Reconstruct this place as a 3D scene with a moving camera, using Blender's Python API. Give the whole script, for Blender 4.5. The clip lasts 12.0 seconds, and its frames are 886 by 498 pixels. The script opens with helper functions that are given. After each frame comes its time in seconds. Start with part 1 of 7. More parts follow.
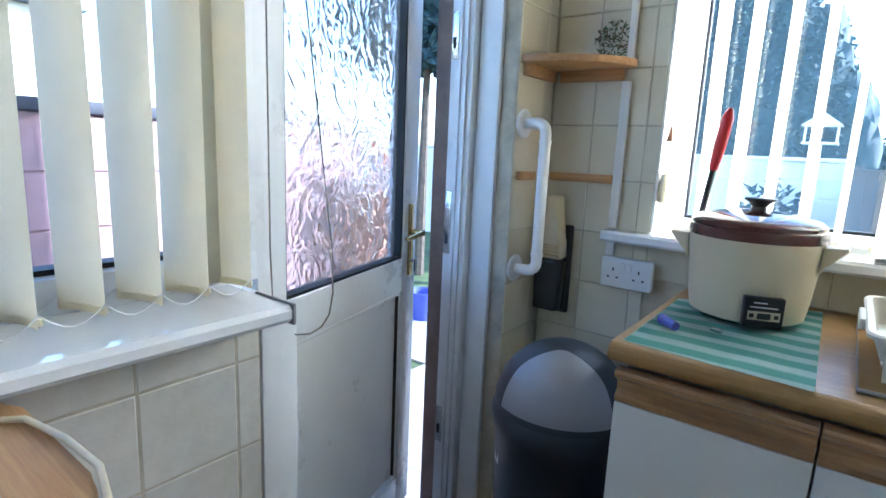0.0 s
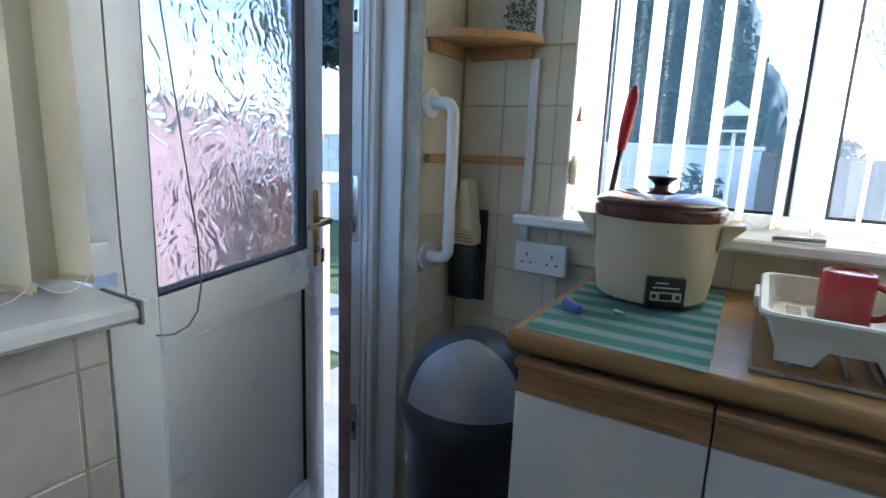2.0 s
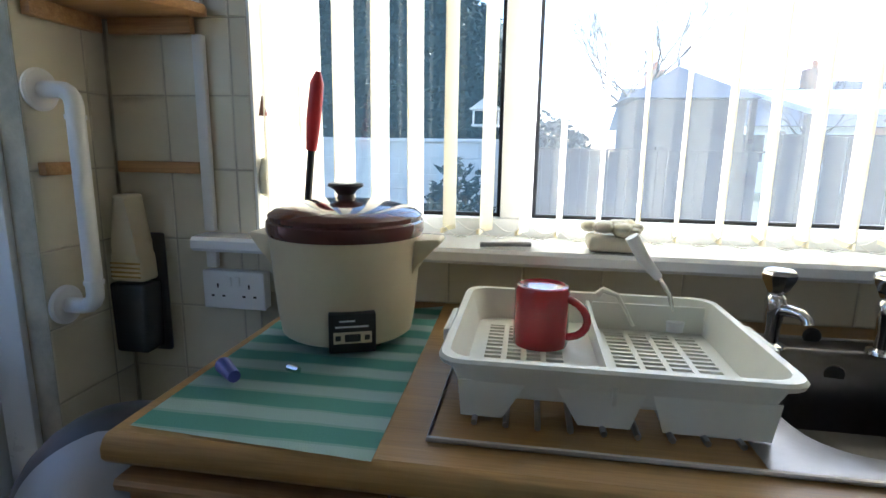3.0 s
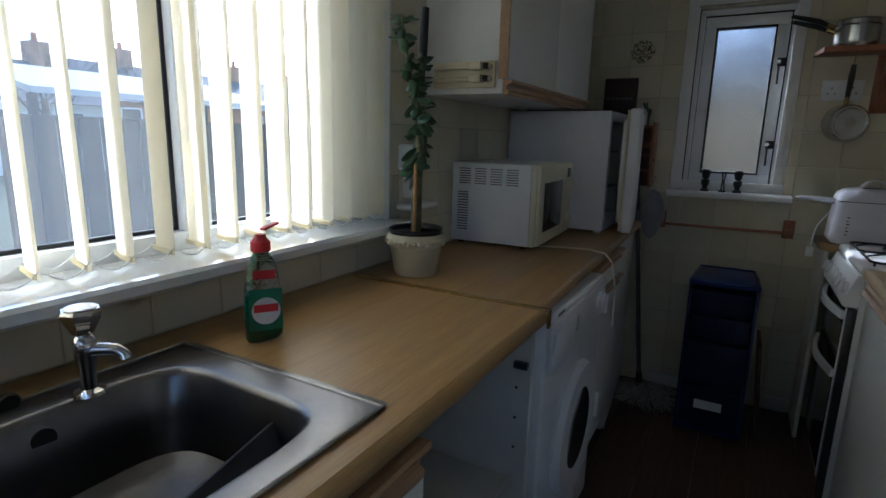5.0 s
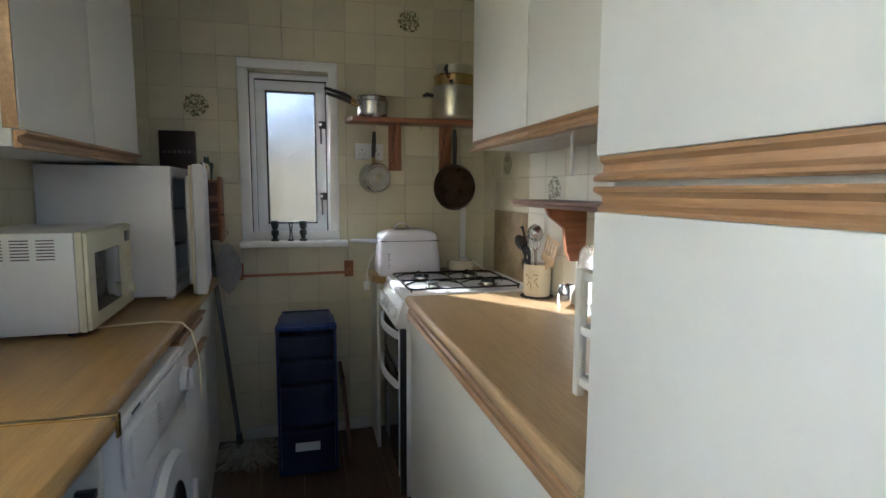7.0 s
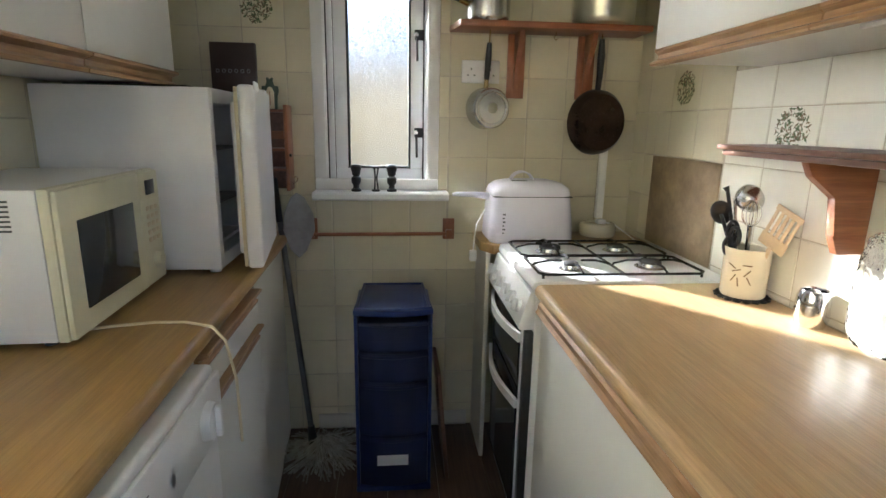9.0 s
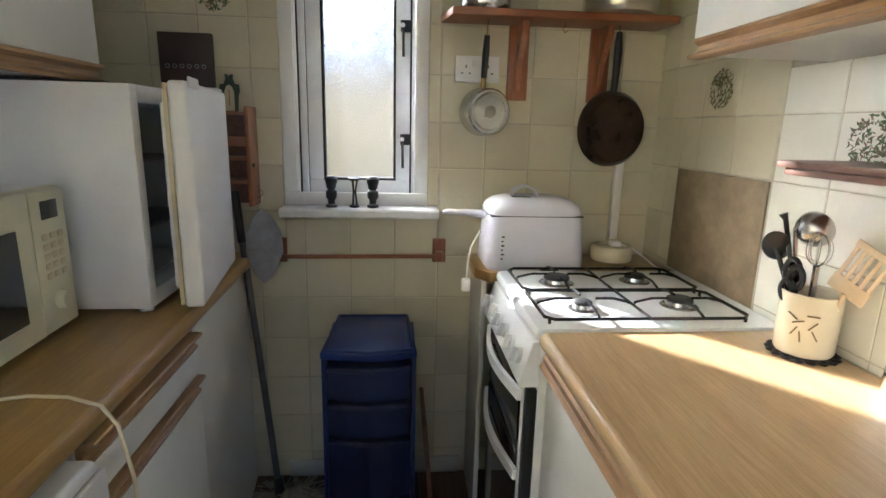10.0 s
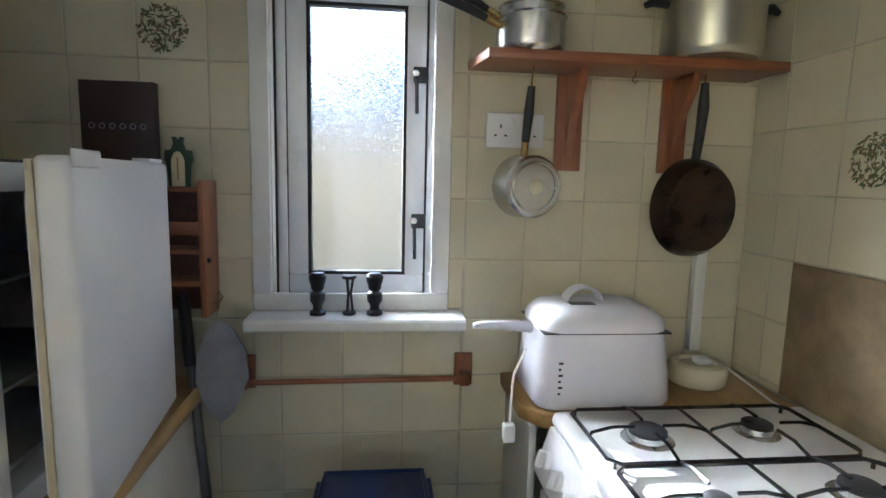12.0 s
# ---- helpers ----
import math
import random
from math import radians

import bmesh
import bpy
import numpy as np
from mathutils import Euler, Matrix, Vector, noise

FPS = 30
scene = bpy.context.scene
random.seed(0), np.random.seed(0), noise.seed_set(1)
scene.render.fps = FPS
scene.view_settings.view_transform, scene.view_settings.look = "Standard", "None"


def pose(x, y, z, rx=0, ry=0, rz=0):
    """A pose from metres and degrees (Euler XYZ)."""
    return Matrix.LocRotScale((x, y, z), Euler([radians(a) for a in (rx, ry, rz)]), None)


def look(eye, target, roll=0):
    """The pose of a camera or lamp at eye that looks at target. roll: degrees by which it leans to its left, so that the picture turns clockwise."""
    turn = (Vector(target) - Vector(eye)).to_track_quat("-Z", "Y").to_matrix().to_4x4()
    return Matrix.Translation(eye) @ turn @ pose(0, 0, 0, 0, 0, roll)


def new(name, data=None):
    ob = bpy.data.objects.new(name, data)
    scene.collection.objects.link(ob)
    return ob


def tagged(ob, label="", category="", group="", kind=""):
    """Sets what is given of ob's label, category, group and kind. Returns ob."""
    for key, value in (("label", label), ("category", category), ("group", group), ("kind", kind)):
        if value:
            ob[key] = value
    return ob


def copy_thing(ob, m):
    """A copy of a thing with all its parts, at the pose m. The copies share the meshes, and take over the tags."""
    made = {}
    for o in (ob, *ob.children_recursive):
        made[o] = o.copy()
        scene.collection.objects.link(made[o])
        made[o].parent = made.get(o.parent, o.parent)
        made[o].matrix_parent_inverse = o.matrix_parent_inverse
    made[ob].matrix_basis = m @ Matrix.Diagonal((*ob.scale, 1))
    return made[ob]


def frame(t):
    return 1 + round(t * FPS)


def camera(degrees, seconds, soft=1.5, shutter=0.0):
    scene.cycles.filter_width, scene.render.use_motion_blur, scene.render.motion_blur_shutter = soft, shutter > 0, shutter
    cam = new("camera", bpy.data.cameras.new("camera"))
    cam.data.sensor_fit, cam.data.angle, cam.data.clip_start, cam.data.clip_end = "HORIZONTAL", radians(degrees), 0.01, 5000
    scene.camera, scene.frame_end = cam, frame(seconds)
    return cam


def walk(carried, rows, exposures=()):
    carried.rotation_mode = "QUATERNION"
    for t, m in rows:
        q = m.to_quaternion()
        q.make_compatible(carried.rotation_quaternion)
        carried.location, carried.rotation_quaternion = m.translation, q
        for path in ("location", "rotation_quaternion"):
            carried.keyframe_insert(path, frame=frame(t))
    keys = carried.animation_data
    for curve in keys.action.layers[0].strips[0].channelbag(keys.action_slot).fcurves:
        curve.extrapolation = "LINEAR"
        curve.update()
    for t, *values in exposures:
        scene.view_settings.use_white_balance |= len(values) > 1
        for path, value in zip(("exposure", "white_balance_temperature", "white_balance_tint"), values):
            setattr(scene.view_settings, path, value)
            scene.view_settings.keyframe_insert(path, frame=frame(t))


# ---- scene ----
cam = camera(79.8, 12.0)
PATH = [
    (0, (0.93, -1.546, 1.237), (-0.262, 0.019, 0.875), 2.5),
    (0.5, (0.897, -1.544, 1.24), (-0.486, -0.137, 0.912), 2.7),
    (1, (0.903, -1.532, 1.245), (-0.508, -0.153, 0.917), 2.7),
    (1.5, (0.933, -1.509, 1.245), (-0.375, -0.037, 0.893), 2.6),
    (2, (0.965, -1.427, 1.214), (-0.047, 0.256, 0.83), 2.3),
    (2.5, (1.011, -1.227, 1.222), (0.326, 0.611, 0.831), 1.8),
    (2.7, (1.041, -1.163, 1.226), (0.492, 0.723, 0.849), 1.5),
    (4.3, (1.226, -0.958, 1.248), (2.324, 0.65, 0.793), 0.5),
    (4.5, (1.264, -0.959, 1.272), (2.559, 0.501, 0.834), 0.8),
    (4.9, (1.29, -0.965, 1.289), (2.917, 0.121, 0.872), 1.3),
    (5, (1.285, -0.965, 1.29), (2.995, -0.013, 0.883), 1.4),
    (5.5, (1.275, -0.978, 1.283), (3.215, -0.699, 0.894), 1.2),
    (6, (1.246, -0.980, 1.301), (3.188, -1.272, 0.942), 0.4),
    (6.5, (1.263, -0.971, 1.334), (3.181, -1.455, 1.076), 0.3),
    (7, (1.349, -0.968, 1.331), (3.275, -1.463, 1.113), 0.3),
    (7.5, (1.539, -0.989, 1.334), (3.483, -1.407, 1.124), 0.6),
    (7.7, (1.609, -0.979, 1.318), (3.562, -1.345, 1.091), 0.8),
    (9.3, (2.175, -0.96, 1.346), (4.11, -1.12, 0.865), 1.1),
    (9.5, (2.244, -0.984, 1.355), (4.184, -1.118, 0.889), 1.1),
    (10, (2.367, -1.033, 1.344), (4.309, -1.204, 0.897), 1.4),
    (10.5, (2.531, -1.024, 1.346), (4.463, -1.315, 0.919), 1.7),
    (11, (2.673, -0.973, 1.347), (4.587, -1.365, 0.924), 1.8),
    (11.5, (2.744, -0.949, 1.371), (4.672, -1.322, 0.992), 1.6),
    (12, (2.881, -0.979, 1.412), (4.853, -1.187, 1.149), 1.4),
]
EXPO = [(0, 3.0, 4950, 10), (1.0, 2.7, 4950, 10), (2.0, 2.3, 5050, 10), (2.7, 2.15, 5400, 10), (4.3, 1.2, 5100, 10), (5.0, 1.2, 5050, 10), (5.5, 1.2, 5250, 10), (6.5, 2.1, 5400, 10),
        (7.5, 2.85, 5600, 10), (9.5, 3.25, 5800, 10), (10.5, 3.25, 5650, 10), (12.0, 3.2, 5300, 10)]
walk(cam, [(t, look(eye, target, roll)) for t, eye, target, roll in PATH], EXPO)

# ---- light ----
world = bpy.data.worlds.new("World")
scene.world = world
world.use_nodes = True
_nt = world.node_tree
_sky = _nt.nodes.new("ShaderNodeTexSky")
_sky.sky_type = "NISHITA"
_sky.sun_disc = False
SUN_TO = Vector((-0.75, -0.60, -0.40)).normalized()
_sky.sun_elevation = math.asin(-SUN_TO.z)
_sky.sun_rotation = math.atan2(-SUN_TO.x, -SUN_TO.y)
_bg = _nt.nodes["Background"]
_nt.links.new(_sky.outputs[0], _bg.inputs[0])
_bg.inputs[1].default_value = 0.15
sun = new("sun", bpy.data.lights.new("sun", "SUN"))
sun.data.energy = 3.0
sun.data.angle = radians(1.2)
sun.data.color = (1.0, 0.95, 0.87)
sun.matrix_world = look((0, 0, 8), Vector((0, 0, 8)) + SUN_TO)


# ---- materials ----
def mat(name, col, rough=0.5, metal=0.0, var=0.12, scale=8.0, bump=0.0, bscale=60.0, col2=None, spec=0.5, coat=0.0, stretch=None, per=0.0):
    m = bpy.data.materials.new(name)
    m.use_nodes = True
    nt = m.node_tree
    b = nt.nodes["Principled BSDF"]
    b.inputs["Roughness"].default_value = rough
    b.inputs["Metallic"].default_value = metal
    b.inputs["Specular IOR Level"].default_value = spec
    b.inputs["Coat Weight"].default_value = coat
    tc = nt.nodes.new("ShaderNodeTexCoord")
    vec = tc.outputs["Object"]
    if stretch:
        mp = nt.nodes.new("ShaderNodeMapping")
        mp.inputs["Scale"].default_value = stretch
        nt.links.new(vec, mp.inputs[0])
        vec = mp.outputs[0]
    n1 = nt.nodes.new("ShaderNodeTexNoise")
    n1.inputs["Scale"].default_value = scale
    n1.inputs["Detail"].default_value = 6
    n1.inputs["Roughness"].default_value = 0.65
    nt.links.new(vec, n1.inputs["Vector"])
    ramp = nt.nodes.new("ShaderNodeValToRGB")
    c2 = col2 if col2 else tuple(max(0, c * (1 - var * 2)) for c in col)
    ramp.color_ramp.elements[0].position = 0.3
    ramp.color_ramp.elements[1].position = 0.68
    ramp.color_ramp.elements[0].color = (*c2, 1)
    ramp.color_ramp.elements[1].color = (*col, 1)
    nt.links.new(n1.outputs[0], ramp.inputs[0])
    out = ramp.outputs[0]
    if per:
        info = nt.nodes.new("ShaderNodeObjectInfo")
        mr = nt.nodes.new("ShaderNodeMapRange")
        mr.inputs[3].default_value, mr.inputs[4].default_value = 1 - per, 1 + per * 0.4
        nt.links.new(info.outputs["Random"], mr.inputs[0])
        hs = nt.nodes.new("ShaderNodeHueSaturation")
        nt.links.new(mr.outputs[0], hs.inputs["Value"])
        nt.links.new(out, hs.inputs["Color"])
        out = hs.outputs[0]
    nt.links.new(out, b.inputs["Base Color"])
    rr = nt.nodes.new("ShaderNodeMapRange")
    rr.inputs[3].default_value, rr.inputs[4].default_value = rough * 0.8, min(1, rough * 1.25)
    nt.links.new(n1.outputs[0], rr.inputs[0])
    nt.links.new(rr.outputs[0], b.inputs["Roughness"])
    if bump:
        n2 = nt.nodes.new("ShaderNodeTexNoise")
        n2.inputs["Scale"].default_value = bscale
        n2.inputs["Detail"].default_value = 4
        nt.links.new(vec, n2.inputs["Vector"])
        bp = nt.nodes.new("ShaderNodeBump")
        bp.inputs["Strength"].default_value = bump
        bp.inputs["Distance"].default_value = 0.002
        nt.links.new(n2.outputs[0], bp.inputs["Height"])
        nt.links.new(bp.outputs[0], b.inputs["Normal"])
    return m


def wood(name, light, dark, rough=0.45, axis="x", scale=1.0, coat=0.0):
    st = {"x": (1.2, 22, 22), "y": (22, 1.2, 22), "z": (22, 22, 1.2)}[axis]
    m = mat(name, light, rough, 0, 0.1, 3.0 * scale, 0.25, 9.0, col2=dark, coat=coat, stretch=st)
    nt = m.node_tree
    # a second, finer grain multiplied over the first
    b = nt.nodes["Principled BSDF"]
    src = b.inputs["Base Color"].links[0].from_socket
    tc = [n for n in nt.nodes if n.type == "TEX_COORD"][0]
    mp = nt.nodes.new("ShaderNodeMapping")
    mp.inputs["Scale"].default_value = [v * (3 if v > 2 else 2.5) for v in st]
    nt.links.new(tc.outputs["Object"], mp.inputs[0])
    n = nt.nodes.new("ShaderNodeTexNoise")
    n.inputs["Scale"].default_value = 4.0
    n.inputs["Distortion"].default_value = 0.6
    nt.links.new(mp.outputs[0], n.inputs["Vector"])
    mr = nt.nodes.new("ShaderNodeMapRange")
    mr.inputs[1].default_value, mr.inputs[2].default_value = 0.35, 0.65
    mr.inputs[3].default_value, mr.inputs[4].default_value = 0.86, 1.05
    nt.links.new(n.outputs[0], mr.inputs[0])
    hs = nt.nodes.new("ShaderNodeHueSaturation")
    nt.links.new(mr.outputs[0], hs.inputs["Value"])
    nt.links.new(src, hs.inputs["Color"])
    nt.links.new(hs.outputs[0], b.inputs["Base Color"])
    return m


def glass(name, rough=0.0, tint=(1, 1, 1), bump=0.0, bscale=30.0, worms=False):
    m = bpy.data.materials.new(name)
    m.use_nodes = True
    nt = m.node_tree
    b = nt.nodes["Principled BSDF"]
    b.inputs["Base Color"].default_value = (*tint, 1)
    b.inputs["Transmission Weight"].default_value = 1.0
    b.inputs["Roughness"].default_value = rough
    b.inputs["IOR"].default_value = 1.45
    if bump:
        tc = nt.nodes.new("ShaderNodeTexCoord")
        bp = nt.nodes.new("ShaderNodeBump")
        bp.inputs["Strength"].default_value = bump
        bp.inputs["Distance"].default_value = 0.006
        v = nt.nodes.new("ShaderNodeTexVoronoi" if worms else "ShaderNodeTexNoise")
        v.inputs["Scale"].default_value = bscale
        if worms:
            v.feature = "SMOOTH_F1"
            w = nt.nodes.new("ShaderNodeTexNoise")
            w.inputs["Scale"].default_value = bscale * 0.6
            mx = nt.nodes.new("ShaderNodeMix")
            mx.data_type = "RGBA"
            mx.inputs[0].default_value = 0.25
            nt.links.new(tc.outputs["Object"], mx.inputs[6])
            nt.links.new(w.outputs["Color"], mx.inputs[7])
            nt.links.new(tc.outputs["Object"], w.inputs["Vector"])
            nt.links.new(mx.outputs[2], v.inputs["Vector"])
        else:
            v.inputs["Distortion"].default_value = 2.5
            v.inputs["Detail"].default_value = 1.0
            nt.links.new(tc.outputs["Object"], v.inputs["Vector"])
        nt.links.new(v.outputs[0], bp.inputs["Height"])
        nt.links.new(bp.outputs[0], b.inputs["Normal"])
    return m


M_TILE = mat("cream_tile", (0.66, 0.61, 0.44), 0.22, 0, 0.05, 5, 0.10, 30, per=0.10, spec=0.45)
M_TILE_N = mat("pale_tile", (0.72, 0.67, 0.52), 0.25, 0, 0.05, 5, 0.12, 30, per=0.08, spec=0.45)
M_TILE_S = mat("white_tile", (0.71, 0.69, 0.59), 0.3, 0, 0.04, 5, 0.12, 30, per=0.04, spec=0.45)
M_TILE_W = mat("grey_tile", (0.66, 0.64, 0.58), 0.35, 0, 0.06, 25, 0.2, 90, per=0.06)
M_GROUT = mat("grout", (0.58, 0.53, 0.41), 0.9, 0, 0.2, 12, 0.4, 120)
M_CEIL = mat("ceiling_paint", (0.75, 0.73, 0.68), 0.9, 0, 0.04, 3, 0.3, 80)
M_PAINT = mat("wall_paint", (0.72, 0.70, 0.62), 0.8, 0, 0.06, 3, 0.2, 60)
M_FLOOR = wood("floor_wood", (0.15, 0.085, 0.05), (0.07, 0.04, 0.025), 0.45, "x")
M_UPVC = mat("upvc", (0.80, 0.82, 0.85), 0.28, 0, 0.03, 4, 0.03, 30)
M_SILL = mat("white_sill", (0.82, 0.83, 0.84), 0.06, 0, 0.03, 6, coat=1.0)
M_GLOSS = mat("white_gloss_paint", (0.80, 0.80, 0.78), 0.3, 0, 0.05, 6, 0.1, 25)
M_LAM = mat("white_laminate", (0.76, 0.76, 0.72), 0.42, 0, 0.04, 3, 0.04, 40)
# darker, rougher laminate for plinths, skirting, inner boards and the side panel
M_LAM_D = mat("darker_laminate", (0.64, 0.62, 0.56), 0.5, 0, 0.08, 4, 0.05, 40)
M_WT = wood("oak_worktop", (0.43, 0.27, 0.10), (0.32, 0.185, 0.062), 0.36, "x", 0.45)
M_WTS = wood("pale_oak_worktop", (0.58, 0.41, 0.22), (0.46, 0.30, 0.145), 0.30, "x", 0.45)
M_OAK = wood("oak_trim", (0.50, 0.31, 0.155), (0.30, 0.165, 0.075), 0.4, "x", 1.0, 0.2)
M_PINE = wood("pine", (0.56, 0.33, 0.14), (0.40, 0.20, 0.07), 0.45, "x")
M_RED = wood("stained_pine", (0.34, 0.13, 0.055), (0.22, 0.075, 0.03), 0.4, "y", 1.0, 0.2)
M_REDZ = wood("stained_pine_upright", (0.34, 0.13, 0.055), (0.22, 0.075, 0.03), 0.4, "z", 1.0, 0.2)
M_DARKW = wood("dark_shelf_wood", (0.21, 0.10, 0.06), (0.11, 0.05, 0.03), 0.4, "x")
# same steel as the sink, with the bowl's shade put into its colour
M_BOWL_SHADED = mat("shaded_bowl_steel", (0.23, 0.22, 0.22), 0.30, 1, 0.12, 14, 0.05, 150)
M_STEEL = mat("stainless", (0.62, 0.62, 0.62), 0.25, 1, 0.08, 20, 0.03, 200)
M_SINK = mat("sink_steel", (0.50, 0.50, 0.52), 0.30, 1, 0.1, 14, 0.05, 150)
M_CHROME = mat("chrome", (0.8, 0.8, 0.82), 0.07, 1, 0.02)
M_ALU = mat("aluminium", (0.62, 0.60, 0.50), 0.32, 1, 0.1, 9, 0.05, 80)
M_BRASS = mat("brass", (0.62, 0.46, 0.20), 0.25, 1, 0.1, 20)
M_BLACK = mat("black_plastic", (0.022, 0.022, 0.025), 0.35, 0, 0.2, 10)
M_BINB = mat("bin_charcoal", (0.035, 0.04, 0.055), 0.4, 0, 0.15, 6, 0.05, 90)
M_BINS = mat("bin_silver", (0.33, 0.335, 0.36), 0.45, 0.4, 0.06, 6, 0.03, 90)
M_ENAM = mat("black_enamel", (0.015, 0.015, 0.017), 0.18)
M_IRON = mat("burner_iron", (0.03, 0.03, 0.03), 0.6, 0.3)
M_PANB = mat("brown_pan_metal", (0.085, 0.05, 0.032), 0.28, 0.8, 0.3, 14, 0.1, 60)
M_WPL = mat("white_plastic", (0.80, 0.80, 0.80), 0.3, 0, 0.03, 5)
M_FRYER = mat("lilac_white_plastic", (0.74, 0.73, 0.80), 0.25, 0, 0.03, 5)
M_CREAM = mat("cream_plastic", (0.66, 0.58, 0.40), 0.3, 0, 0.05, 5)
M_MW = mat("microwave_cream", (0.71, 0.69, 0.52), 0.38, 0, 0.05, 5, 0.05, 150)
M_BROWN = mat("brown_glaze", (0.11, 0.035, 0.03), 0.12, 0, 0.15, 6, coat=0.5)
M_RACK = mat("rack_cream", (0.74, 0.74, 0.66), 0.35, 0, 0.05, 5)
M_REDC = mat("red_ceramic", (0.33, 0.015, 0.025), 0.15, 0, 0.1, 6, coat=0.4)
M_REDP = mat("red_plastic", (0.60, 0.02, 0.03), 0.3)
M_NAVY = mat("navy_plastic", (0.008, 0.028, 0.15), 0.32, 0, 0.2, 6)
M_NAVYD = mat("navy_translucent", (0.004, 0.010, 0.055), 0.42, 0, 0.2, 6)
M_GREENL = mat("green_liquid", (0.0, 0.13, 0.06), 0.12, 0, 0.1, 4, coat=0.5)
M_LEAF = mat("jade_leaf", (0.065, 0.13, 0.06), 0.35, 0, 0.25, 30, per=0.25)
M_STEM = mat("jade_stem", (0.20, 0.20, 0.11), 0.7, 0, 0.3, 30, 0.4, 60)
M_SOIL = mat("soil", (0.03, 0.025, 0.02), 0.95, 0, 0.4, 60, 1.0, 90)
M_POTC = mat("cream_pot", (0.60, 0.54, 0.38), 0.45, 0, 0.1, 14, 0.15, 60)
M_CREAMIC = mat("cream_stoneware", (0.70, 0.65, 0.50), 0.25, 0, 0.06, 10)
M_SLAT = mat("blind_fabric", (0.84, 0.79, 0.62), 0.85, 0, 0.04, 14, 0.25, 400)
_b = M_SLAT.node_tree.nodes["Principled BSDF"]
_tr = M_SLAT.node_tree.nodes.new("ShaderNodeBsdfTranslucent")
_tr.inputs[0].default_value = (0.90, 0.83, 0.65, 1)
_mx = M_SLAT.node_tree.nodes.new("ShaderNodeMixShader")
_mx.inputs[0].default_value = 0.55
_o = M_SLAT.node_tree.nodes["Material Output"]
M_SLAT.node_tree.links.new(_b.outputs[0], _mx.inputs[1])
M_SLAT.node_tree.links.new(_tr.outputs[0], _mx.inputs[2])
M_SLAT.node_tree.links.new(_mx.outputs[0], _o.inputs[0])
M_PLY = mat("bare_board", (0.36, 0.27, 0.16), 0.8, 0, 0.25, 9, 0.4, 50)
M_MOTIF = mat("motif_green", (0.09, 0.14, 0.045), 0.5, 0, 0.3, 60)
M_MOTIF2 = mat("motif_brown", (0.20, 0.13, 0.06), 0.5, 0, 0.3, 60)


def hazed(m, amount, col=(0.80, 0.86, 0.90), inner=False):
    """Glare haze put into a pane: a small share of the light is scattered, through it or back from it."""
    t = m.node_tree
    mixer = t.nodes.new("ShaderNodeMixShader")
    mixer.inputs[0].default_value = amount
    film = t.nodes.new("ShaderNodeBsdfDiffuse" if inner else "ShaderNodeBsdfTranslucent")
    film.inputs[0].default_value = (*col, 1)
    t.links.new(t.nodes["Principled BSDF"].outputs[0], mixer.inputs[1])
    t.links.new(film.outputs[0], mixer.inputs[2])
    t.links.new(mixer.outputs[0], t.nodes["Material Output"].inputs[0])
    return m


M_GLASS = glass("clear_glass")
# blue and pale tints imitate the veiling glare over the sink window
M_GLASS_N = hazed(glass("blue_haze_glass"), 0.014, (0.45, 0.75, 0.95))
M_GLASS_HAZE = hazed(glass("pale_haze_glass"), 0.055)
M_FROST = hazed(glass("ripple_glass", 0.20, (0.97, 0.98, 1), 0.30, 60, True), 0.006, (0.9, 0.9, 0.88))
# white mixed into the door glass for the sun glare on it
M_WORM = hazed(glass("etched_glass", 0.03, (0.98, 0.98, 1), 1.0, 13), 0.22, (0.95, 0.95, 0.95), True)
M_PLBAG = glass("clear_plastic", 0.08, (0.95, 0.97, 1), 0.8, 30)
M_MOP = mat("mop_cotton", (0.42, 0.40, 0.34), 0.95, 0, 0.3, 30, 0.6, 200)
M_GREY = mat("grey_fabric", (0.33, 0.33, 0.34), 0.8, 0, 0.15, 20, 0.3, 250)
M_DARK = mat("dark_glass", (0.035, 0.04, 0.045), 0.08, 0, 0.1, 3)
M_DBROWN = mat("dark_brown_leather", (0.045, 0.022, 0.018), 0.45, 0, 0.2, 12, 0.15, 120)
M_RUB = mat("rubber_seal", (0.02, 0.02, 0.022), 0.6)
M_PINK = mat("pink_render", (0.34, 0.225, 0.24), 0.9, 0, 0.18, 7, 0.9, 90, per=0.12)
M_COPE = mat("dark_coping", (0.03, 0.035, 0.05), 0.7, 0, 0.2, 8, 0.3, 60)
M_CONC = mat("concrete", (0.34, 0.33, 0.31), 0.9, 0, 0.2, 3, 0.5, 60)
M_GRASS = mat("lawn", (0.09, 0.13, 0.04), 0.95, 0, 0.35, 4, 0.9, 40)
M_FENCE = wood("weathered_fence", (0.16, 0.13, 0.11), (0.08, 0.065, 0.055), 0.85, "z")
M_SLATE = mat("roof_slate", (0.13, 0.15, 0.19), 0.7, 0, 0.25, 4, 0.5, 30)
M_WHITER = mat("white_render", (0.72, 0.72, 0.70), 0.85, 0, 0.08, 3, 0.3, 50)
M_BRICKO = mat("orange_brick", (0.52, 0.27, 0.16), 0.85, 0, 0.2, 8, 0.5, 60)
M_TERRA = mat("terracotta", (0.55, 0.20, 0.09), 0.7, 0, 0.12, 10, 0.2, 60)
M_BARK = mat("bark", (0.10, 0.08, 0.06), 0.9, 0, 0.3, 12, 0.7, 40)
M_HEDGE = mat("conifer", (0.035, 0.075, 0.08), 0.8, 0, 0.4, 12, 0.5, 60)
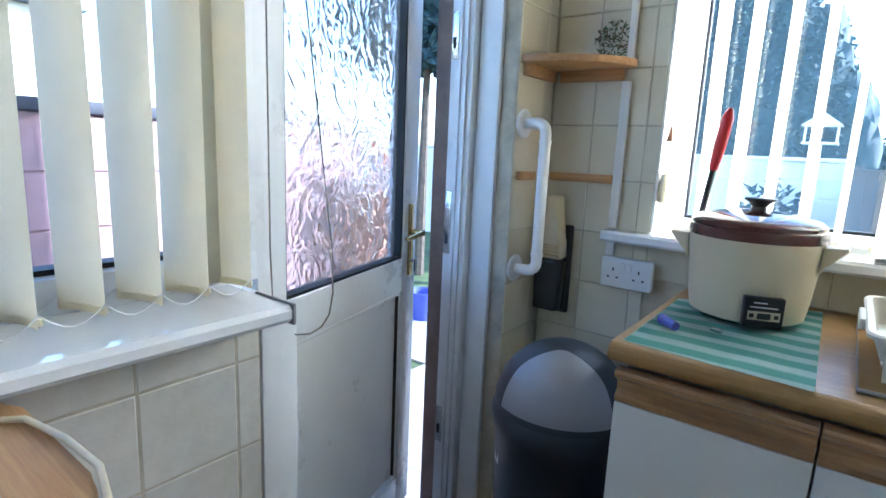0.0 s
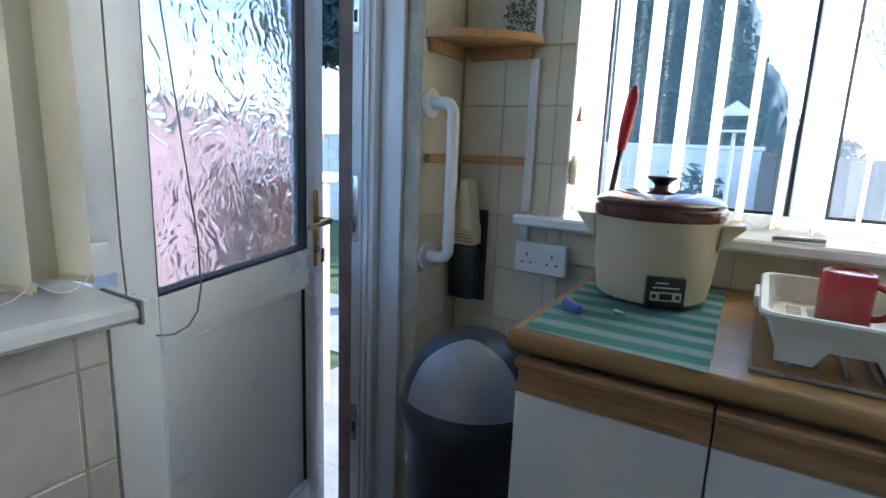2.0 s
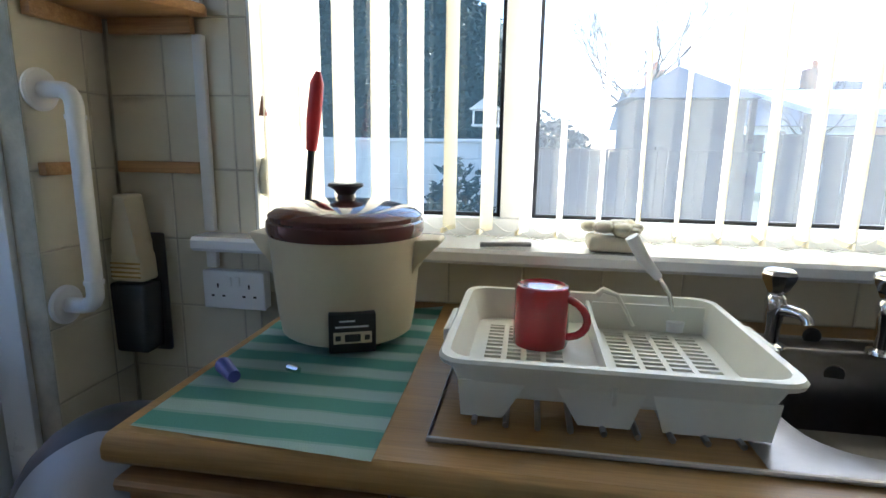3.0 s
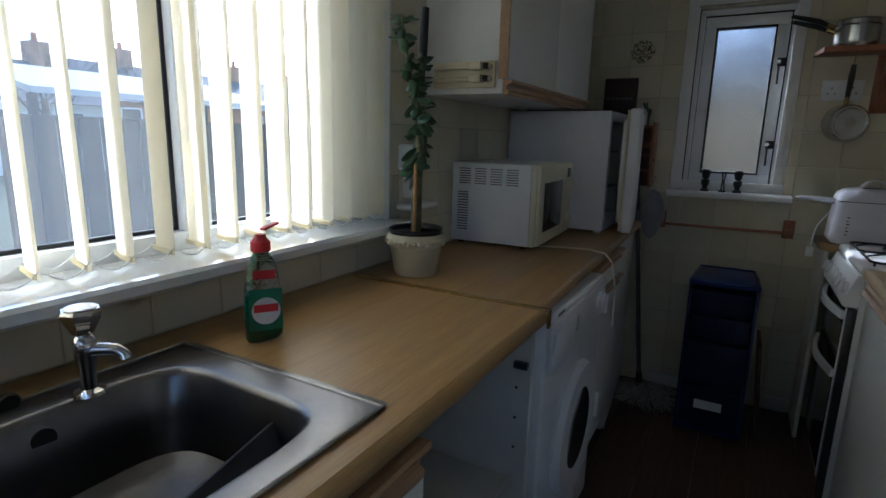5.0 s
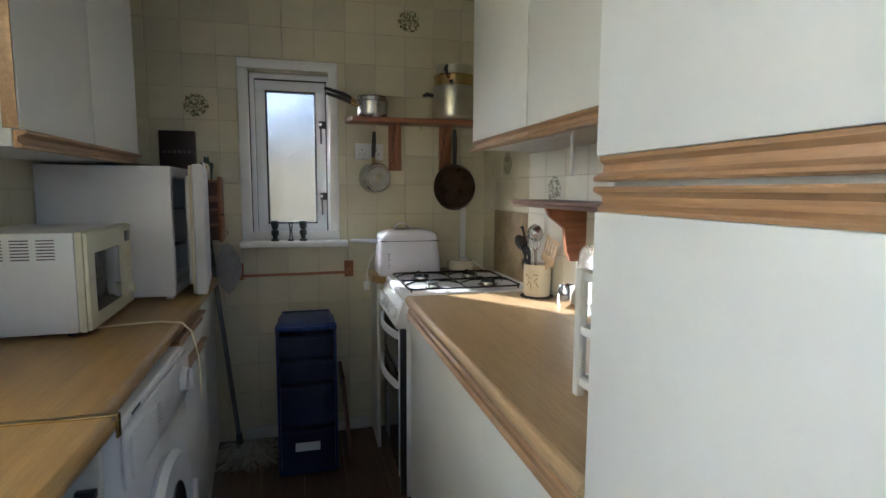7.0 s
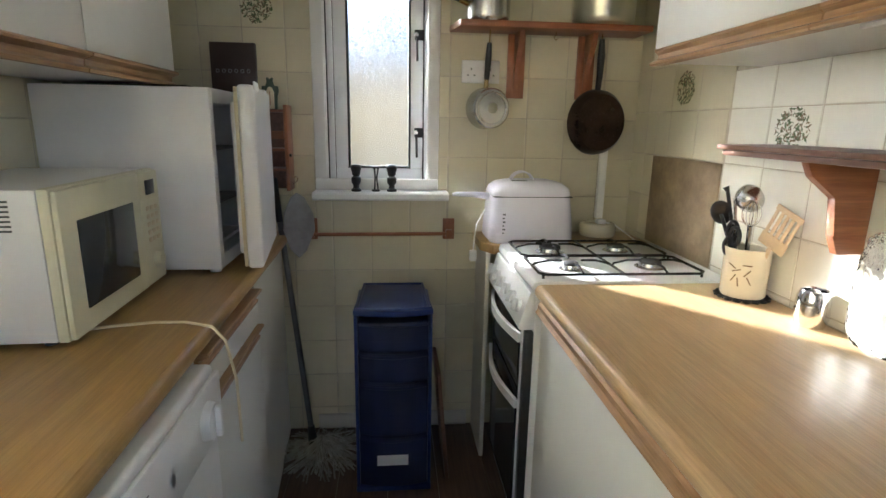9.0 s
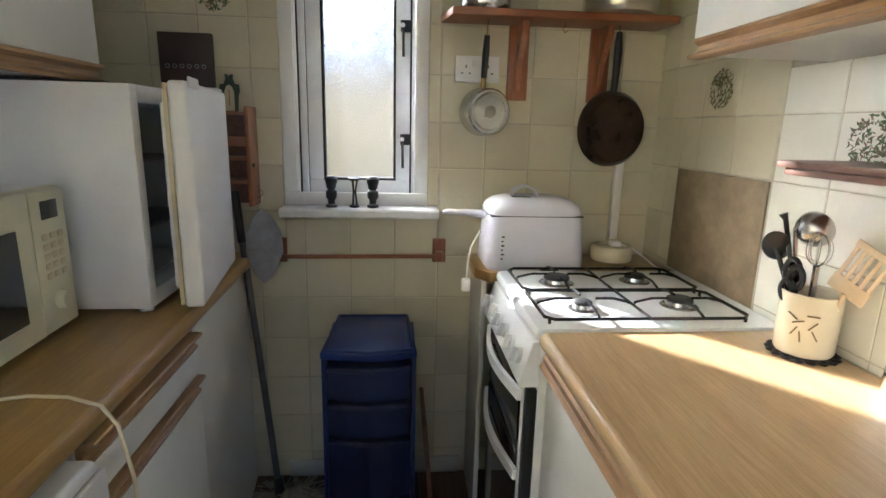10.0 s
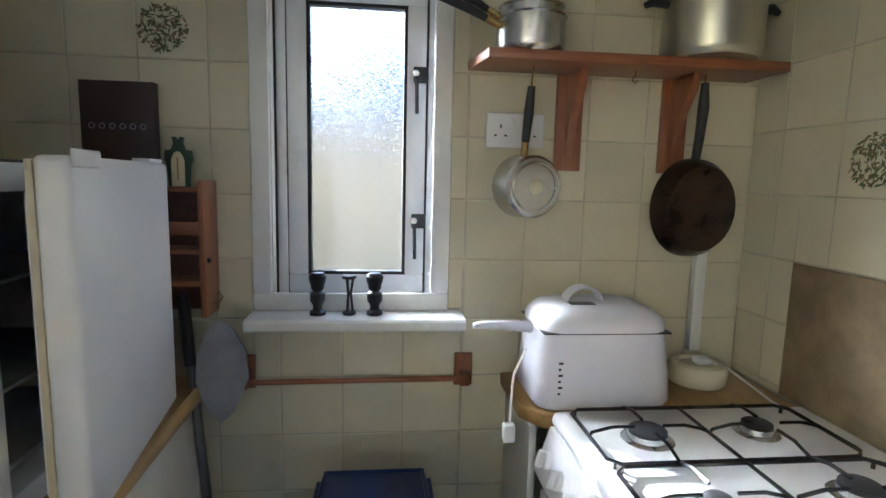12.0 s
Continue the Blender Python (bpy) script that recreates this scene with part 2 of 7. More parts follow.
M_BRN_REV = mat("brown_reveal", (0.30, 0.24, 0.21), 0.9, 0, 0.2, 10, 0.6, 60)


# ---- mesh tools ----
def bm_box(bm, x0, x1, y0, y1, z0, z1, bev=0.0, seg=2, m=None):
    vs = [bm.verts.new((x, y, z)) for x in (x0, x1) for y in (y0, y1) for z in (z0, z1)]
    fs = [(0, 1, 3, 2), (4, 6, 7, 5), (0, 4, 5, 1), (2, 3, 7, 6), (0, 2, 6, 4), (1, 5, 7, 3)]
    faces = [bm.faces.new([vs[i] for i in f]) for f in fs]
    geom = vs
    if bev > 0:
        es = list({e for f in faces for e in f.edges})
        r = bmesh.ops.bevel(bm, geom=es, offset=bev, segments=seg, profile=0.5, affect="EDGES")
        geom = list({v for v in vs if v.is_valid} | set(r["verts"]))
    if m is not None:
        bmesh.ops.transform(bm, matrix=m, verts=geom)
    return geom


def box(x0, x1, y0, y1, z0, z1, bev=0.0, seg=2, m=None):
    bm = bmesh.new()
    bm_box(bm, x0, x1, y0, y1, z0, z1, bev, seg, m)
    return bm


def lathe(profile, n=32, at=(0, 0, 0), squash=(1, 1), bm=None, m=None):
    bm = bm or bmesh.new()
    rings, made = [], []
    for r, z in profile:
        if r < 1e-5:
            v = [bm.verts.new((at[0], at[1], at[2] + z))]
        else:
            v = [bm.verts.new((at[0] + r * squash[0] * math.cos(2 * math.pi * i / n), at[1] + r * squash[1] * math.sin(2 * math.pi * i / n), at[2] + z)) for i in range(n)]
        rings.append(v)
        made += v
    for a, b in zip(rings, rings[1:]):
        for i in range(n):
            j = (i + 1) % n
            q = [a[i % len(a)], a[j % len(a)], b[j % len(b)], b[i % len(b)]]
            q = [v for k, v in enumerate(q) if v not in q[:k]]
            if len(q) > 2:
                try:
                    bm.faces.new(q)
                except ValueError:
                    pass
    if m is not None:
        bmesh.ops.transform(bm, matrix=m, verts=made)
    return bm


def tube(points, r, n=8, bm=None, closed=False):
    bm = bm or bmesh.new()
    pts = [Vector(p) for p in points]
    rings = []
    up = Vector((0.13, 0.31, 0.94)).normalized()
    for i, p in enumerate(pts):
        if closed:
            d = pts[(i + 1) % len(pts)] - pts[i - 1]
        else:
            d = pts[min(i + 1, len(pts) - 1)] - pts[max(i - 1, 0)]
        d.normalize()
        u = up - d * up.dot(d)
        if u.length < 0.15:
            u = Vector((1, 0, 0)) - d * d.x
        u.normalize()
        up = u
        w = d.cross(u)
        rr = r[i] if isinstance(r, (list, tuple)) else r
        rings.append([bm.verts.new(p + u * rr * math.cos(2 * math.pi * k / n) + w * rr * math.sin(2 * math.pi * k / n)) for k in range(n)])
    pairs = list(zip(rings, rings[1:])) + ([(rings[-1], rings[0])] if closed else [])
    for a, b in pairs:
        for k in range(n):
            bm.faces.new([a[k], a[(k + 1) % n], b[(k + 1) % n], b[k]])
    if not closed:
        bm.faces.new(rings[0][::-1])
        bm.faces.new(rings[-1])
    return bm


def prism(poly, z0, z1, axis="z", bev=0.0, seg=2):
    """A polygon pushed along an axis. axis x: poly is (y, z); y: (x, z); z: (x, y)."""
    bm = bmesh.new()
    at = {"x": lambda p, t: (t, p[0], p[1]), "y": lambda p, t: (p[0], t, p[1]), "z": lambda p, t: (p[0], p[1], t)}[axis]
    a = [bm.verts.new(at(p, z0)) for p in poly]
    b = [bm.verts.new(at(p, z1)) for p in poly]
    bm.faces.new(a[::-1])
    bm.faces.new(b)
    for i in range(len(poly)):
        j = (i + 1) % len(poly)
        bm.faces.new([a[i], a[j], b[j], b[i]])
    if bev:
        bmesh.ops.bevel(bm, geom=list(bm.edges), offset=bev, segments=seg, profile=0.5, affect="EDGES")
    return bm


def disc(c, r, t, axis="z", n=24, bev=0.0):
    prof = [(0, 0), (r - bev, 0), (r, bev), (r, t - bev), (r - bev, t), (0, t)] if bev else [(0, 0), (r, 0), (r, t), (0, t)]
    m = {"z": Matrix.Identity(4), "x": Matrix.Rotation(radians(90), 4, "Y"), "y": Matrix.Rotation(radians(-90), 4, "X")}[axis]
    return lathe(prof, n, m=Matrix.Translation(c) @ m)


def join(*bms):
    out = bms[0]
    for b in bms[1:]:
        me = bpy.data.meshes.new("t")
        b.to_mesh(me)
        b.free()
        out.from_mesh(me)
        bpy.data.meshes.remove(me)
    return out


def mesh_from(bm, name, material, smooth=True):
    bmesh.ops.recalc_face_normals(bm, faces=bm.faces)
    me = bpy.data.meshes.new(name)
    bm.to_mesh(me)
    bm.free()
    me.materials.append(material)
    if smooth:
        me.shade_smooth()
        me.set_sharp_from_angle(angle=radians(38))
    return me


def part(name, bm, material, parent=None, label="", kind=""):
    ob = new(name, mesh_from(bm, name, material))
    if parent is not None:
        ob.parent = parent
        ob.matrix_parent_inverse = Matrix.Translation(parent_at(parent)).inverted()
    return tagged(ob, label=label, kind=kind)


def parent_at(ob):
    v = Vector((0, 0, 0))
    while ob is not None:
        v += ob.location
        if ob.parent is not None:
            v += ob.matrix_parent_inverse.translation
        ob = ob.parent
    return v


def thing(name, at, label, category, group=""):
    ob = new(name)
    ob.empty_display_size = 0.05
    ob.location = at
    return tagged(ob, label, category, group)


def solid(name, bm, material, label, category, group=""):
    return tagged(part(name, bm, material), label, category, group)


def setting(name, bm, material, label=""):
    return tagged(part(name, bm, material), label=label, kind="structure")


def wall_with_holes(name, plane, a0, a1, z0, z1, t0, t1, holes, material):
    """A wall across x ("x" plane) or y, made of blocks round its holes (a0, a1, z0, z1)."""
    bm = bmesh.new()
    us = sorted({a0, a1, *[h[0] for h in holes], *[h[1] for h in holes]})
    ws = sorted({z0, z1, *[h[2] for h in holes], *[h[3] for h in holes]})
    for u0, u1 in zip(us, us[1:]):
        for w0, w1 in zip(ws, ws[1:]):
            if any(h[0] <= u0 and u1 <= h[1] and h[2] <= w0 and w1 <= h[3] for h in holes):
                continue
            if plane == "x":
                bm_box(bm, t0, t1, u0, u1, w0, w1)
            else:
                bm_box(bm, u0, u1, t0, t1, w0, w1)
    bmesh.ops.remove_doubles(bm, verts=bm.verts, dist=1e-5)
    seen = {}
    for f in list(bm.faces):
        k = tuple(round(c, 4) for c in f.calc_center_median())
        if k in seen:
            bmesh.ops.delete(bm, geom=[f, seen[k]], context="FACES_ONLY")
            seen.pop(k)
        else:
            seen[k] = f
    return setting(name, bm, material)


XW, XE, YS, ZC = 0.152, 4.24, -1.953, 2.40
PITCH = 0.157

# ---- structure ----
NWIN = (0.49, 2.66, 1.005, 2.12)
EWIN = (-1.13, -0.69, 1.052, 1.93)
wall_n = wall_with_holes("wall_north", "y", -0.12, XE + 0.25, -0.3, ZC, 0.0, 0.25, [NWIN], M_GROUT)
wall_e = wall_with_holes("wall_east", "x", YS - 0.15, 0.0, -0.3, ZC, XE, XE + 0.25, [EWIN], M_GROUT)
WDOOR = (-1.04, -0.222, 0.02, 2.08)
WWIN = (-2.75, -1.04, 0.955, 2.08)
wall_w = wall_with_holes("wall_west", "x", -3.4, 0.0, -0.3, ZC, -0.12, XW, [WDOOR, WWIN], M_GROUT)
wall_s = setting("wall_south", box(1.42, XE, YS - 0.15, YS, -0.02, ZC), M_GROUT)
wall_p = setting("wall_partition", box(1.42, 1.55, -3.4, YS - 0.15, -0.02, ZC), M_PAINT)
wall_s2 = setting("wall_south_dining", box(-0.12, 1.55, -3.55, -3.4, -0.02, ZC), M_PAINT)
floor = setting("floor", box(-0.04, XE + 0.1, -3.45, 0.05, -0.12, -0.008), M_GROUT)
setting("ceiling", box(-0.12, XE + 0.25, -3.55, 0.25, ZC, ZC + 0.12), M_CEIL)
setting("skirting_east", box(XE - 0.014, XE, -1.28, -0.62, 0.0, 0.07, 0.004), M_LAM_D)


def rects(u0, u1, w0, w1, holes):
    out = [(u0, u1, w0, w1)]
    for h in holes:
        nxt = []
        for a, b, c, d in out:
            if b <= h[0] or a >= h[1] or d <= h[2] or c >= h[3]:
                nxt.append((a, b, c, d))
                continue
            if a < h[0]:
                nxt.append((a, h[0], c, d))
            if b > h[1]:
                nxt.append((h[1], b, c, d))
            aa, bb = max(a, h[0]), min(b, h[1])
            if c < h[2]:
                nxt.append((aa, bb, c, h[2]))
            if d > h[3]:
                nxt.append((aa, bb, h[3], d))
        out = nxt
    return out


TILE_MESH = {}


def tile_mesh(w, h, material):
    k = (round(w, 3), round(h, 3), material.name)
    if k not in TILE_MESH:
        bm = bmesh.new()
        t, e = 0.006, 0.0018
        a = [bm.verts.new(p) for p in ((-w / 2, 0, -h / 2), (w / 2, 0, -h / 2), (w / 2, 0, h / 2), (-w / 2, 0, h / 2))]
        b = [bm.verts.new(p) for p in ((-w / 2, -t + e, -h / 2), (w / 2, -t + e, -h / 2), (w / 2, -t + e, h / 2), (-w / 2, -t + e, h / 2))]
        q = 0.0025
        c = [bm.verts.new(p) for p in ((-w / 2 + q, -t, -h / 2 + q), (w / 2 - q, -t, -h / 2 + q), (w / 2 - q, -t, h / 2 - q), (-w / 2 + q, -t, h / 2 - q))]
        for i in range(4):
            j = (i + 1) % 4
            bm.faces.new([a[i], a[j], b[j], b[i]])
            bm.faces.new([b[i], b[j], c[j], c[i]])
        bm.faces.new(c)
        TILE_MESH[k] = mesh_from(bm, "tile", material, False)
    return TILE_MESH[k]


def tiles(parent, plane, at, u0, u1, w0, w1, uo, wo, holes, material, pitch=PITCH, upitch=PITCH):
    """Square tiles on a wall: plane n (facing -y), s (facing +y), e (facing -x), w (facing +x)."""
    g = 0.0011
    rot = {"n": 0, "s": 180, "e": -90, "w": 90}[plane]
    i0, i1 = math.floor((u0 - uo) / upitch), math.ceil((u1 - uo) / upitch)
    j0, j1 = math.floor((w0 - wo) / pitch), math.ceil((w1 - wo) / pitch)
    bed = bmesh.new()
    for (p, q, r, s_) in rects(u0, u1, w0, w1, holes):
        if plane == "n":
            bm_box(bed, p, q, at - 0.0042, at - 0.0005, r, s_)
        elif plane == "s":
            bm_box(bed, p, q, at + 0.0005, at + 0.0042, r, s_)
        elif plane == "e":
            bm_box(bed, at - 0.0042, at - 0.0005, p, q, r, s_)
        else:
            bm_box(bed, at + 0.0005, at + 0.0042, p, q, r, s_)
    part("grout_bed", bed, M_GROUT, parent, "pale grout")
    rng = random.Random(7)
    for i in range(i0, i1):
        for j in range(j0, j1):
            a, b = max(u0, uo + i * upitch), min(u1, uo + (i + 1) * upitch)
            c, d = max(w0, wo + j * pitch), min(w1, wo + (j + 1) * pitch)
            if b - a < 0.012 or d - c < 0.012:
                continue
            for (p, q, r, s) in rects(a, b, c, d, holes):
                w, h = q - p - 2 * g, s - r - 2 * g
                if w < 0.008 or h < 0.008:
                    continue
                ob = new("tile", tile_mesh(w, h, material))
                cu, cw = (p + q) / 2, (r + s) / 2
                off = rng.uniform(0, 0.0008)
                loc = {"n": (cu, at + off, cw), "s": (cu, at - off, cw), "e": (at + off, cu, cw), "w": (at - off, cu, cw)}[plane]
                ob.matrix_world = pose(*loc, rng.uniform(-0.25, 0.25), 0, rot + rng.uniform(-0.25, 0.25))
                ob.parent = parent


def motif(parent, plane, at, u, w, size, seed):
    """The printed sprig on a decorated tile: small raised leaves and stalks."""
    rng = random.Random(seed)
    for mi, material in enumerate((M_MOTIF, M_MOTIF2)):
        bm = bmesh.new()
        for k in range(105):
            ang, rad = rng.uniform(0, 6.28), size * math.sqrt(rng.random()) * 0.5
            du, dw = rad * math.cos(ang), rad * math.sin(ang) * 0.95
            L, W, ta = rng.uniform(0.004, 0.011), rng.uniform(0.0012, 0.0034), rng.uniform(0, 6.28)
            pts = [(du + L * math.cos(ta), dw + L * math.sin(ta)), (du - W * math.sin(ta), dw + W * math.cos(ta)), (du - L * math.cos(ta), dw - L * math.sin(ta)), (du + W * math.sin(ta), dw - W * math.cos(ta))]
            d = 0.0074 + rng.uniform(0, 0.0004)
            f = {"n": lambda p: (u + p[0], at - d, w + p[1]), "s": lambda p: (u + p[0], at + d, w + p[1]), "e": lambda p: (at - d, u + p[0], w + p[1])}[plane]
            bm.faces.new([bm.verts.new(f(p)) for p in pts])
        part("motif", bm, material, parent, "printed flower motif")


def frame_rect(plane, at0, at1, u0, u1, w0, w1, width, bev=0.004):
    """A rectangular frame of four bars, with depth from at0 to at1."""
    bm = bmesh.new()
    for (a, b, c, d) in ((u0, u1, w0, w0 + width), (u0, u1, w1 - width, w1), (u0, u0 + width, w0 + width, w1 - width), (u1 - width, u1, w0 + width, w1 - width)):
        if plane == "x":
            bm_box(bm, at0, at1, a, b, c, d, bev, 2)
        else:
            bm_box(bm, a, b, at0, at1, c, d, bev, 2)
    return bm


# north window
win_n = setting("window_north", frame_rect("y", 0.10, 0.165, NWIN[0], NWIN[1], 1.02, NWIN[3], 0.055), M_UPVC)
part("mullion", box(1.02, 1.09, 0.10, 0.165, 1.075, 2.065, 0.004), M_UPVC, win_n)
part("mullion", box(2.02, 2.09, 0.10, 0.165, 1.075, 2.065, 0.004), M_UPVC, win_n)
for a, b in ((0.545, 1.02), (1.09, 2.02), (2.09, 2.605)):
    part("gasket", frame_rect("y", 0.124, 0.138, a + 0.001, b - 0.001, 1.076, 2.064, 0.008, 0), M_RUB, win_n)
    g = part("pane", box(a + 0.006, b - 0.006, 0.128, 0.134, 1.08, 2.06), M_GLASS_HAZE if a > 1.0 and a < 2.0 else M_GLASS_N, win_n)
    g.visible_shadow = False
part("window_sill", prism([(0.10, 1.004), (-0.070, 1.004), (-0.077, 1.011), (-0.077, 1.028), (-0.070, 1.035), (0.10, 1.035)], 0.375, 2.70, "x"), M_SILL, win_n, "glossy white window board")
for a, b in ((NWIN[0], NWIN[0] + 0.006), (NWIN[1] - 0.006, NWIN[1])):
    part("reveal", box(a, b, -0.004, 0.10, 1.036, NWIN[3]), M_GLOSS, win_n)
part("reveal", box(NWIN[0] + 0.006, NWIN[1] - 0.006, 0.0, 0.10, NWIN[3] - 0.006, NWIN[3]), M_GLOSS, win_n)
part("outer_sill", box(NWIN[0], NWIN[1], 0.166, 0.29, 0.985, 1.018, 0.004), M_WHITER, win_n)

# west window
win_w = setting("window_west", frame_rect("x", 0.003, 0.0685, WWIN[0], -0.985, 0.985, WWIN[3], 0.055), M_UPVC)
part("cover_strip", box(0.0690, 0.0720, -1.078, -1.040, 0.99, WWIN[3] - 0.02, 0.001), M_UPVC, win_w)
part("bead", box(0.008, 0.0645, -1.057, -1.0405, 1.042, WWIN[3] - 0.057, 0.001), M_UPVC, win_w)
part("gasket", frame_rect("x", 0.012, 0.05, WWIN[0] + 0.056, -1.041, 1.041, WWIN[3] - 0.056, 0.008, 0), M_RUB, win_w)
g = part("pane", box(0.028, 0.034, WWIN[0] + 0.06, -1.045, 1.045, WWIN[3] - 0.06), M_GLASS, win_w)
g.visible_shadow = False
part("window_sill", prism([(0.0, 0.957), (0.245, 0.957), (0.253, 0.965), (0.253, 0.978), (0.245, 0.986), (0.0, 0.986)], WWIN[0] - 0.05, -1.045, "y", 0), M_SILL, win_w, "glossy white window board")
part("end_cap", box(0.15, 0.256, -1.045, -1.039, 0.954, 0.989, 0.002), M_GREY, win_w)

# back door and its frame
dfr = setting("door_frame", box(-0.055, 0.065, -1.04, -0.965, 0.985, 2.08, 0.004), M_UPVC)
part("jamb", box(-0.055, 0.16, -1.04, -0.965, 0.0, 0.955, 0.004), M_UPVC, dfr)
part("jamb", box(-0.050, 0.030, -0.262, -0.212, 0.0, 2.03, 0.004), M_UPVC, dfr)
part("jamb_trim", box(0.031, 0.105, -0.236, -0.212, 0.0, 2.08, 0.006), M_UPVC, dfr)
part("jamb_rib", box(-0.018, -0.008, -0.268, -0.262, 0.02, 2.03, 0.001), M_UPVC, dfr)
part("jamb_rib", box(0.006, 0.014, -0.270, -0.262, 0.02, 2.03, 0.001), M_UPVC, dfr)
part("head", box(-0.055, 0.065, -0.964, -0.212, 2.03, 2.08, 0.004), M_UPVC, dfr)
part("threshold", box(-0.12, 0.14, -0.964, -0.222, -0.01, 0.03, 0.006), M_STEEL, dfr)
for z0, z1 in ((0.93, 1.12), (1.5, 1.63), (0.30, 0.42)):
    sp = part("strike_plate", box(-0.046, -0.022, -0.266, -0.2625, z0, z1, 0.001), M_STEEL, dfr)
    part("keep_slot", box(-0.039, -0.029, -0.268, -0.266, z0 + 0.03, z0 + 0.06), M_RUB, sp)
setting("outer_reveal", box(-0.125, -0.051, -0.232, -0.205, -0.02, 2.08), M_BRN_REV)

DANG = 15.0
HINGE = Vector((0.022, -0.955, 0))
dm = Matrix.Translation(HINGE) @ Matrix.Rotation(radians(DANG), 4, "Z")
door = tagged(new("door_back"), label="white plastic half-glazed back door standing ajar", kind="structure")
door.matrix_world = dm


def dpart(name, bm, material, parent, label=""):
    ob = new(name, mesh_from(bm, name, material))
    ob.parent = parent
    return tagged(ob, label=label)


LW, LH = 0.725, 2.0
bm = bmesh.new()
for a, b, c, d in ((0, 0.088, 0.035, LH), (LW - 0.088, LW, 0.035, LH), (0.088, LW - 0.088, 0.035, 0.155), (0.088, LW - 0.088, 0.80, 0.905), (0.088, LW - 0.088, LH - 0.09, LH)):
    bm_box(bm, -0.06, 0.0, a, b, c, d, 0.004)
dpart("leaf_frame", bm, M_UPVC, door)
dpart("panel", box(-0.042, -0.016, 0.088, LW - 0.088, 0.155, 0.80), M_UPVC, door)
dpart("panel_bead", frame_rect("x", -0.016, -0.004, 0.088, LW - 0.088, 0.155, 0.80, 0.012, 0.003), M_UPVC, door)
dpart("panel_seal", box(-0.0165, -0.006, LW - 0.1035, LW - 0.1005, 0.168, 0.788), M_RUB, door)
dpart("gasket", frame_rect("x", -0.045, -0.006, 0.088, LW - 0.088, 0.905, LH - 0.09, 0.007, 0), M_RUB, door)
g = dpart("pane", box(-0.034, -0.028, 0.095, LW - 0.095, 0.912, LH - 0.097), M_WORM, door, "wormy patterned obscure glass")
g.visible_shadow = False
h = dpart("handle_plate", box(0.0, 0.008, LW - 0.062, LW - 0.032, 0.845, 1.075, 0.004, 3), M_BRASS, door, "worn brass back plate")
dpart("lever", join(disc((0.006, LW - 0.047, 0.985), 0.010, 0.045, "x", 16, 0.002), tube([(0.045, LW - 0.047, 0.985), (0.048, LW - 0.075, 0.984), (0.046, LW - 0.125, 0.980), (0.040, LW - 0.150, 0.978)], [0.009, 0.0085, 0.008, 0.006], 10)), M_BRASS, h, "brass lever handle")
dpart("key_cylinder", disc((0.006, LW - 0.047, 0.895), 0.008, 0.018, "x", 16, 0.001), M_CHROME, h)
dpart("key", box(0.022, 0.024, LW - 0.058, LW - 0.036, 0.86, 0.90, 0.0008), M_STEEL, h)
# ---- north worktop run ----
SX0, SX1, SY0, SY1 = 0.967, 1.875, -0.550, -0.090      # sink sheet
BX0, BX1, BY0, BY1 = 1.405, 1.815, -0.500, -0.150      # bowl
wtn = tagged(new("worktop"), "long oak-effect worktop with a worn rounded front edge", "worktop")
wtn.location = (0.61, -0.3, 0.86)


def worktop_slab(x0, x1, y0, y1, hole=None):
    """Slab with a rounded front at y0."""
    bm = bmesh.new()
    prof = [(y0 + 0.016, 0.862), (y0 + 0.016, 0.900)]
    if hole:
        hx0, hx1, hy0, hy1 = hole
        for a, b, c, d in ((x0, hx0, hy0, y1), (hx1, x1, hy0, y1), (hx0, hx1, hy1, y1)):
            bm_box(bm, a, b, c, d, 0.862, 0.900)
        poly = prof + [(hy0, 0.900), (hy0, 0.862)]
    else:
        poly = prof + [(y1, 0.900), (y1, 0.862)]
    return join(bm, prism(poly, x0, x1, "x"))


def worktop_edge(x0, x1, y0):
    return prism([(y0 + 0.0155, 0.862), (y0 + 0.006, 0.866), (y0, 0.874), (y0, 0.886), (y0 + 0.005, 0.895), (y0 + 0.010, 0.8985), (y0 + 0.0155, 0.900)], x0, x1, "x")


def taper(bm):
    for v in bm.verts:
        if v.co.y < -0.3:
            v.co.y += (v.co.x - 2.449) * 0.025
    return bm


part("front_edge", worktop_edge(0.61, 2.445, -0.605), M_WT, wtn, "rounded worn front edge")
part("slab", worktop_slab(0.61, 2.445, -0.605, -0.002, (BX0 - 0.02, BX1 + 0.02, BY0 - 0.02, BY1 + 0.02)), M_WT, wtn)
wtn2 = tagged(new("worktop"), "oak-effect worktop beyond a brass joint strip", "worktop")
wtn2.location = (2.45, -0.3, 0.86)
part("slab", taper(worktop_slab(2.449, XE - 0.002, -0.582, -0.002)), M_WT, wtn2)
part("front_edge", taper(worktop_edge(2.449, XE - 0.002, -0.582)), M_WT, wtn2, "rounded worn front edge")
js = solid("joint_strip", join(box(2.438, 2.456, -0.606, -0.03, 0.9003, 0.9045, 0.0015), box(2.438, 2.456, -0.611, -0.6055, 0.858, 0.9045, 0.0015)), M_BRASS, "thin brass strip covering the joint between two worktops", "trim strip")


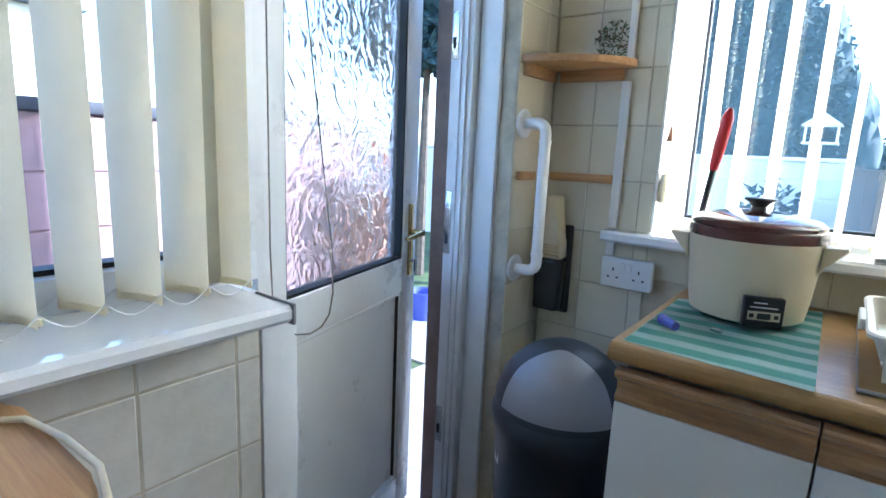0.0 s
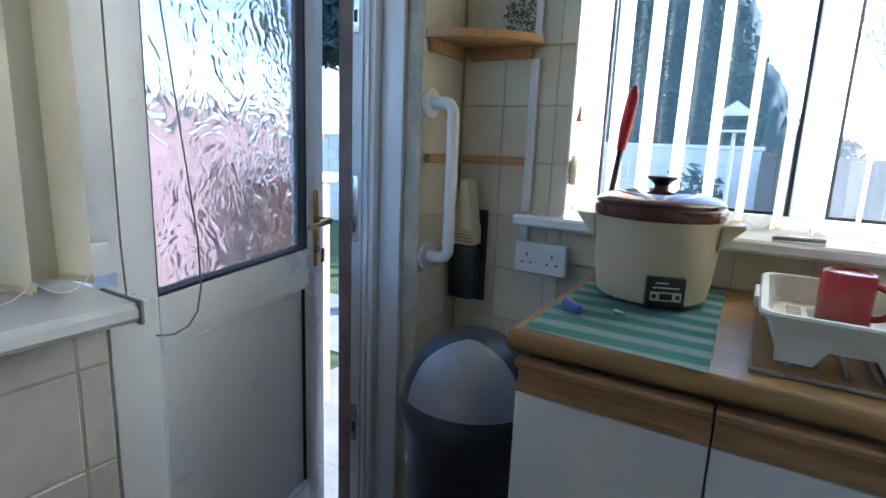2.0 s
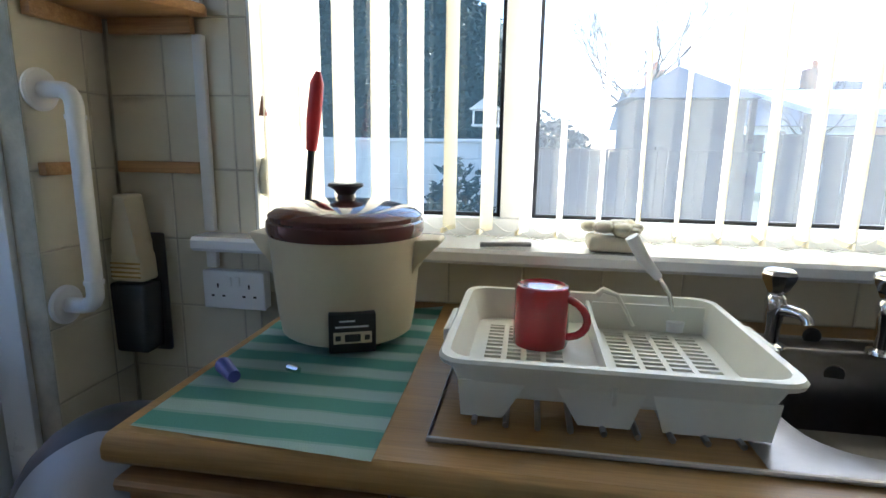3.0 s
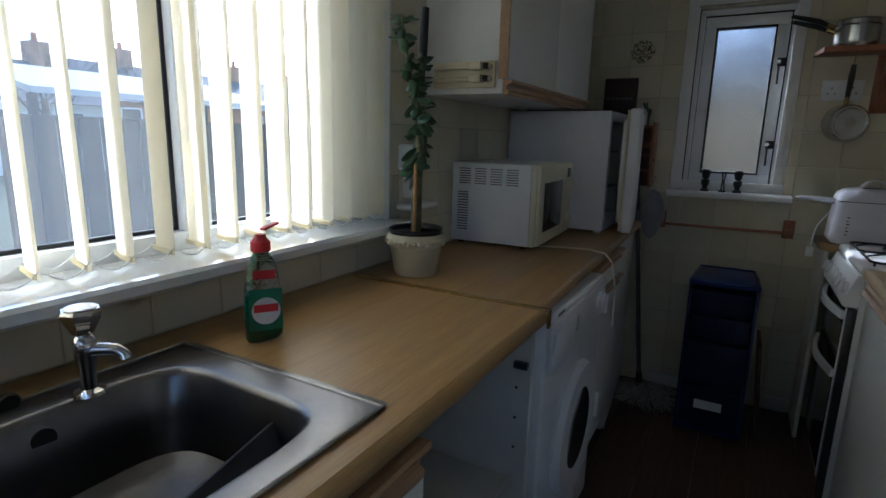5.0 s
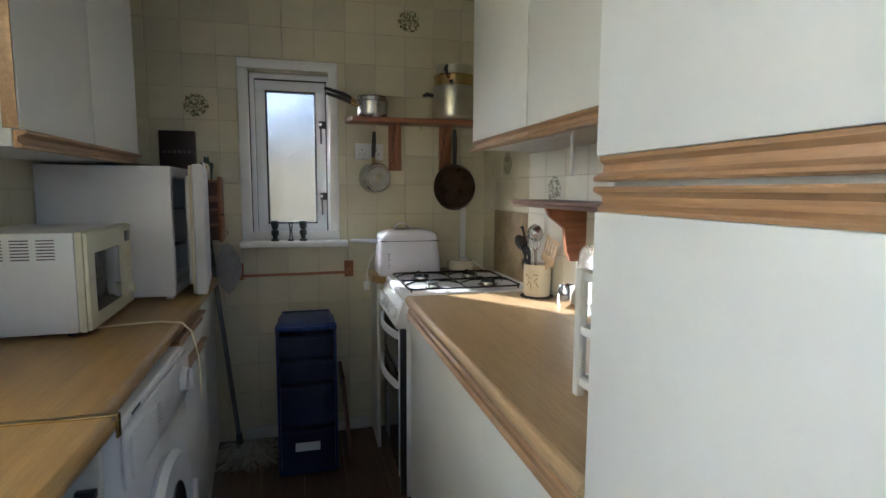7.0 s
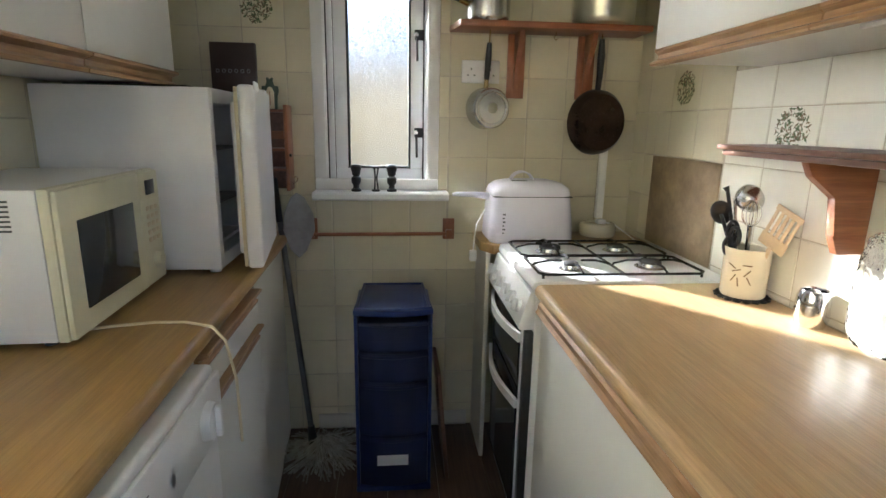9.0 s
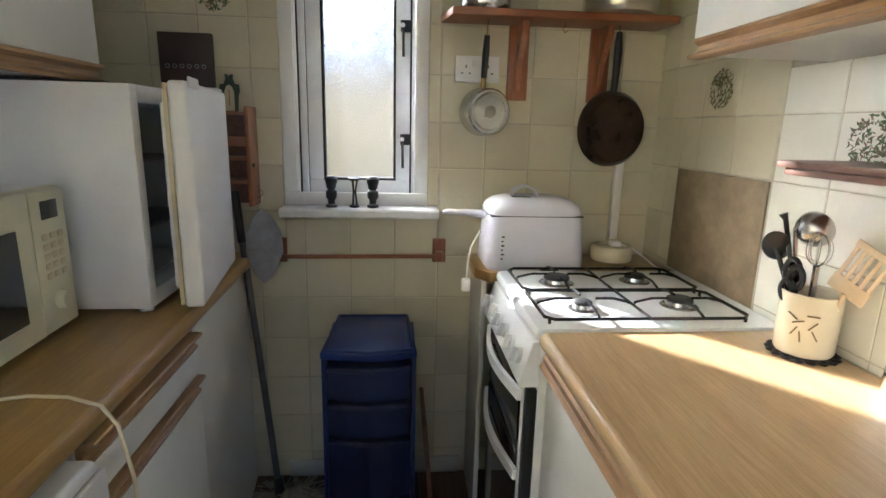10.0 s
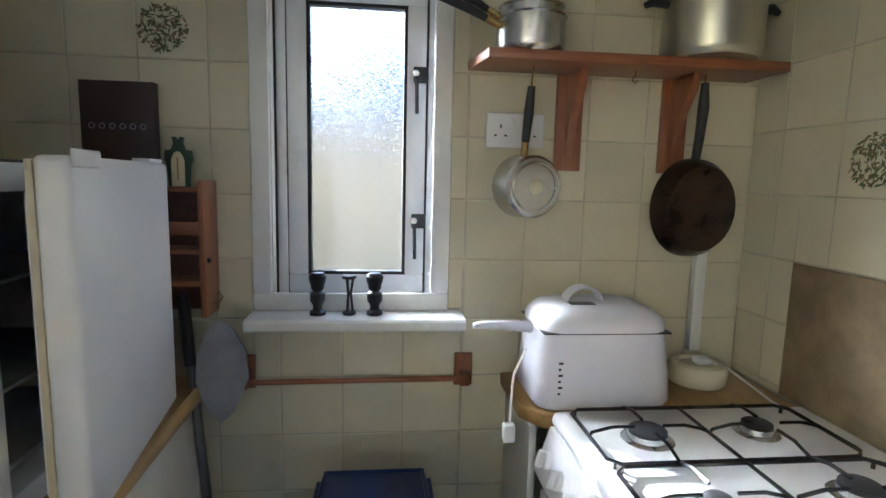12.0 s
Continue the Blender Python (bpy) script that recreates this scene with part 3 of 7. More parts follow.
def moulding(x0, x1, y, z0, z1, out=0.02):
    """Routed wood strip along x at the face y, facing -y."""
    h = z1 - z0
    return prism([(y, z0), (y - out * 0.55, z0), (y - out * 0.6, z0 + h * 0.18), (y - out * 0.25, z0 + h * 0.34), (y - out * 0.3, z0 + h * 0.62), (y - out * 0.95, z0 + h * 0.80), (y - out, z0 + h * 0.92), (y - out * 0.9, z1), (y, z1)], x0, x1, "x")


def base_unit(x0, x1, y0, y1, doors, label, drawer=False, open_front=False):
    u = thing("base_cabinet", ((x0 + x1) / 2, (y0 + y1) / 2, 0), label, "kitchen cabinet", "base units under the worktops")
    t = 0.016
    for a, b, c, d, e, f in ((x0, x0 + t, y0 + 0.02, y1, 0.0, 0.860), (x1 - t, x1, y0 + 0.02, y1, 0.0, 0.860), (x0 + t, x1 - t, y0 + 0.02, y1 - t, 0.10, 0.116), (x0 + t, x1 - t, y1 - t, y1, 0.10, 0.860)):
        part("board", box(a, b, c, d, e, f, 0.001, 1), M_LAM, u)
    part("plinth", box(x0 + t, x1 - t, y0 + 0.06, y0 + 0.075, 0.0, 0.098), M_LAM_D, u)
    w = (x1 - x0) / max(1, doors)
    for i in range(doors):
        a, b = x0 + i * w + 0.002, x0 + (i + 1) * w - 0.002
        top = 0.70 if drawer else 0.790
        d = part("door", box(a, b, y0, y0 + 0.018, 0.11, top - 0.002, 0.0015), M_LAM, u)
        part("rail", moulding(a, b, y0 + 0.018, top, top + (0.045 if drawer else 0.064), 0.032), M_OAK, d, "routed oak finger rail")
        if drawer:
            d = part("drawer_front", box(a, b, y0, y0 + 0.018, 0.752, 0.812, 0.0015), M_LAM, u)
            part("rail", moulding(a, b, y0 + 0.018, 0.814, 0.855, 0.032), M_OAK, d, "routed oak finger rail")
    return u


base_unit(0.628, 1.26, -0.60, -0.004, 2, "white base cabinet with routed oak finger rails under the drainer")
base_unit(1.262, 1.90, -0.60, -0.004, 2, "white base cabinet with routed oak finger rails under the bowl")
ub = thing("base_cabinet", (2.20, -0.3, 0), "open white base cabinet with its door missing and hinge holes showing", "kitchen cabinet", "base units under the worktops")
for a, b, c, d, e, f in ((1.902, 1.918, -0.58, -0.02, 0.0, 0.86), (2.424, 2.44, -0.58, -0.02, 0.0, 0.86), (1.918, 2.424, -0.56, -0.02, 0.10, 0.116), (1.918, 2.424, -0.036, -0.02, 0.116, 0.86), (1.918, 2.424, -0.54, -0.02, 0.44, 0.455)):
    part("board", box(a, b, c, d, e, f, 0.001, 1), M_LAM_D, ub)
for z in (0.22, 0.30, 0.38, 0.54, 0.62, 0.70):
    part("hinge_hole", disc((2.4235, -0.545, z), 0.004, 0.0006, "x", 10), M_BLACK, ub)
part("hinge_plate", box(2.408, 2.424, -0.575, -0.54, 0.755, 0.772, 0.002), M_BLACK, ub)
part("hinge_plate", box(2.408, 2.424, -0.575, -0.54, 0.185, 0.202, 0.002), M_BLACK, ub)
base_unit(3.135, 3.60, -0.556, -0.004, 1, "white drawer and cupboard unit with oak finger rails", drawer=True)
solid("end_panel", prism([(3.602, -0.545), (XE - 0.009, -0.495), (XE - 0.009, -0.477), (3.602, -0.527)], 0.0, 0.860, "z", 0), M_LAM, "plain white filler panel under the worktop end", "panel")

# washing machine
wm = thing("washing_machine", (2.815, -0.30, 0), "white front-loading washing machine under the worktop", "washing machine")
part("body", box(2.515, 3.115, -0.585, -0.03, 0.012, 0.848, 0.012, 3), M_WPL, wm)
part("control_panel", box(2.518, 3.112, -0.598, -0.586, 0.705, 0.835, 0.006, 2), M_WPL, wm)
part("drawer_front", box(2.535, 2.72, -0.606, -0.5985, 0.722, 0.815, 0.005, 2), M_WPL, wm)
for i, x in enumerate((2.80, 2.86)):
    part("button", disc((x, -0.598, 0.755), 0.012, 0.008, "y", 16, 0.002), M_WPL, wm)
k = part("knob", join(lathe([(0, 0), (0.038, 0), (0.034, 0.016), (0.0, 0.018)], 28, m=Matrix.Translation((3.02, -0.5985, 0.770)) @ Matrix.Rotation(radians(90), 4, "X")), box(3.013, 3.027, -0.628, -0.615, 0.738, 0.802, 0.004)), M_WPL, wm, "white programme dial")
part("badge", box(2.60, 2.66, -0.5870, -0.5855, 0.838, 0.844), M_BLACK, wm, "small dark badge line")
for i in range(5):
    part("print_line", box(2.745, 2.775, -0.5995, -0.5985, 0.795 - i * 0.010, 0.797 - i * 0.010), M_GREY, wm)
MY = Matrix.Translation((2.815, -0.586, 0.42)) @ Matrix.Rotation(radians(90), 4, "X")
dr = part("door", lathe([(0.125, 0.0), (0.205, 0.0), (0.212, 0.012), (0.200, 0.030), (0.150, 0.036), (0.128, 0.028), (0.125, 0.0)], 40, m=MY), M_WPL, wm)
part("door_glass", lathe([(0.0, 0.012), (0.06, 0.016), (0.126, 0.026), (0.126, 0.010), (0.0, 0.002)], 36, m=MY), M_DARK, dr, "dark porthole glass")
part("door_handle", box(2.985, 3.005, -0.632, -0.612, 0.375, 0.465, 0.006, 3), M_WPL, dr)
part("filter_flap", box(2.92, 3.08, -0.5905, -0.5855, 0.06, 0.15, 0.003), M_WPL, wm)

# sink
sink = thing("sink", ((SX0 + SX1) / 2, -0.32, 0.90), "stainless steel inset sink with a ribbed drainer", "sink")
bm = bmesh.new()
Z = 0.9045
NB = 40


def super_ring(cx, cy, hx, hy, z, p=4.0, n=NB):
    out = []
    for i in range(n):
        a = 2 * math.pi * i / n
        c, s = math.cos(a), math.sin(a)
        out.append(bm.verts.new((cx + hx * math.copysign(abs(c) ** (2 / p), c), cy + hy * math.copysign(abs(s) ** (2 / p), s), z)))
    return out


cx, cy, hx, hy = (BX0 + BX1) / 2, (BY0 + BY1) / 2, (BX1 - BX0) / 2, (BY1 - BY0) / 2
outer = super_ring(cx, cy, hx + 0.065, hy + 0.050, Z, 60)
rings = [outer]
for dx, z, p in ((0.004, Z, 5), (-0.002, Z - 0.003, 5), (-0.008, Z - 0.012, 5), (-0.016, Z - 0.08, 5), (-0.026, Z - 0.135, 4.5), (-0.050, Z - 0.155, 4), (-0.10, Z - 0.160, 3)):
    rings.append(super_ring(cx, cy, hx + dx, hy + dx, z, p))
rings.append(super_ring(cx, cy, 0.045, 0.045, Z - 0.163, 2))
for a, b in zip(rings, rings[1:]):
    for i in range(NB):
        j = (i + 1) % NB
        bm.faces.new([a[i], a[j], b[j], b[i]])
part("bowl", bm, M_BOWL_SHADED, sink, "brushed steel bowl, darkened for the shade inside it")
bm = bmesh.new()
bx0, bx1, by0, by1 = cx - hx - 0.065, cx + hx + 0.065, cy - hy - 0.050, cy + hy + 0.050
bm_box(bm, SX0, bx0 + 0.0005, by0, by1, 0.9005, Z - 0.0002)
for a, b, c, d in ((SX0, SX1, SY0 - 0.006, by0), (SX0, SX1, by1, SY1 + 0.004), (bx1 - 0.0005, SX1, by0, by1)):
    if b - a > 0.002 and d - c > 0.001:
        bm_box(bm, a, b, c, d, 0.9005, Z)
part("rim", bm, M_SINK, sink)
part("ridge", tube([(SX0 + 0.012, SY0 + 0.004, Z), (SX1 - 0.01, SY0 + 0.004, Z), (SX1 - 0.01, SY1 - 0.004, Z), (SX0 + 0.012, SY1 - 0.004, Z)], 0.0035, 6, closed=True), M_SINK, sink)
for i in range(9):
    x = SX0 + 0.06 + i * 0.038
    part("drainer_rib", tube([(x, SY0 + 0.05, Z), (x, SY1 - 0.06, Z)], 0.004, 6), M_SINK, sink)
part("waste", lathe([(0.0, 0.0), (0.014, 0.002), (0.018, 0.0), (0.040, 0.0015), (0.043, -0.001)], 24, (cx, cy, Z - 0.1625)), M_CHROME, sink, "chrome waste ring")
part("overflow", disc((cx - 0.01, BY1 - 0.012, 0.865), 0.017, 0.004, "y", 20, 0.001), M_BLACK, sink, "black round overflow")
part("plug_cap", disc((1.585, -0.112, 0.913), 0.015, 0.010, "y", 20, 0.003), M_BLACK, sink, "black plug seated on the back ledge")


def tap(x, y, label):
    t = thing("tap", (x, y, Z), label, "tap", "pair of sink taps")
    part("pillar", lathe([(0.023, 0), (0.021, 0.005), (0.012, 0.009), (0.0115, 0.030), (0.015, 0.060), (0.0175, 0.080), (0.014, 0.088), (0.010, 0.092), (0.0, 0.092)], 24, (x, y, Z)), M_CHROME, t)
    part("spout", tube([(x, y, Z + 0.066), (x + 0.015, y - 0.020, Z + 0.069), (x + 0.026, y - 0.036, Z + 0.068), (x + 0.031, y - 0.043, Z + 0.061), (x + 0.032, y - 0.045, Z + 0.054)], [0.012, 0.010, 0.009, 0.009, 0.010], 14), M_CHROME, t)
    h = part("handle", lathe([(0.010, 0.092), (0.015, 0.095), (0.019, 0.104), (0.026, 0.118), (0.028, 0.127), (0.025, 0.132), (0.0, 0.133)], 8, (x, y, Z)), M_CHROME, t, "faceted chrome head")
    part("cap", lathe([(0.0, 0.1350), (0.020, 0.1345), (0.022, 0.1328)], 24, (x, y, Z)), M_STEEL, h)


tap(1.50, -0.150, "chrome pillar tap with a faceted head beside the dish rack")
tap(1.67, -0.150, "chrome pillar tap with a faceted head beside the plug")

tray = solid("washing_up_tray", join(box(1.585, 1.80, -0.44, -0.43, -0.045, 0.040, 0.003, 2, Matrix.Translation((0, 0, 0.80)) @ Matrix.Identity(4)), box(1.60, 1.80, -0.432, -0.33, -0.05, -0.044, 0.002, 2, Matrix.Translation((0, 0, 0.80)))), M_BLACK, "black plastic tray tipped up inside the steel bowl", "tray")
tray.matrix_world = Matrix.Translation((1.70, -0.38, 0.80)) @ Matrix.Rotation(radians(14), 4, "Z") @ Matrix.Rotation(radians(-28), 4, "X") @ Matrix.Translation((-1.70, 0.38, -0.80))

# dish rack
RX0, RX1, RY0, RY1, RZ0, RZ1 = 0.985, 1.392, -0.498, -0.160, 0.9215, 0.984
rack = thing("dish_rack", (1.19, -0.33, RZ0), "cream plastic dish rack with slotted floor and a divider", "dish rack")
bm = bmesh.new()


def rr(x0, x1, y0, y1, z, r=0.03, n=5):
    out = []
    for (ccx, ccy, s) in ((x1 - r, y1 - r, 0), (x0 + r, y1 - r, 90), (x0 + r, y0 + r, 180), (x1 - r, y0 + r, 270)):
        for k in range(n):
            a = radians(s + 90 * k / (n - 1))
            out.append(bm.verts.new((ccx + r * math.cos(a), ccy + r * math.sin(a), z)))
    return out


def loft(rs, cap0=False, cap1=False):
    for a, b in zip(rs, rs[1:]):
        n = len(a)
        for i in range(n):
            bm.faces.new([a[i], a[(i + 1) % n], b[(i + 1) % n], b[i]])
    if cap0:
        bm.faces.new(rs[0][::-1])
    if cap1:
        bm.faces.new(rs[-1])


s = 0.018
loft([rr(RX0 + s, RX1 - s, RY0 + s, RY1 - s, RZ0 + 0.012), rr(RX0 + 0.004, RX1 - 0.004, RY0 + 0.004, RY1 - 0.004, RZ1 - 0.010), rr(RX0 - 0.004, RX1 + 0.004, RY0 - 0.004, RY1 + 0.004, RZ1 - 0.010), rr(RX0 - 0.006, RX1 + 0.006, RY0 - 0.006, RY1 + 0.006, RZ1 - 0.004), rr(RX0 - 0.003, RX1 + 0.003, RY0 - 0.003, RY1 + 0.003, RZ1), rr(RX0 + 0.007, RX1 - 0.007, RY0 + 0.007, RY1 - 0.007, RZ1), rr(RX0 + s + 0.003, RX1 - s - 0.003, RY0 + s + 0.003, RY1 - s - 0.003, RZ0 + 0.0125)])
part("shell", bm, M_RACK, rack)
DIVX = 1.190
bm = bmesh.new()
# floor of bars, with slots between
fx0, fx1, fy0, fy1 = RX0 + s + 0.002, RX1 - s - 0.002, RY0 + s + 0.002, RY1 - s - 0.002
for (a, b) in ((fx0, fx0 + 0.022), (DIVX - 0.05, DIVX + 0.022), (fx1 - 0.02, fx1)):
    bm_box(bm, a, b, fy0, fy1, RZ0 + 0.008, RZ0 + 0.012)
for (a, b) in ((fx0 + 0.022, DIVX - 0.05), (DIVX + 0.022, fx1 - 0.02)):
    bm_box(bm, a, b, fy0, fy0 + 0.04, RZ0 + 0.008, RZ0 + 0.012)
    bm_box(bm, a, b, fy1 - 0.04, fy1, RZ0 + 0.008, RZ0 + 0.012)
    n = 14
    for i in range(n):
        y = fy0 + 0.04 + (fy1 - fy0 - 0.08) * (i + 0.5) / n
        bm_box(bm, a, b, y - 0.003, y + 0.003, RZ0 + 0.008, RZ0 + 0.012)
    for k in range(1, 4):
        x = a + (b - a) * k / 4
        bm_box(bm, x - 0.004, x + 0.004, fy0 + 0.04, fy1 - 0.04, RZ0 + 0.0075, RZ0 + 0.0125)
part("slotted_floor", bm, M_RACK, rack, kind="stuff")
part("divider", prism([(RY0 + 0.012, RZ0 + 0.012), (RY1 - 0.012, RZ0 + 0.012), (RY1 - 0.006, RZ1 - 0.012), (RY1 - 0.05, RZ1 - 0.014), (RY1 - 0.08, RZ0 + 0.045), (RY0 + 0.04, RZ0 + 0.038), (RY0 + 0.006, RZ1 - 0.025)], DIVX - 0.003, DIVX + 0.003, "x", 0.001), M_RACK, rack)
part("cutlery_wall", box(DIVX + 0.004, RX1 - 0.02, RY1 - 0.045, RY1 - 0.041, RZ0 + 0.012, RZ1 - 0.004, 0.001), M_RACK, rack)
for poly in ([(0.02, 0.03), (0.024, None), (0.075, None), (0.105, 0.035)], [(0.135, 0.035), (0.165, None), (0.225, None), (0.240, 0.03)], [(0.248, 0.03), (0.262, None), (0.380, None), (0.387, 0.03)]):
    part("skirt", prism([(RX0 + a, 0.906 if b is None else RZ0 + b) for a, b in poly], RY0 + 0.012, RY0 + 0.015, "y"), M_RACK, rack)
for poly in ([(0.02, 0.03), (0.024, None), (0.10, None), (0.13, 0.03)], [(0.253, 0.03), (0.283, None), (0.380, None), (0.387, 0.03)]):
    part("skirt", prism([(RX0 + a, 0.906 if b is None else RZ0 + b) for a, b in poly], RY1 - 0.015, RY1 - 0.012, "y"), M_RACK, rack)
part("grip", box(RX0 - 0.014, RX0 - 0.004, -0.39, -0.29, RZ1 - 0.022, RZ1 - 0.002, 0.003), M_RACK, rack)
part("grip", box(RX1 + 0.004, RX1 + 0.014, -0.39, -0.29, RZ1 - 0.022, RZ1 - 0.002, 0.003), M_RACK, rack)

mug = thing("mug", (1.108, -0.290, RZ0 + 0.013), "dark red ceramic mug turned upside down in the rack", "mug")
mz = RZ0 + 0.0128
part("cup", lathe([(0.036, 0.002), (0.041, 0.0), (0.042, 0.004), (0.0415, 0.084), (0.039, 0.092), (0.035, 0.0935), (0.033, 0.090), (0.0, 0.088)], 32, (1.108, -0.290, mz)), M_REDC, mug)
arc = [math.pi * (k / 10) for k in range(11)]
part("handle", tube([(1.140 + 0.034 * math.sin(a), -0.301 - 0.017 * math.sin(a), mz + 0.046 + 0.030 * math.cos(a)) for a in arc], 0.006, 12), M_REDC, mug)
br = thing("washing_up_brush", (1.30, -0.21, RZ0 + 0.02), "white washing-up brush leaning in the cutlery slot of the rack", "brush")
part("handle", tube([(1.247, -0.212, 1.094), (1.269, -0.210, 1.057), (1.295, -0.207, 1.027)], [0.011, 0.010, 0.007], 12), M_WPL, br)
part("stem", tube([(1.295, -0.207, 1.027), (1.314, -0.204, 1.002), (1.328, -0.200, 0.955)], 0.0038, 8), M_STEEL, br)
part("bristles", lathe([(0.0, 0), (0.014, 0.002), (0.016, 0.02), (0.0, 0.022)], 16, (1.328, -0.200, 0.935)), M_WPL, br)
solid("spoon", tube([(1.205, -0.185, 0.988), (1.213, -0.188, 0.997), (1.235, -0.200, 0.992), (1.26, -0.215, 0.945)], [0.007, 0.006, 0.004, 0.003], 8), M_RACK, "pale plastic spoon resting on the divider of the rack", "spoon")

# things on the north sill
sp = thing("soap_dish_box", (1.25, -0.02, 1.036), "pale stone trinket pot with a lumpy shell lid", "ornament")
part("base", box(1.198, 1.296, -0.058, 0.012, 1.0365, 1.066, 0.010, 3), M_CREAMIC, sp)
bm = bmesh.new()
rng = random.Random(3)
for i in range(26):
    p = (1.200 + 0.094 * rng.random(), -0.056 + 0.066 * rng.random(), 1.076 + 0.010 * rng.random())
    bmesh.ops.create_icosphere(bm, subdivisions=2, radius=rng.uniform(0.011, 0.017), matrix=Matrix.Translation(p) @ Matrix.Diagonal((1, 1, 0.7, 1)))
part("lid", bm, M_CREAMIC, sp, "shell-encrusted lid")
solid("pen", tube([(0.99, -0.045, 1.0405), (1.09, -0.02, 1.0405)], 0.005, 8), M_GREY, "slim grey pen lying on the window board", "pen")
wsl = thing("bottle_brush", (0.70, 0.02, 1.036), "long black brush with a red grip leaning in the window", "brush")
part("shaft", tube([(0.615, -0.03, 1.040), (0.640, -0.045, 1.22)], 0.008, 8), M_BLACK, wsl)
part("grip", tube([(0.640, -0.045, 1.22), (0.649, -0.050, 1.28), (0.660, -0.055, 1.35), (0.664, -0.057, 1.372)], [0.011, 0.015, 0.014, 0.005], 12), M_REDP, wsl)

# slow cooker and towel
towel_pts = [(0.628, -0.578), (0.928, -0.598), (0.915, -0.03), (0.625, -0.17)]


def towel_mesh(z0, k0, k1, du=0.0):
    bm = bmesh.new()
    n, m = 30, 40
    g = []
    for i in range(n + 1):
        row = []
        for j in range(m + 1):
            u, v = i / n, k0 + (k1 - k0) * j / m
            a = Vector((*towel_pts[0], 0)).lerp(Vector((*towel_pts[1], 0)), u)
            b = Vector((*towel_pts[3], 0)).lerp(Vector((*towel_pts[2], 0)), u)
            p = a.lerp(b, v)
            p.z = z0 + 0.0016 * noise.noise(Vector((u * 5, v * 7, 1))) + 0.0016
            row.append(bm.verts.new(p))
        g.append(row)
    for i in range(n):
        for j in range(m):
            bm.faces.new([g[i][j], g[i + 1][j], g[i + 1][j + 1], g[i][j + 1]])
    bmesh.ops.solidify(bm, geom=list(bm.faces), thickness=0.0018)
    return bm


M_TOWEL = mat("tea_towel", (0.25, 0.55, 0.48), 0.95, 0, 0.05, 60, 0.6, 500)
nt = M_TOWEL.node_tree
tcn = nt.nodes.new("ShaderNodeTexCoord")
sep = nt.nodes.new("ShaderNodeSeparateXYZ")
nt.links.new(tcn.outputs["Object"], sep.inputs[0])
mth = nt.nodes.new("ShaderNodeMath")
mth.operation = "MULTIPLY_ADD"
mth.inputs[1].default_value = 14.5
mth.inputs[2].default_value = 0.3
nt.links.new(sep.outputs[1], mth.inputs[0])
fr = nt.nodes.new("ShaderNodeMath")
fr.operation = "FRACT"
nt.links.new(mth.outputs[0], fr.inputs[0])
rp = nt.nodes.new("ShaderNodeValToRGB")
rp.color_ramp.interpolation = "CONSTANT"
rp.color_ramp.elements.new(0.62)
rp.color_ramp.elements.new(0.90)
for i, (p, c) in enumerate(((0.0, (0.17, 0.47, 0.42)), (0.48, (0.36, 0.62, 0.57)), (0.56, (0.52, 0.73, 0.70)), (0.93, (0.36, 0.62, 0.57)))):
    rp.color_ramp.elements[i].position = p
    rp.color_ramp.elements[i].color = (*c, 1)
nt.links.new(fr.outputs[0], rp.inputs[0])
nt.links.new(rp.outputs[0], nt.nodes["Principled BSDF"].inputs["Base Color"])
solid("tea_towel", towel_mesh(0.9008, 0.0, 1.0), M_TOWEL, "turquoise striped tea towel spread flat on the worktop", "tea towel")

CX, CY, CZ = 0.775, -0.225, 0.907
ck = thing("slow_cooker", (CX, CY, CZ), "cream slow cooker with a brown lid standing on the tea towel", "slow cooker")
part("body", lathe([(0.0, 0.008), (0.106, 0.008), (0.112, 0.012), (0.118, 0.05), (0.128, 0.165), (0.129, 0.178), (0.120, 0.180), (0.116, 0.17)], 48, (CX, CY, CZ)), M_CREAM, ck)
for sx in (-1, 1):
    bm = bmesh.new()
    pr = [(0.122, 0.115), (0.135, 0.14), (0.168, 0.168), (0.166, 0.176), (0.126, 0.174)]
    for y0, y1 in ((-0.035, 0.035),):
        a = [bm.verts.new((CX + sx * p[0], CY + y0 * (1 if i not in (2, 3) else 0.7), CZ + p[1])) for i, p in enumerate(pr)]
        b = [bm.verts.new((CX + sx * p[0], CY + y1 * (1 if i not in (2, 3) else 0.7), CZ + p[1])) for i, p in enumerate(pr)]
        bm.faces.new(a)
        bm.faces.new(b[::-1])
        for i in range(5):
            bm.faces.new([a[i], b[i], b[(i + 1) % 5], a[(i + 1) % 5]])
    bmesh.ops.bevel(bm, geom=list(bm.edges), offset=0.004, segments=2, profile=0.5, affect="EDGES")
    part("handle", bm, M_CREAM, ck)
for a in (40, 140, 220, 320):
    part("foot", lathe([(0.0, 0.0), (0.010, 0.0), (0.012, 0.009), (0, 0.009)], 12, (CX + 0.085 * math.cos(radians(a)), CY + 0.085 * math.sin(radians(a)), CZ)), M_BLACK, ck)
part("pot_rim", lathe([(0.119, 0.176), (0.130, 0.178), (0.133, 0.186), (0.132, 0.200), (0.126, 0.204), (0.118, 0.200), (0.118, 0.176)], 48, (CX, CY, CZ)), M_BROWN, ck, "glossy brown crock rim")
ld = part("lid", lathe([(0.128, 0.203), (0.129, 0.210), (0.118, 0.219), (0.085, 0.228), (0.045, 0.234), (0.0, 0.236)], 48, (CX, CY, CZ)), M_BROWN, ck, "glossy dark brown lid")
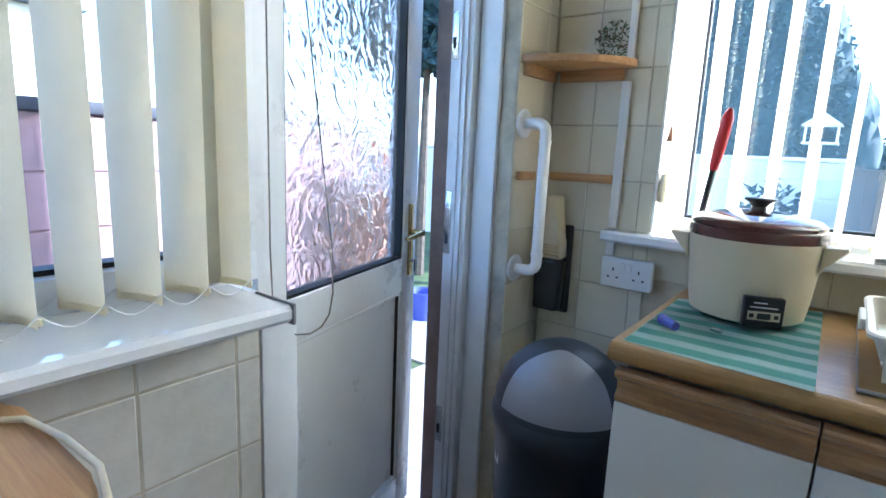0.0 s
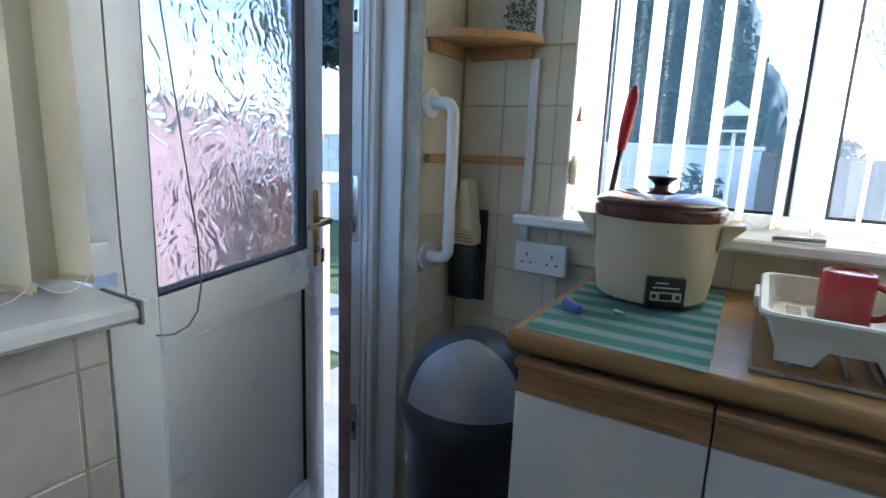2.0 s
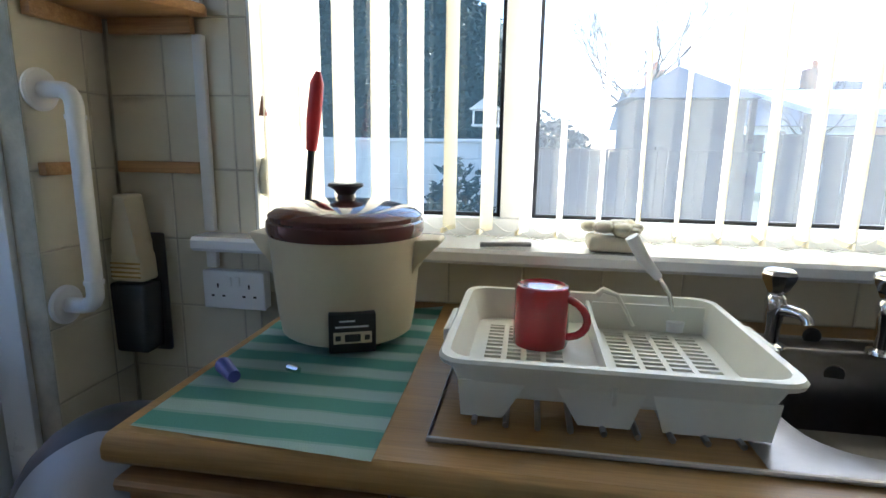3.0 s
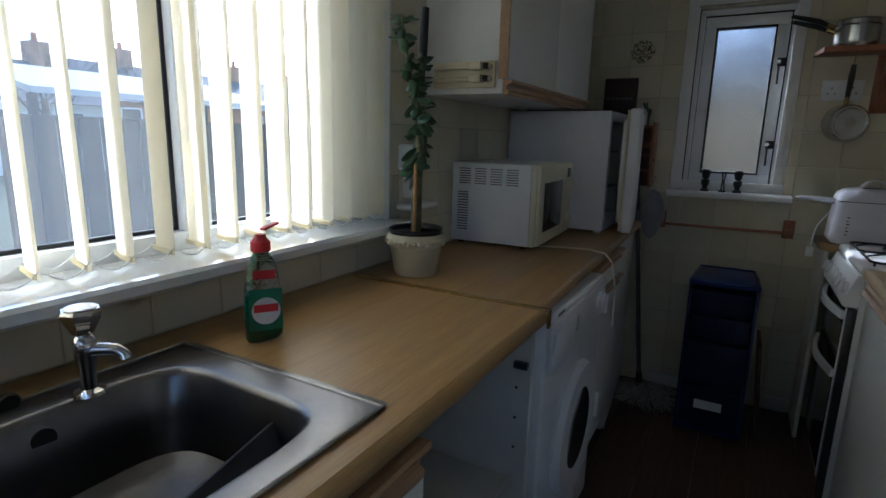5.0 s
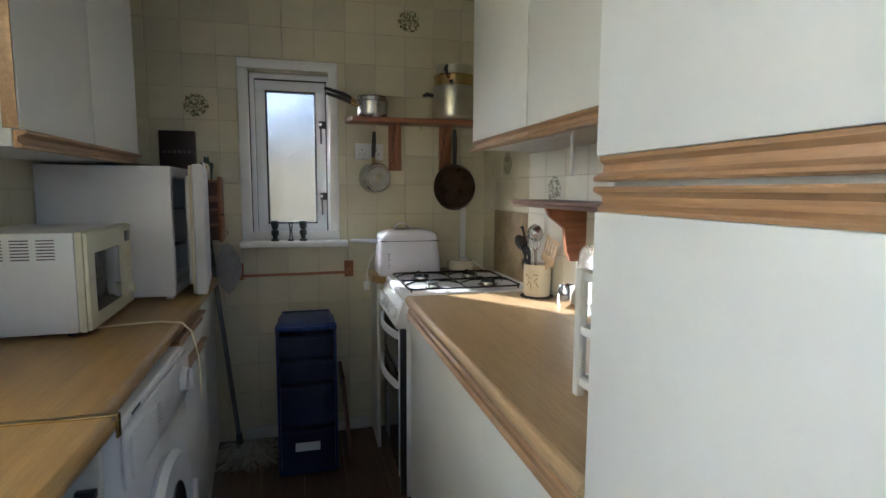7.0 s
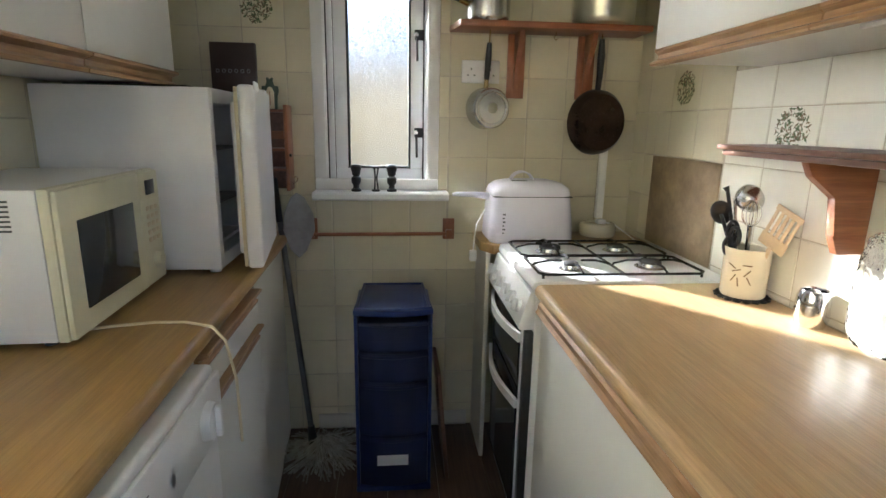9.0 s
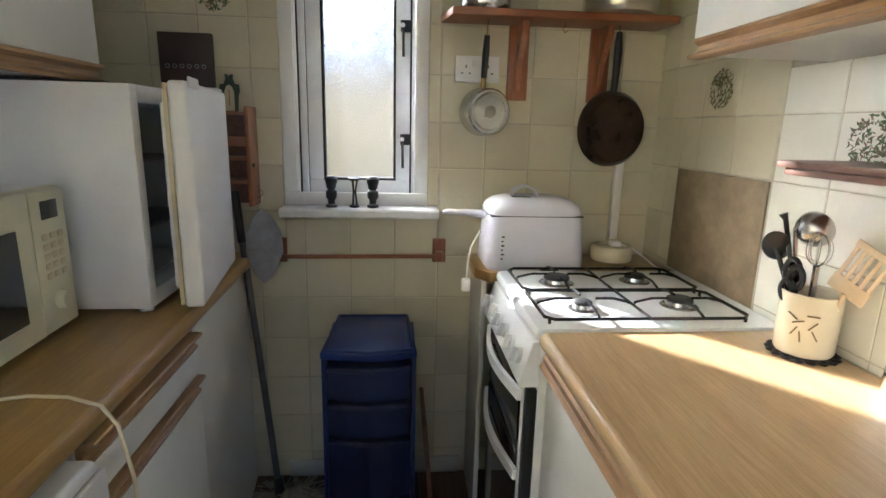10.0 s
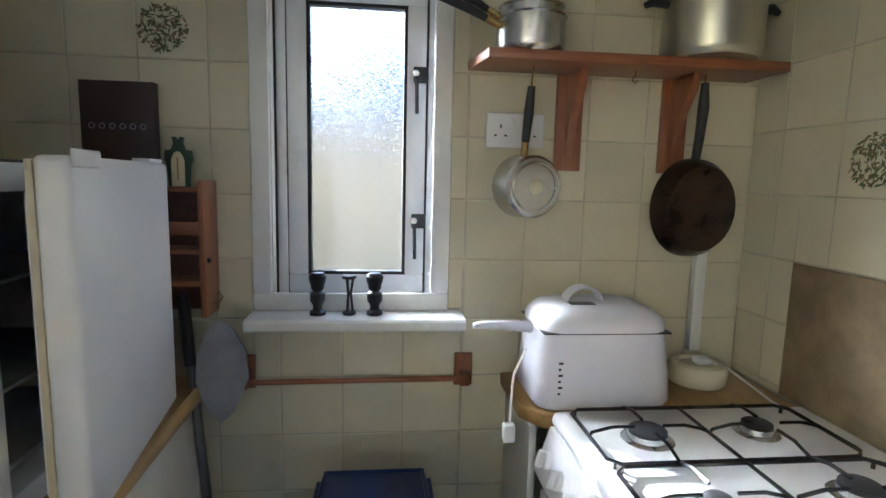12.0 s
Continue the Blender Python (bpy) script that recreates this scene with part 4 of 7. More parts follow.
part("knob", lathe([(0.016, 0.233), (0.014, 0.242), (0.020, 0.250), (0.031, 0.257), (0.029, 0.261), (0.0, 0.260)], 24, (CX, CY, CZ)), M_BLACK, ld, "black lid knob")
am = Matrix.Translation((CX, CY, CZ)) @ Matrix.Rotation(radians(22), 4, "Z")
cp = part("control_panel", box(-0.036, 0.036, -0.133, -0.112, 0.010, 0.072, 0.003, 2, am), M_BLACK, ck, "black control panel")
part("panel_print", join(box(-0.029, 0.029, -0.1342, -0.133, 0.026, 0.044, 0, 1, am)), M_CREAM, cp, "cream printed band")
part("slider", join(box(-0.012, 0.012, -0.1365, -0.134, 0.029, 0.041, 0.001, 1, am), box(-0.026, -0.018, -0.1355, -0.134, 0.031, 0.039, 0.0005, 1, am), box(0.018, 0.026, -0.1355, -0.134, 0.031, 0.039, 0.0005, 1, am)), M_BLACK, cp)
for i, (a, b, z) in enumerate(((-0.020, 0.004, 0.060), (-0.026, 0.024, 0.051))):
    part("print_line", box(a, b, -0.1338, -0.1330, z, z + 0.0025, 0, 1, am), M_WPL, cp)
solid("peeler", join(tube([(0.655, -0.425, 0.916), (0.69, -0.455, 0.914)], [0.012, 0.009], 10)), mat("blue_plastic", (0.10, 0.13, 0.50), 0.35), "small blue plastic peg lying on the tea towel", "clothes peg")
solid("clip", tube([(0.745, -0.405, 0.911), (0.765, -0.412, 0.911)], 0.005, 8), M_CHROME, "tiny chrome clip on the tea towel", "clip")

# dish liquid
FX, FY = 1.975, -0.185
fb = thing("washing_up_liquid", (FX, FY, 0.9), "clear bottle of green washing-up liquid with a red cap", "bottle")
part("bottle", lathe([(0.0, 0.0), (0.038, 0.0), (0.042, 0.006), (0.043, 0.05), (0.040, 0.10), (0.034, 0.140), (0.022, 0.165), (0.014, 0.172), (0.014, 0.180)], 32, (FX, FY, 0.9003), (0.95, 0.66)), M_PLBAG, fb)
part("liquid", lathe([(0.0, 0.003), (0.035, 0.003), (0.0395, 0.008), (0.0405, 0.05), (0.038, 0.092), (0.0, 0.092)], 32, (FX, FY, 0.9003), (0.95, 0.66)), M_GREENL, fb, "dark green liquid")
cap = part("cap", lathe([(0.016, 0.172), (0.019, 0.174), (0.019, 0.192), (0.012, 0.198), (0.010, 0.206), (0.0, 0.207)], 20, (FX, FY, 0.9003)), M_REDP, fb, "red flip cap")
part("flap", box(FX + 0.006, FX + 0.044, FY - 0.008, FY + 0.008, 1.110, 1.115, 0.002, 2, Matrix.Translation((FX, FY, 1.11)) @ Matrix.Rotation(radians(-14), 4, "Y") @ Matrix.Translation((-FX, -FY, -1.11))), M_REDP, cap)
lm = Matrix.Translation((FX, FY, 0.9)) @ Matrix.Rotation(radians(-34), 4, "Z")
M_LABG = mat("label_green", (0.02, 0.20, 0.10), 0.5)
lb = part("label", box(-0.030, 0.030, -0.0375, -0.0355, 0.028, 0.108, 0.0, 1, lm), M_LABG, fb, "green paper label")
part("label_disc", prism([(0.026 * math.cos(a * math.pi / 14), 0.066 + 0.026 * math.sin(a * math.pi / 14)) for a in range(28)], -0.0385, -0.0375, "y"), M_WPL, lb)
bpy.data.objects["label_disc"].data.transform(lm)
part("label_word", box(-0.022, 0.022, -0.0390, -0.0385, 0.064, 0.079, 0.0, 1, lm), M_REDP, lb, "plain red bar in place of the brand")
part("label_strip", box(-0.020, 0.020, -0.0285, -0.0275, 0.125, 0.142, 0.0, 1, lm), M_REDP, fb)

# jade plant
PX, PY = 2.575, -0.155
pl = thing("jade_plant", (PX, PY, 0.9), "tall jade plant tied to a cane in a cream pot", "potted plant")
pt = part("pot", lathe([(0.0, 0.0), (0.058, 0.0), (0.062, 0.006), (0.076, 0.085), (0.084, 0.090), (0.086, 0.110), (0.080, 0.122), (0.074, 0.120), (0.072, 0.10), (0.0, 0.10)], 36, (PX, PY, 0.9003)), M_POTC, pl)
bm = bmesh.new()
for k in range(36):
    a = 2 * math.pi * k / 36
    bmesh.ops.create_icosphere(bm, subdivisions=1, radius=0.009, matrix=Matrix.Translation((PX + 0.083 * math.cos(a), PY + 0.083 * math.sin(a), 0.9 + 0.100 + 0.004 * math.sin(k * 2.4))))
part("pot_rope", bm, M_POTC, pt, "rope-like moulded rim")
part("inner_pot", lathe([(0.070, 0.10), (0.073, 0.135), (0.078, 0.137), (0.078, 0.131), (0.074, 0.128), (0.072, 0.1)], 32, (PX, PY, 0.9003)), M_BLACK, pl, "black nursery pot")
part("soil", lathe([(0.0, 0.124), (0.05, 0.126), (0.073, 0.122)], 24, (PX, PY, 0.9003)), M_SOIL, pl)
part("cane", tube([(PX + 0.015, PY + 0.01, 1.02), (PX + 0.035, PY + 0.005, 1.60)], 0.008, 8), M_DARKW, pl, "dark cane")
part("cane_grip", tube([(PX + 0.033, PY + 0.006, 1.51), (PX + 0.037, PY + 0.004, 1.64)], 0.0125, 10), M_BLACK, pl, "black cane handle")
part("stick", tube([(PX - 0.025, PY - 0.01, 1.02), (PX - 0.022, PY - 0.01, 1.22)], 0.005, 8), M_PINE, pl, "pale split cane")
stem = [(PX, PY, 1.02), (PX + 0.003, PY, 1.15), (PX + 0.010, PY - 0.004, 1.30), (PX + 0.022, PY, 1.45), (PX + 0.015, PY, 1.52)]
part("stem", tube(stem, [0.016, 0.015, 0.011, 0.008, 0.005], 10), M_STEM, pl)
br2 = [(PX + 0.010, PY, 1.36), (PX - 0.03, PY + 0.01, 1.46), (PX - 0.055, PY + 0.01, 1.56), (PX - 0.085, PY, 1.60)]
part("branch", tube(br2, [0.006, 0.005, 0.004, 0.002], 8), M_STEM, pl)
rng = random.Random(11)
leafm = {}
for L in (0.034, 0.048, 0.062):
    bm = bmesh.new()
    bmesh.ops.create_icosphere(bm, subdivisions=2, radius=1, matrix=Matrix.Translation((L / 2, 0, 0)) @ Matrix.Diagonal((L / 2, L * 0.30, L * 0.08, 1)))
    leafm[L] = mesh_from(bm, "leaf", M_LEAF)


def leaf_at(p, L, yaw, pitch):
    ob = new("leaf", leafm[L])
    ob.matrix_world = pose(p[0] - PX, p[1] - PY, p[2] - 0.9, rng.uniform(-40, 40), pitch, yaw)
    ob.parent = pl


for k in range(62):
    t = rng.random() ** 0.8
    z = 1.20 + 0.32 * t
    bx = PX + 0.004 + 0.02 * t
    leaf_at((bx, PY, z), rng.choice((0.048, 0.062, 0.062)) if t < 0.6 else rng.choice((0.034, 0.048)), rng.uniform(0, 360), rng.uniform(10, 75) if t < 0.5 else rng.uniform(-40, 60))
for k in range(34):
    t = (k + 0.5) / 34
    i = min(2, int(t * 3))
    a, b = Vector(br2[i]), Vector(br2[i + 1])
    leaf_at(a.lerp(b, t * 3 - i), rng.choice((0.034, 0.048)), rng.uniform(0, 360), rng.uniform(-50, 60))

# microwave
mwm = Matrix.Translation((3.07, -0.342, 0.902)) @ Matrix.Rotation(radians(2.5), 4, "Z")
mw = tagged(new("microwave"), "cream microwave oven standing on the worktop", "microwave")
mw.matrix_world = mwm


def sub(name, bm, material, parent, label=""):
    return dpart(name, bm, material, parent, label)


sub("case", box(0.0, 0.47, 0.022, 0.33, 0.012, 0.305, 0.004), M_WPL, mw, "off-white metal case")
for x, y in ((0.03, 0.05), (0.44, 0.05), (0.03, 0.30), (0.44, 0.30)):
    sub("foot", lathe([(0, 0), (0.012, 0), (0.012, 0.012), (0, 0.012)], 12, (x, y, 0)), M_BLACK, mw)
mf = sub("front", box(-0.002, 0.472, 0.0, 0.021, 0.012, 0.307, 0.005), M_MW, mw)
dd = sub("door", box(0.0, 0.350, -0.012, -0.0005, 0.016, 0.303, 0.004), M_MW, mw)
sub("door_window", box(0.055, 0.300, -0.0145, -0.012, 0.062, 0.240, 0.002), M_DARK, dd, "dark meshed window")
cpn = sub("control_panel", box(0.354, 0.470, -0.010, -0.0005, 0.016, 0.303, 0.004), M_MW, mw)
sub("display", box(0.385, 0.440, -0.0118, -0.010, 0.245, 0.282, 0.001), M_DARK, cpn, "small dark display")
for r in range(5):
    for c in range(3):
        sub("button", box(0.378 + c * 0.026, 0.396 + c * 0.026, -0.0125, -0.010, 0.205 - r * 0.020, 0.217 - r * 0.020, 0.002), M_CREAM, cpn)
sub("dial", lathe([(0, 0), (0.020, 0), (0.018, 0.016), (0, 0.017)], 24, m=Matrix.Translation((0.412, -0.010, 0.075)) @ Matrix.Rotation(radians(90), 4, "X")), M_MW, cpn)
for g in range(4):
    for i in range(7):
        sub("vent_slot", box(-0.0006, 0.0004, 0.255 - g * 0.062, 0.300 - g * 0.062, 0.282 - i * 0.009, 0.2855 - i * 0.009), M_BLACK, mw)
for i in range(15):
    sub("vent_slot", box(-0.0006, 0.0004, 0.262, 0.305, 0.195 - i * 0.010, 0.1985 - i * 0.010), M_BLACK, mw)
solid("flex", tube([(3.15, -0.28, 0.9045), (3.18, -0.36, 0.9045), (3.20, -0.44, 0.905), (3.185, -0.51, 0.910), (3.155, -0.575, 0.910), (3.14, -0.605, 0.885), (3.13, -0.625, 0.80), (3.12, -0.63, 0.66)], 0.0032, 8), M_CREAM, "cream mains flex hanging over the worktop edge", "cable")

# small fridge
FRX0, FRX1, FRY0 = 3.59, 4.05, -0.463
fz = 0.915
fr_ = thing("table_top_fridge", (3.82, -0.23, 0.9), "white table-top fridge with its door ajar", "fridge")
FT = fz + 0.505
for a, b, c, d, e, f in ((FRX0, FRX0 + 0.035, FRY0, -0.01, fz, FT), (FRX1 - 0.035, FRX1, FRY0, -0.01, fz, FT), (FRX0 + 0.035, FRX1 - 0.035, FRY0, -0.01, fz, fz + 0.04), (FRX0 + 0.035, FRX1 - 0.035, FRY0, -0.01, FT - 0.04, FT), (FRX0 + 0.035, FRX1 - 0.035, -0.05, -0.01, fz + 0.04, FT - 0.04)):
    part("wall_panel", box(a, b, c, d, e, f, 0.003), M_WPL, fr_)
part("liner", box(FRX0 + 0.036, FRX1 - 0.036, FRY0 + 0.05, -0.051, fz + 0.0405, fz + 0.05), M_WPL, fr_)
for z in (0.17, 0.33):
    sh = part("shelf", box(FRX0 + 0.037, FRX1 - 0.037, FRY0 + 0.04, -0.052, fz + z, fz + z + 0.006, 0.001), M_GREY, fr_)
for x in (FRX0 + 0.04, FRX1 - 0.04):
    for y in (FRY0 + 0.03, -0.05):
        part("foot", lathe([(0, 0), (0.016, 0), (0.015, 0.0145), (0, 0.0145)], 14, (x, y, 0.9003)), M_WPL, fr_)
fdm = Matrix.Translation((FRX1 - 0.005, FRY0 - 0.006, fz)) @ Matrix.Rotation(radians(7.5), 4, "Z")
fd = part("door", box(-0.455, 0.0, -0.052, -0.008, 0.0, 0.515, 0.010, 3, fdm), M_WPL, fr_)
part("door_inner", box(-0.43, -0.03, -0.008, 0.016, 0.04, 0.47, 0.008, 2, fdm), M_WPL, fd)
part("door_seal", frame_rect("y", -0.008, 0.002, -0.45, -0.006, 0.006, 0.509, 0.014, 0.002), M_CREAM, fd)
bpy.data.objects["door_seal"].data.transform(fdm)
part("hinge_cover", box(-0.09, -0.01, -0.045, -0.012, 0.515, 0.522, 0.002, 2, fdm), M_WPL, fd)
part("finger_pull", box(-0.452, -0.36, -0.056, -0.050, 0.500, 0.524, 0.004, 2, fdm), M_WPL, fd)
solid("tray", box(3.62, 4.06, -0.40, -0.08, FT + 0.0005, FT + 0.006, 0.002), M_BLACK, "thin black tray lying on top of the fridge", "tray")

# wall cabinet north
cn = thing("wall_cabinet", (3.3, -0.15, 1.43), "white wall cabinet with an oak pelmet rail over the microwave", "kitchen cabinet", "wall cabinets")
part("carcass", box(2.86, 3.80, -0.285, -0.002, 1.432, 2.25, 0.002), M_GLOSS, cn)
for a, b in ((2.862, 3.33), (3.334, 3.798)):
    d = part("door", box(a, b, -0.304, -0.287, 1.475, 2.245, 0.0015), M_LAM, cn)
    part("rail", moulding(a, b, -0.287, 1.430, 1.473, 0.030), M_OAK, d, "routed oak finger rail")
part("edge_strip", box(2.855, 2.8595, -0.302, -0.270, 1.476, 2.245), M_OAK, cn, "oak edging")
kr = thing("hanging_rail", (2.85, -0.15, 1.50), "cream plastic hook rail fixed to the cabinet side", "hook rail")
part("backplate", box(2.848, 2.8595, -0.262, -0.045, 1.450, 1.530, 0.002), M_CREAM, kr)
for z in (1.468, 1.505):
    part("rail", box(2.830, 2.848, -0.255, -0.05, z, z + 0.013, 0.003), M_CREAM, kr)
    part("clip", box(2.822, 2.848, -0.225, -0.185, z - 0.004, z + 0.020, 0.003), M_CREAM, kr)
    part("catch", box(2.822, 2.846, -0.246, -0.232, z - 0.002, z + 0.016, 0.002), M_BLACK, kr)
sk = thing("wall_timer", (2.74, -0.02, 1.15), "white boxy wall dispenser with a cup holder below", "dispenser")
part("body", box(2.70, 2.80, -0.055, -0.003, 1.19, 1.27, 0.008, 3), M_WPL, sk)
part("neck", box(2.725, 2.79, -0.035, -0.003, 1.10, 1.19, 0.006), M_GLOSS, sk)
part("tray", box(2.69, 2.83, -0.085, -0.003, 1.062, 1.085, 0.010, 3), M_WPL, sk)

# ---- the corner by the back door ----
BNX, BNY = 0.430, -0.375
bn = thing("pedal_bin", (BNX, BNY, 0), "tall charcoal plastic bin with a silver flap in its domed top", "bin")
part("body", lathe([(0.0, 0.0), (0.135, 0.0), (0.140, 0.008), (0.160, 0.565), (0.166, 0.575), (0.172, 0.615), (0.164, 0.63)], 48, (BNX, BNY, 0)), M_BINB, bn)
dome = [(0.166, 0.63)] + [(0.166 * math.cos(a), 0.63 + 0.165 * math.sin(a)) for a in [radians(d) for d in (12, 25, 38, 50, 62, 74, 84)]] + [(0.0, 0.795)]
part("dome", lathe(dome, 48, (BNX, BNY, 0)), M_BINB, bn, "charcoal dome")
bm = bmesh.new()
g = []
fa = math.atan2(-1.1, 0.35)
for i in range(25):
    row = []
    for j in range(17):
        u, v = -1 + 2 * i / 24, j / 16
        el = radians(6 + 66 * v)
        az = fa + radians(50) * u * (math.sqrt(max(0.0, 1 - (max(0, v - 0.45) / 0.56) ** 2)))
        r = 1.014
        row.append(bm.verts.new((BNX + 0.166 * r * math.cos(el) * math.cos(az), BNY + 0.166 * r * math.cos(el) * math.sin(az), 0.63 + 0.165 * r * math.sin(el))))
    g.append(row)
for i in range(24):
    for j in range(16):
        bm.faces.new([g[i][j], g[i + 1][j], g[i + 1][j + 1], g[i][j + 1]])
part("flap", bm, M_BINS, bn, "silver swing flap")
part("sticker", box(-0.004, 0.004, -0.001, 0.001, -0.02, 0.02, 0, 1, Matrix.Translation((BNX + 0.156 * math.cos(radians(225)), BNY + 0.156 * math.sin(radians(225)), 0.50)) @ Matrix.Rotation(radians(-45), 4, "Z") @ Matrix.Diagonal((4, 1, 1, 1))), M_WPL, bn, "white printed sticker")

cs = thing("corner_shelf", (XW, 0, 1.48), "pine corner shelf with a rounded front on cleats", "shelf")
pts = [(XW + 0.007, -0.007), (0.405, -0.007), (0.415, -0.03), (0.40, -0.075), (0.35, -0.14), (0.27, -0.19), (0.20, -0.212), (XW + 0.007, -0.215)]
part("board", prism(pts, 1.488, 1.508, "z", 0.003), M_PINE, cs)
part("cleat", box(0.185, 0.375, -0.026, -0.007, 1.455, 1.4875, 0.002), M_PINE, cs)
part("cleat", box(XW + 0.007, XW + 0.026, -0.20, -0.03, 1.455, 1.4875, 0.002), M_PINE, cs)
solid("shelf_cleat", box(0.175, 0.372, -0.024, -0.007, 1.165, 1.190, 0.002), M_PINE, "bare pine cleat screwed to the tiles behind the bin", "shelf cleat", "pine shelf cleats")
solid("shelf_cleat", box(XW + 0.007, XW + 0.024, -0.205, -0.115, 1.165, 1.190, 0.002), M_PINE, "short bare pine cleat beside the grab rail", "shelf cleat", "pine shelf cleats")
gr = thing("grab_rail", (XW, -0.19, 1.1), "white plastic grab rail with round flanges", "grab rail")
for z in (0.905, 1.325):
    part("flange", disc((XW + 0.0065, -0.185, z), 0.040, 0.012, "x", 28, 0.004), M_WPL, gr)
R = 0.016
pp = [(XW + 0.018, -0.185, 0.905), (XW + 0.055, -0.185, 0.905)]
pp += [(XW + 0.055 + 0.027 * math.sin(radians(a)), -0.185, 0.932 - 0.027 * math.cos(radians(a))) for a in (25, 50, 75, 90)]
pp += [(XW + 0.082, -0.185, 1.10)]
pp += [(XW + 0.055 + 0.027 * math.cos(radians(a)), -0.185, 1.298 + 0.027 * math.sin(radians(a))) for a in (0, 25, 50, 75)]
pp += [(XW + 0.055, -0.185, 1.325), (XW + 0.018, -0.185, 1.325)]
part("tube", tube(pp, R, 16), M_WPL, gr)
for z in (0.955, 1.275):
    part("collar", lathe([(R, -0.004), (R + 0.0025, -0.004), (R + 0.0025, 0.004), (R, 0.004)], 20, (XW + 0.082, -0.185, z)), M_WPL, gr)
vc = thing("hand_vacuum", (0.225, -0.04, 0.9), "cream and smoky-black hand vacuum in its black wall holder", "hand vacuum")
part("holder", box(0.170, 0.268, -0.022, -0.007, 0.750, 1.03, 0.007, 3), M_BLACK, vc)
part("dust_cup", prism([(0.178, 0.765), (0.258, 0.765), (0.262, 0.925), (0.174, 0.925)], -0.085, -0.023, "y", 0.008, 3), M_DARK, vc, "smoky dust cup")
part("body", prism([(0.178, 0.928), (0.258, 0.928), (0.255, 0.985), (0.238, 1.01), (0.236, 1.12), (0.198, 1.12), (0.196, 1.01), (0.180, 0.985)], -0.080, -0.026, "y", 0.008, 3), M_CREAM, vc)
part("grille", join(*[box(0.182, 0.254, -0.0825, -0.080, 0.938 + i * 0.010, 0.942 + i * 0.010, 0.0005, 1) for i in range(4)]), M_BRASS, vc)


def socket(name, at, plane, w, h, label, box_d=0.03, rocker=True):
    """A double socket; at is its lower left corner on the wall."""
    o = thing(name, at, label, "electrical socket", "double sockets")
    x, y, z = at
    m = Matrix.Translation(at) if plane == "n" else Matrix.Translation(at) @ Matrix.Rotation(radians(-90), 4, "Z")

    def q(nm, b, mt, par):
        b.transform(m)
        return part(nm, b, mt, par)
    if box_d > 0.01:
        q("back_box", box(0.002, w - 0.002, -box_d, -0.007, 0.002, h - 0.002, 0.003), M_WPL, o)
    pl_ = q("faceplate", box(0, w, -box_d - 0.009, -box_d, 0, h, 0.004, 3), M_WPL, o)
    f = -box_d - 0.0092
    for c in (w * 0.25, w * 0.75):
        q("pin_hole", box(c - 0.002, c + 0.002, f - 0.0006, f, h * 0.55, h * 0.55 + 0.010), M_BLACK, pl_)
        for s_ in (-1, 1):
            q("pin_hole", box(c + s_ * 0.013 - 0.0035, c + s_ * 0.013 + 0.0035, f - 0.0006, f, h * 0.32, h * 0.32 + 0.0045), M_BLACK, pl_)
    for c in (w * 0.43, w * 0.57):
        q("switch", box(c - 0.007, c + 0.007, f - 0.004, f, h * 0.60, h * 0.86, 0.002), M_WPL, pl_)
    return o


socket("socket_outlet", (0.372, 0, 0.868), "n", 0.148, 0.087, "white double socket in a surface box under the window board")
solid("cable_trunking", join(box(0.374, 0.398, -0.022, -0.0072, 0.957, 1.004, 0.002), box(0.374, 0.398, -0.022, -0.0072, 1.040, 1.452, 0.002), box(0.380, 0.398, -0.022, -0.0072, 1.510, ZC - 0.002, 0.002)), M_GLOSS, "white cable trunking running up the tiles", "trunking")

# oak stand beside the west window, with a jug kettle
tb = thing("side_table", (0.42, -1.75, 0), "oak side table with rounded corners", "table")
bm = bmesh.new()
top = prism([(0.20, -2.15), (0.20, -1.46)] + [(0.26 - 0.06 * math.cos(a), -1.457 + 0.06 * math.sin(a)) for a in [math.pi * k / 12 for k in range(1, 7)]] + [(0.44, -1.395)] + [(0.44 + 0.095 * math.sin(a), -1.49 + 0.095 * math.cos(a)) for a in [math.pi * k / 16 for k in range(1, 9)]] + [(0.56, -2.15)], 0.918, 0.948, "z", 0.006, 3)
part("tabletop", top, M_PINE, tb)
for x, y in ((0.24, -1.46), (0.50, -1.48), (0.24, -2.10), (0.50, -2.10)):
    part("leg", box(x - 0.018, x + 0.018, y - 0.018, y + 0.018, 0.0, 0.9175, 0.003), M_PINE, tb)
kt = thing("kettle", (0.335, -1.585, 0.948), "white plastic jug kettle with a grey side strip", "kettle")
part("base", lathe([(0.0, 0.0), (0.098, 0.0), (0.100, 0.012), (0.088, 0.026), (0.0, 0.026)], 36, (0.335, -1.585, 0.9485)), M_WPL, kt)
part("jug", lathe([(0.0, 0.028), (0.086, 0.028), (0.080, 0.09), (0.072, 0.18), (0.068, 0.235), (0.055, 0.247), (0.0, 0.250)], 36, (0.335, -1.585, 0.9485)), M_WPL, kt)
part("side_strip", tube([(0.335 + 0.055, -1.585 + 0.066, 0.99), (0.335 + 0.050, -1.585 + 0.060, 1.10), (0.335 + 0.047, -1.585 + 0.056, 1.17)], [0.012, 0.010, 0.007], 8), M_GREY, kt, "grey water gauge")
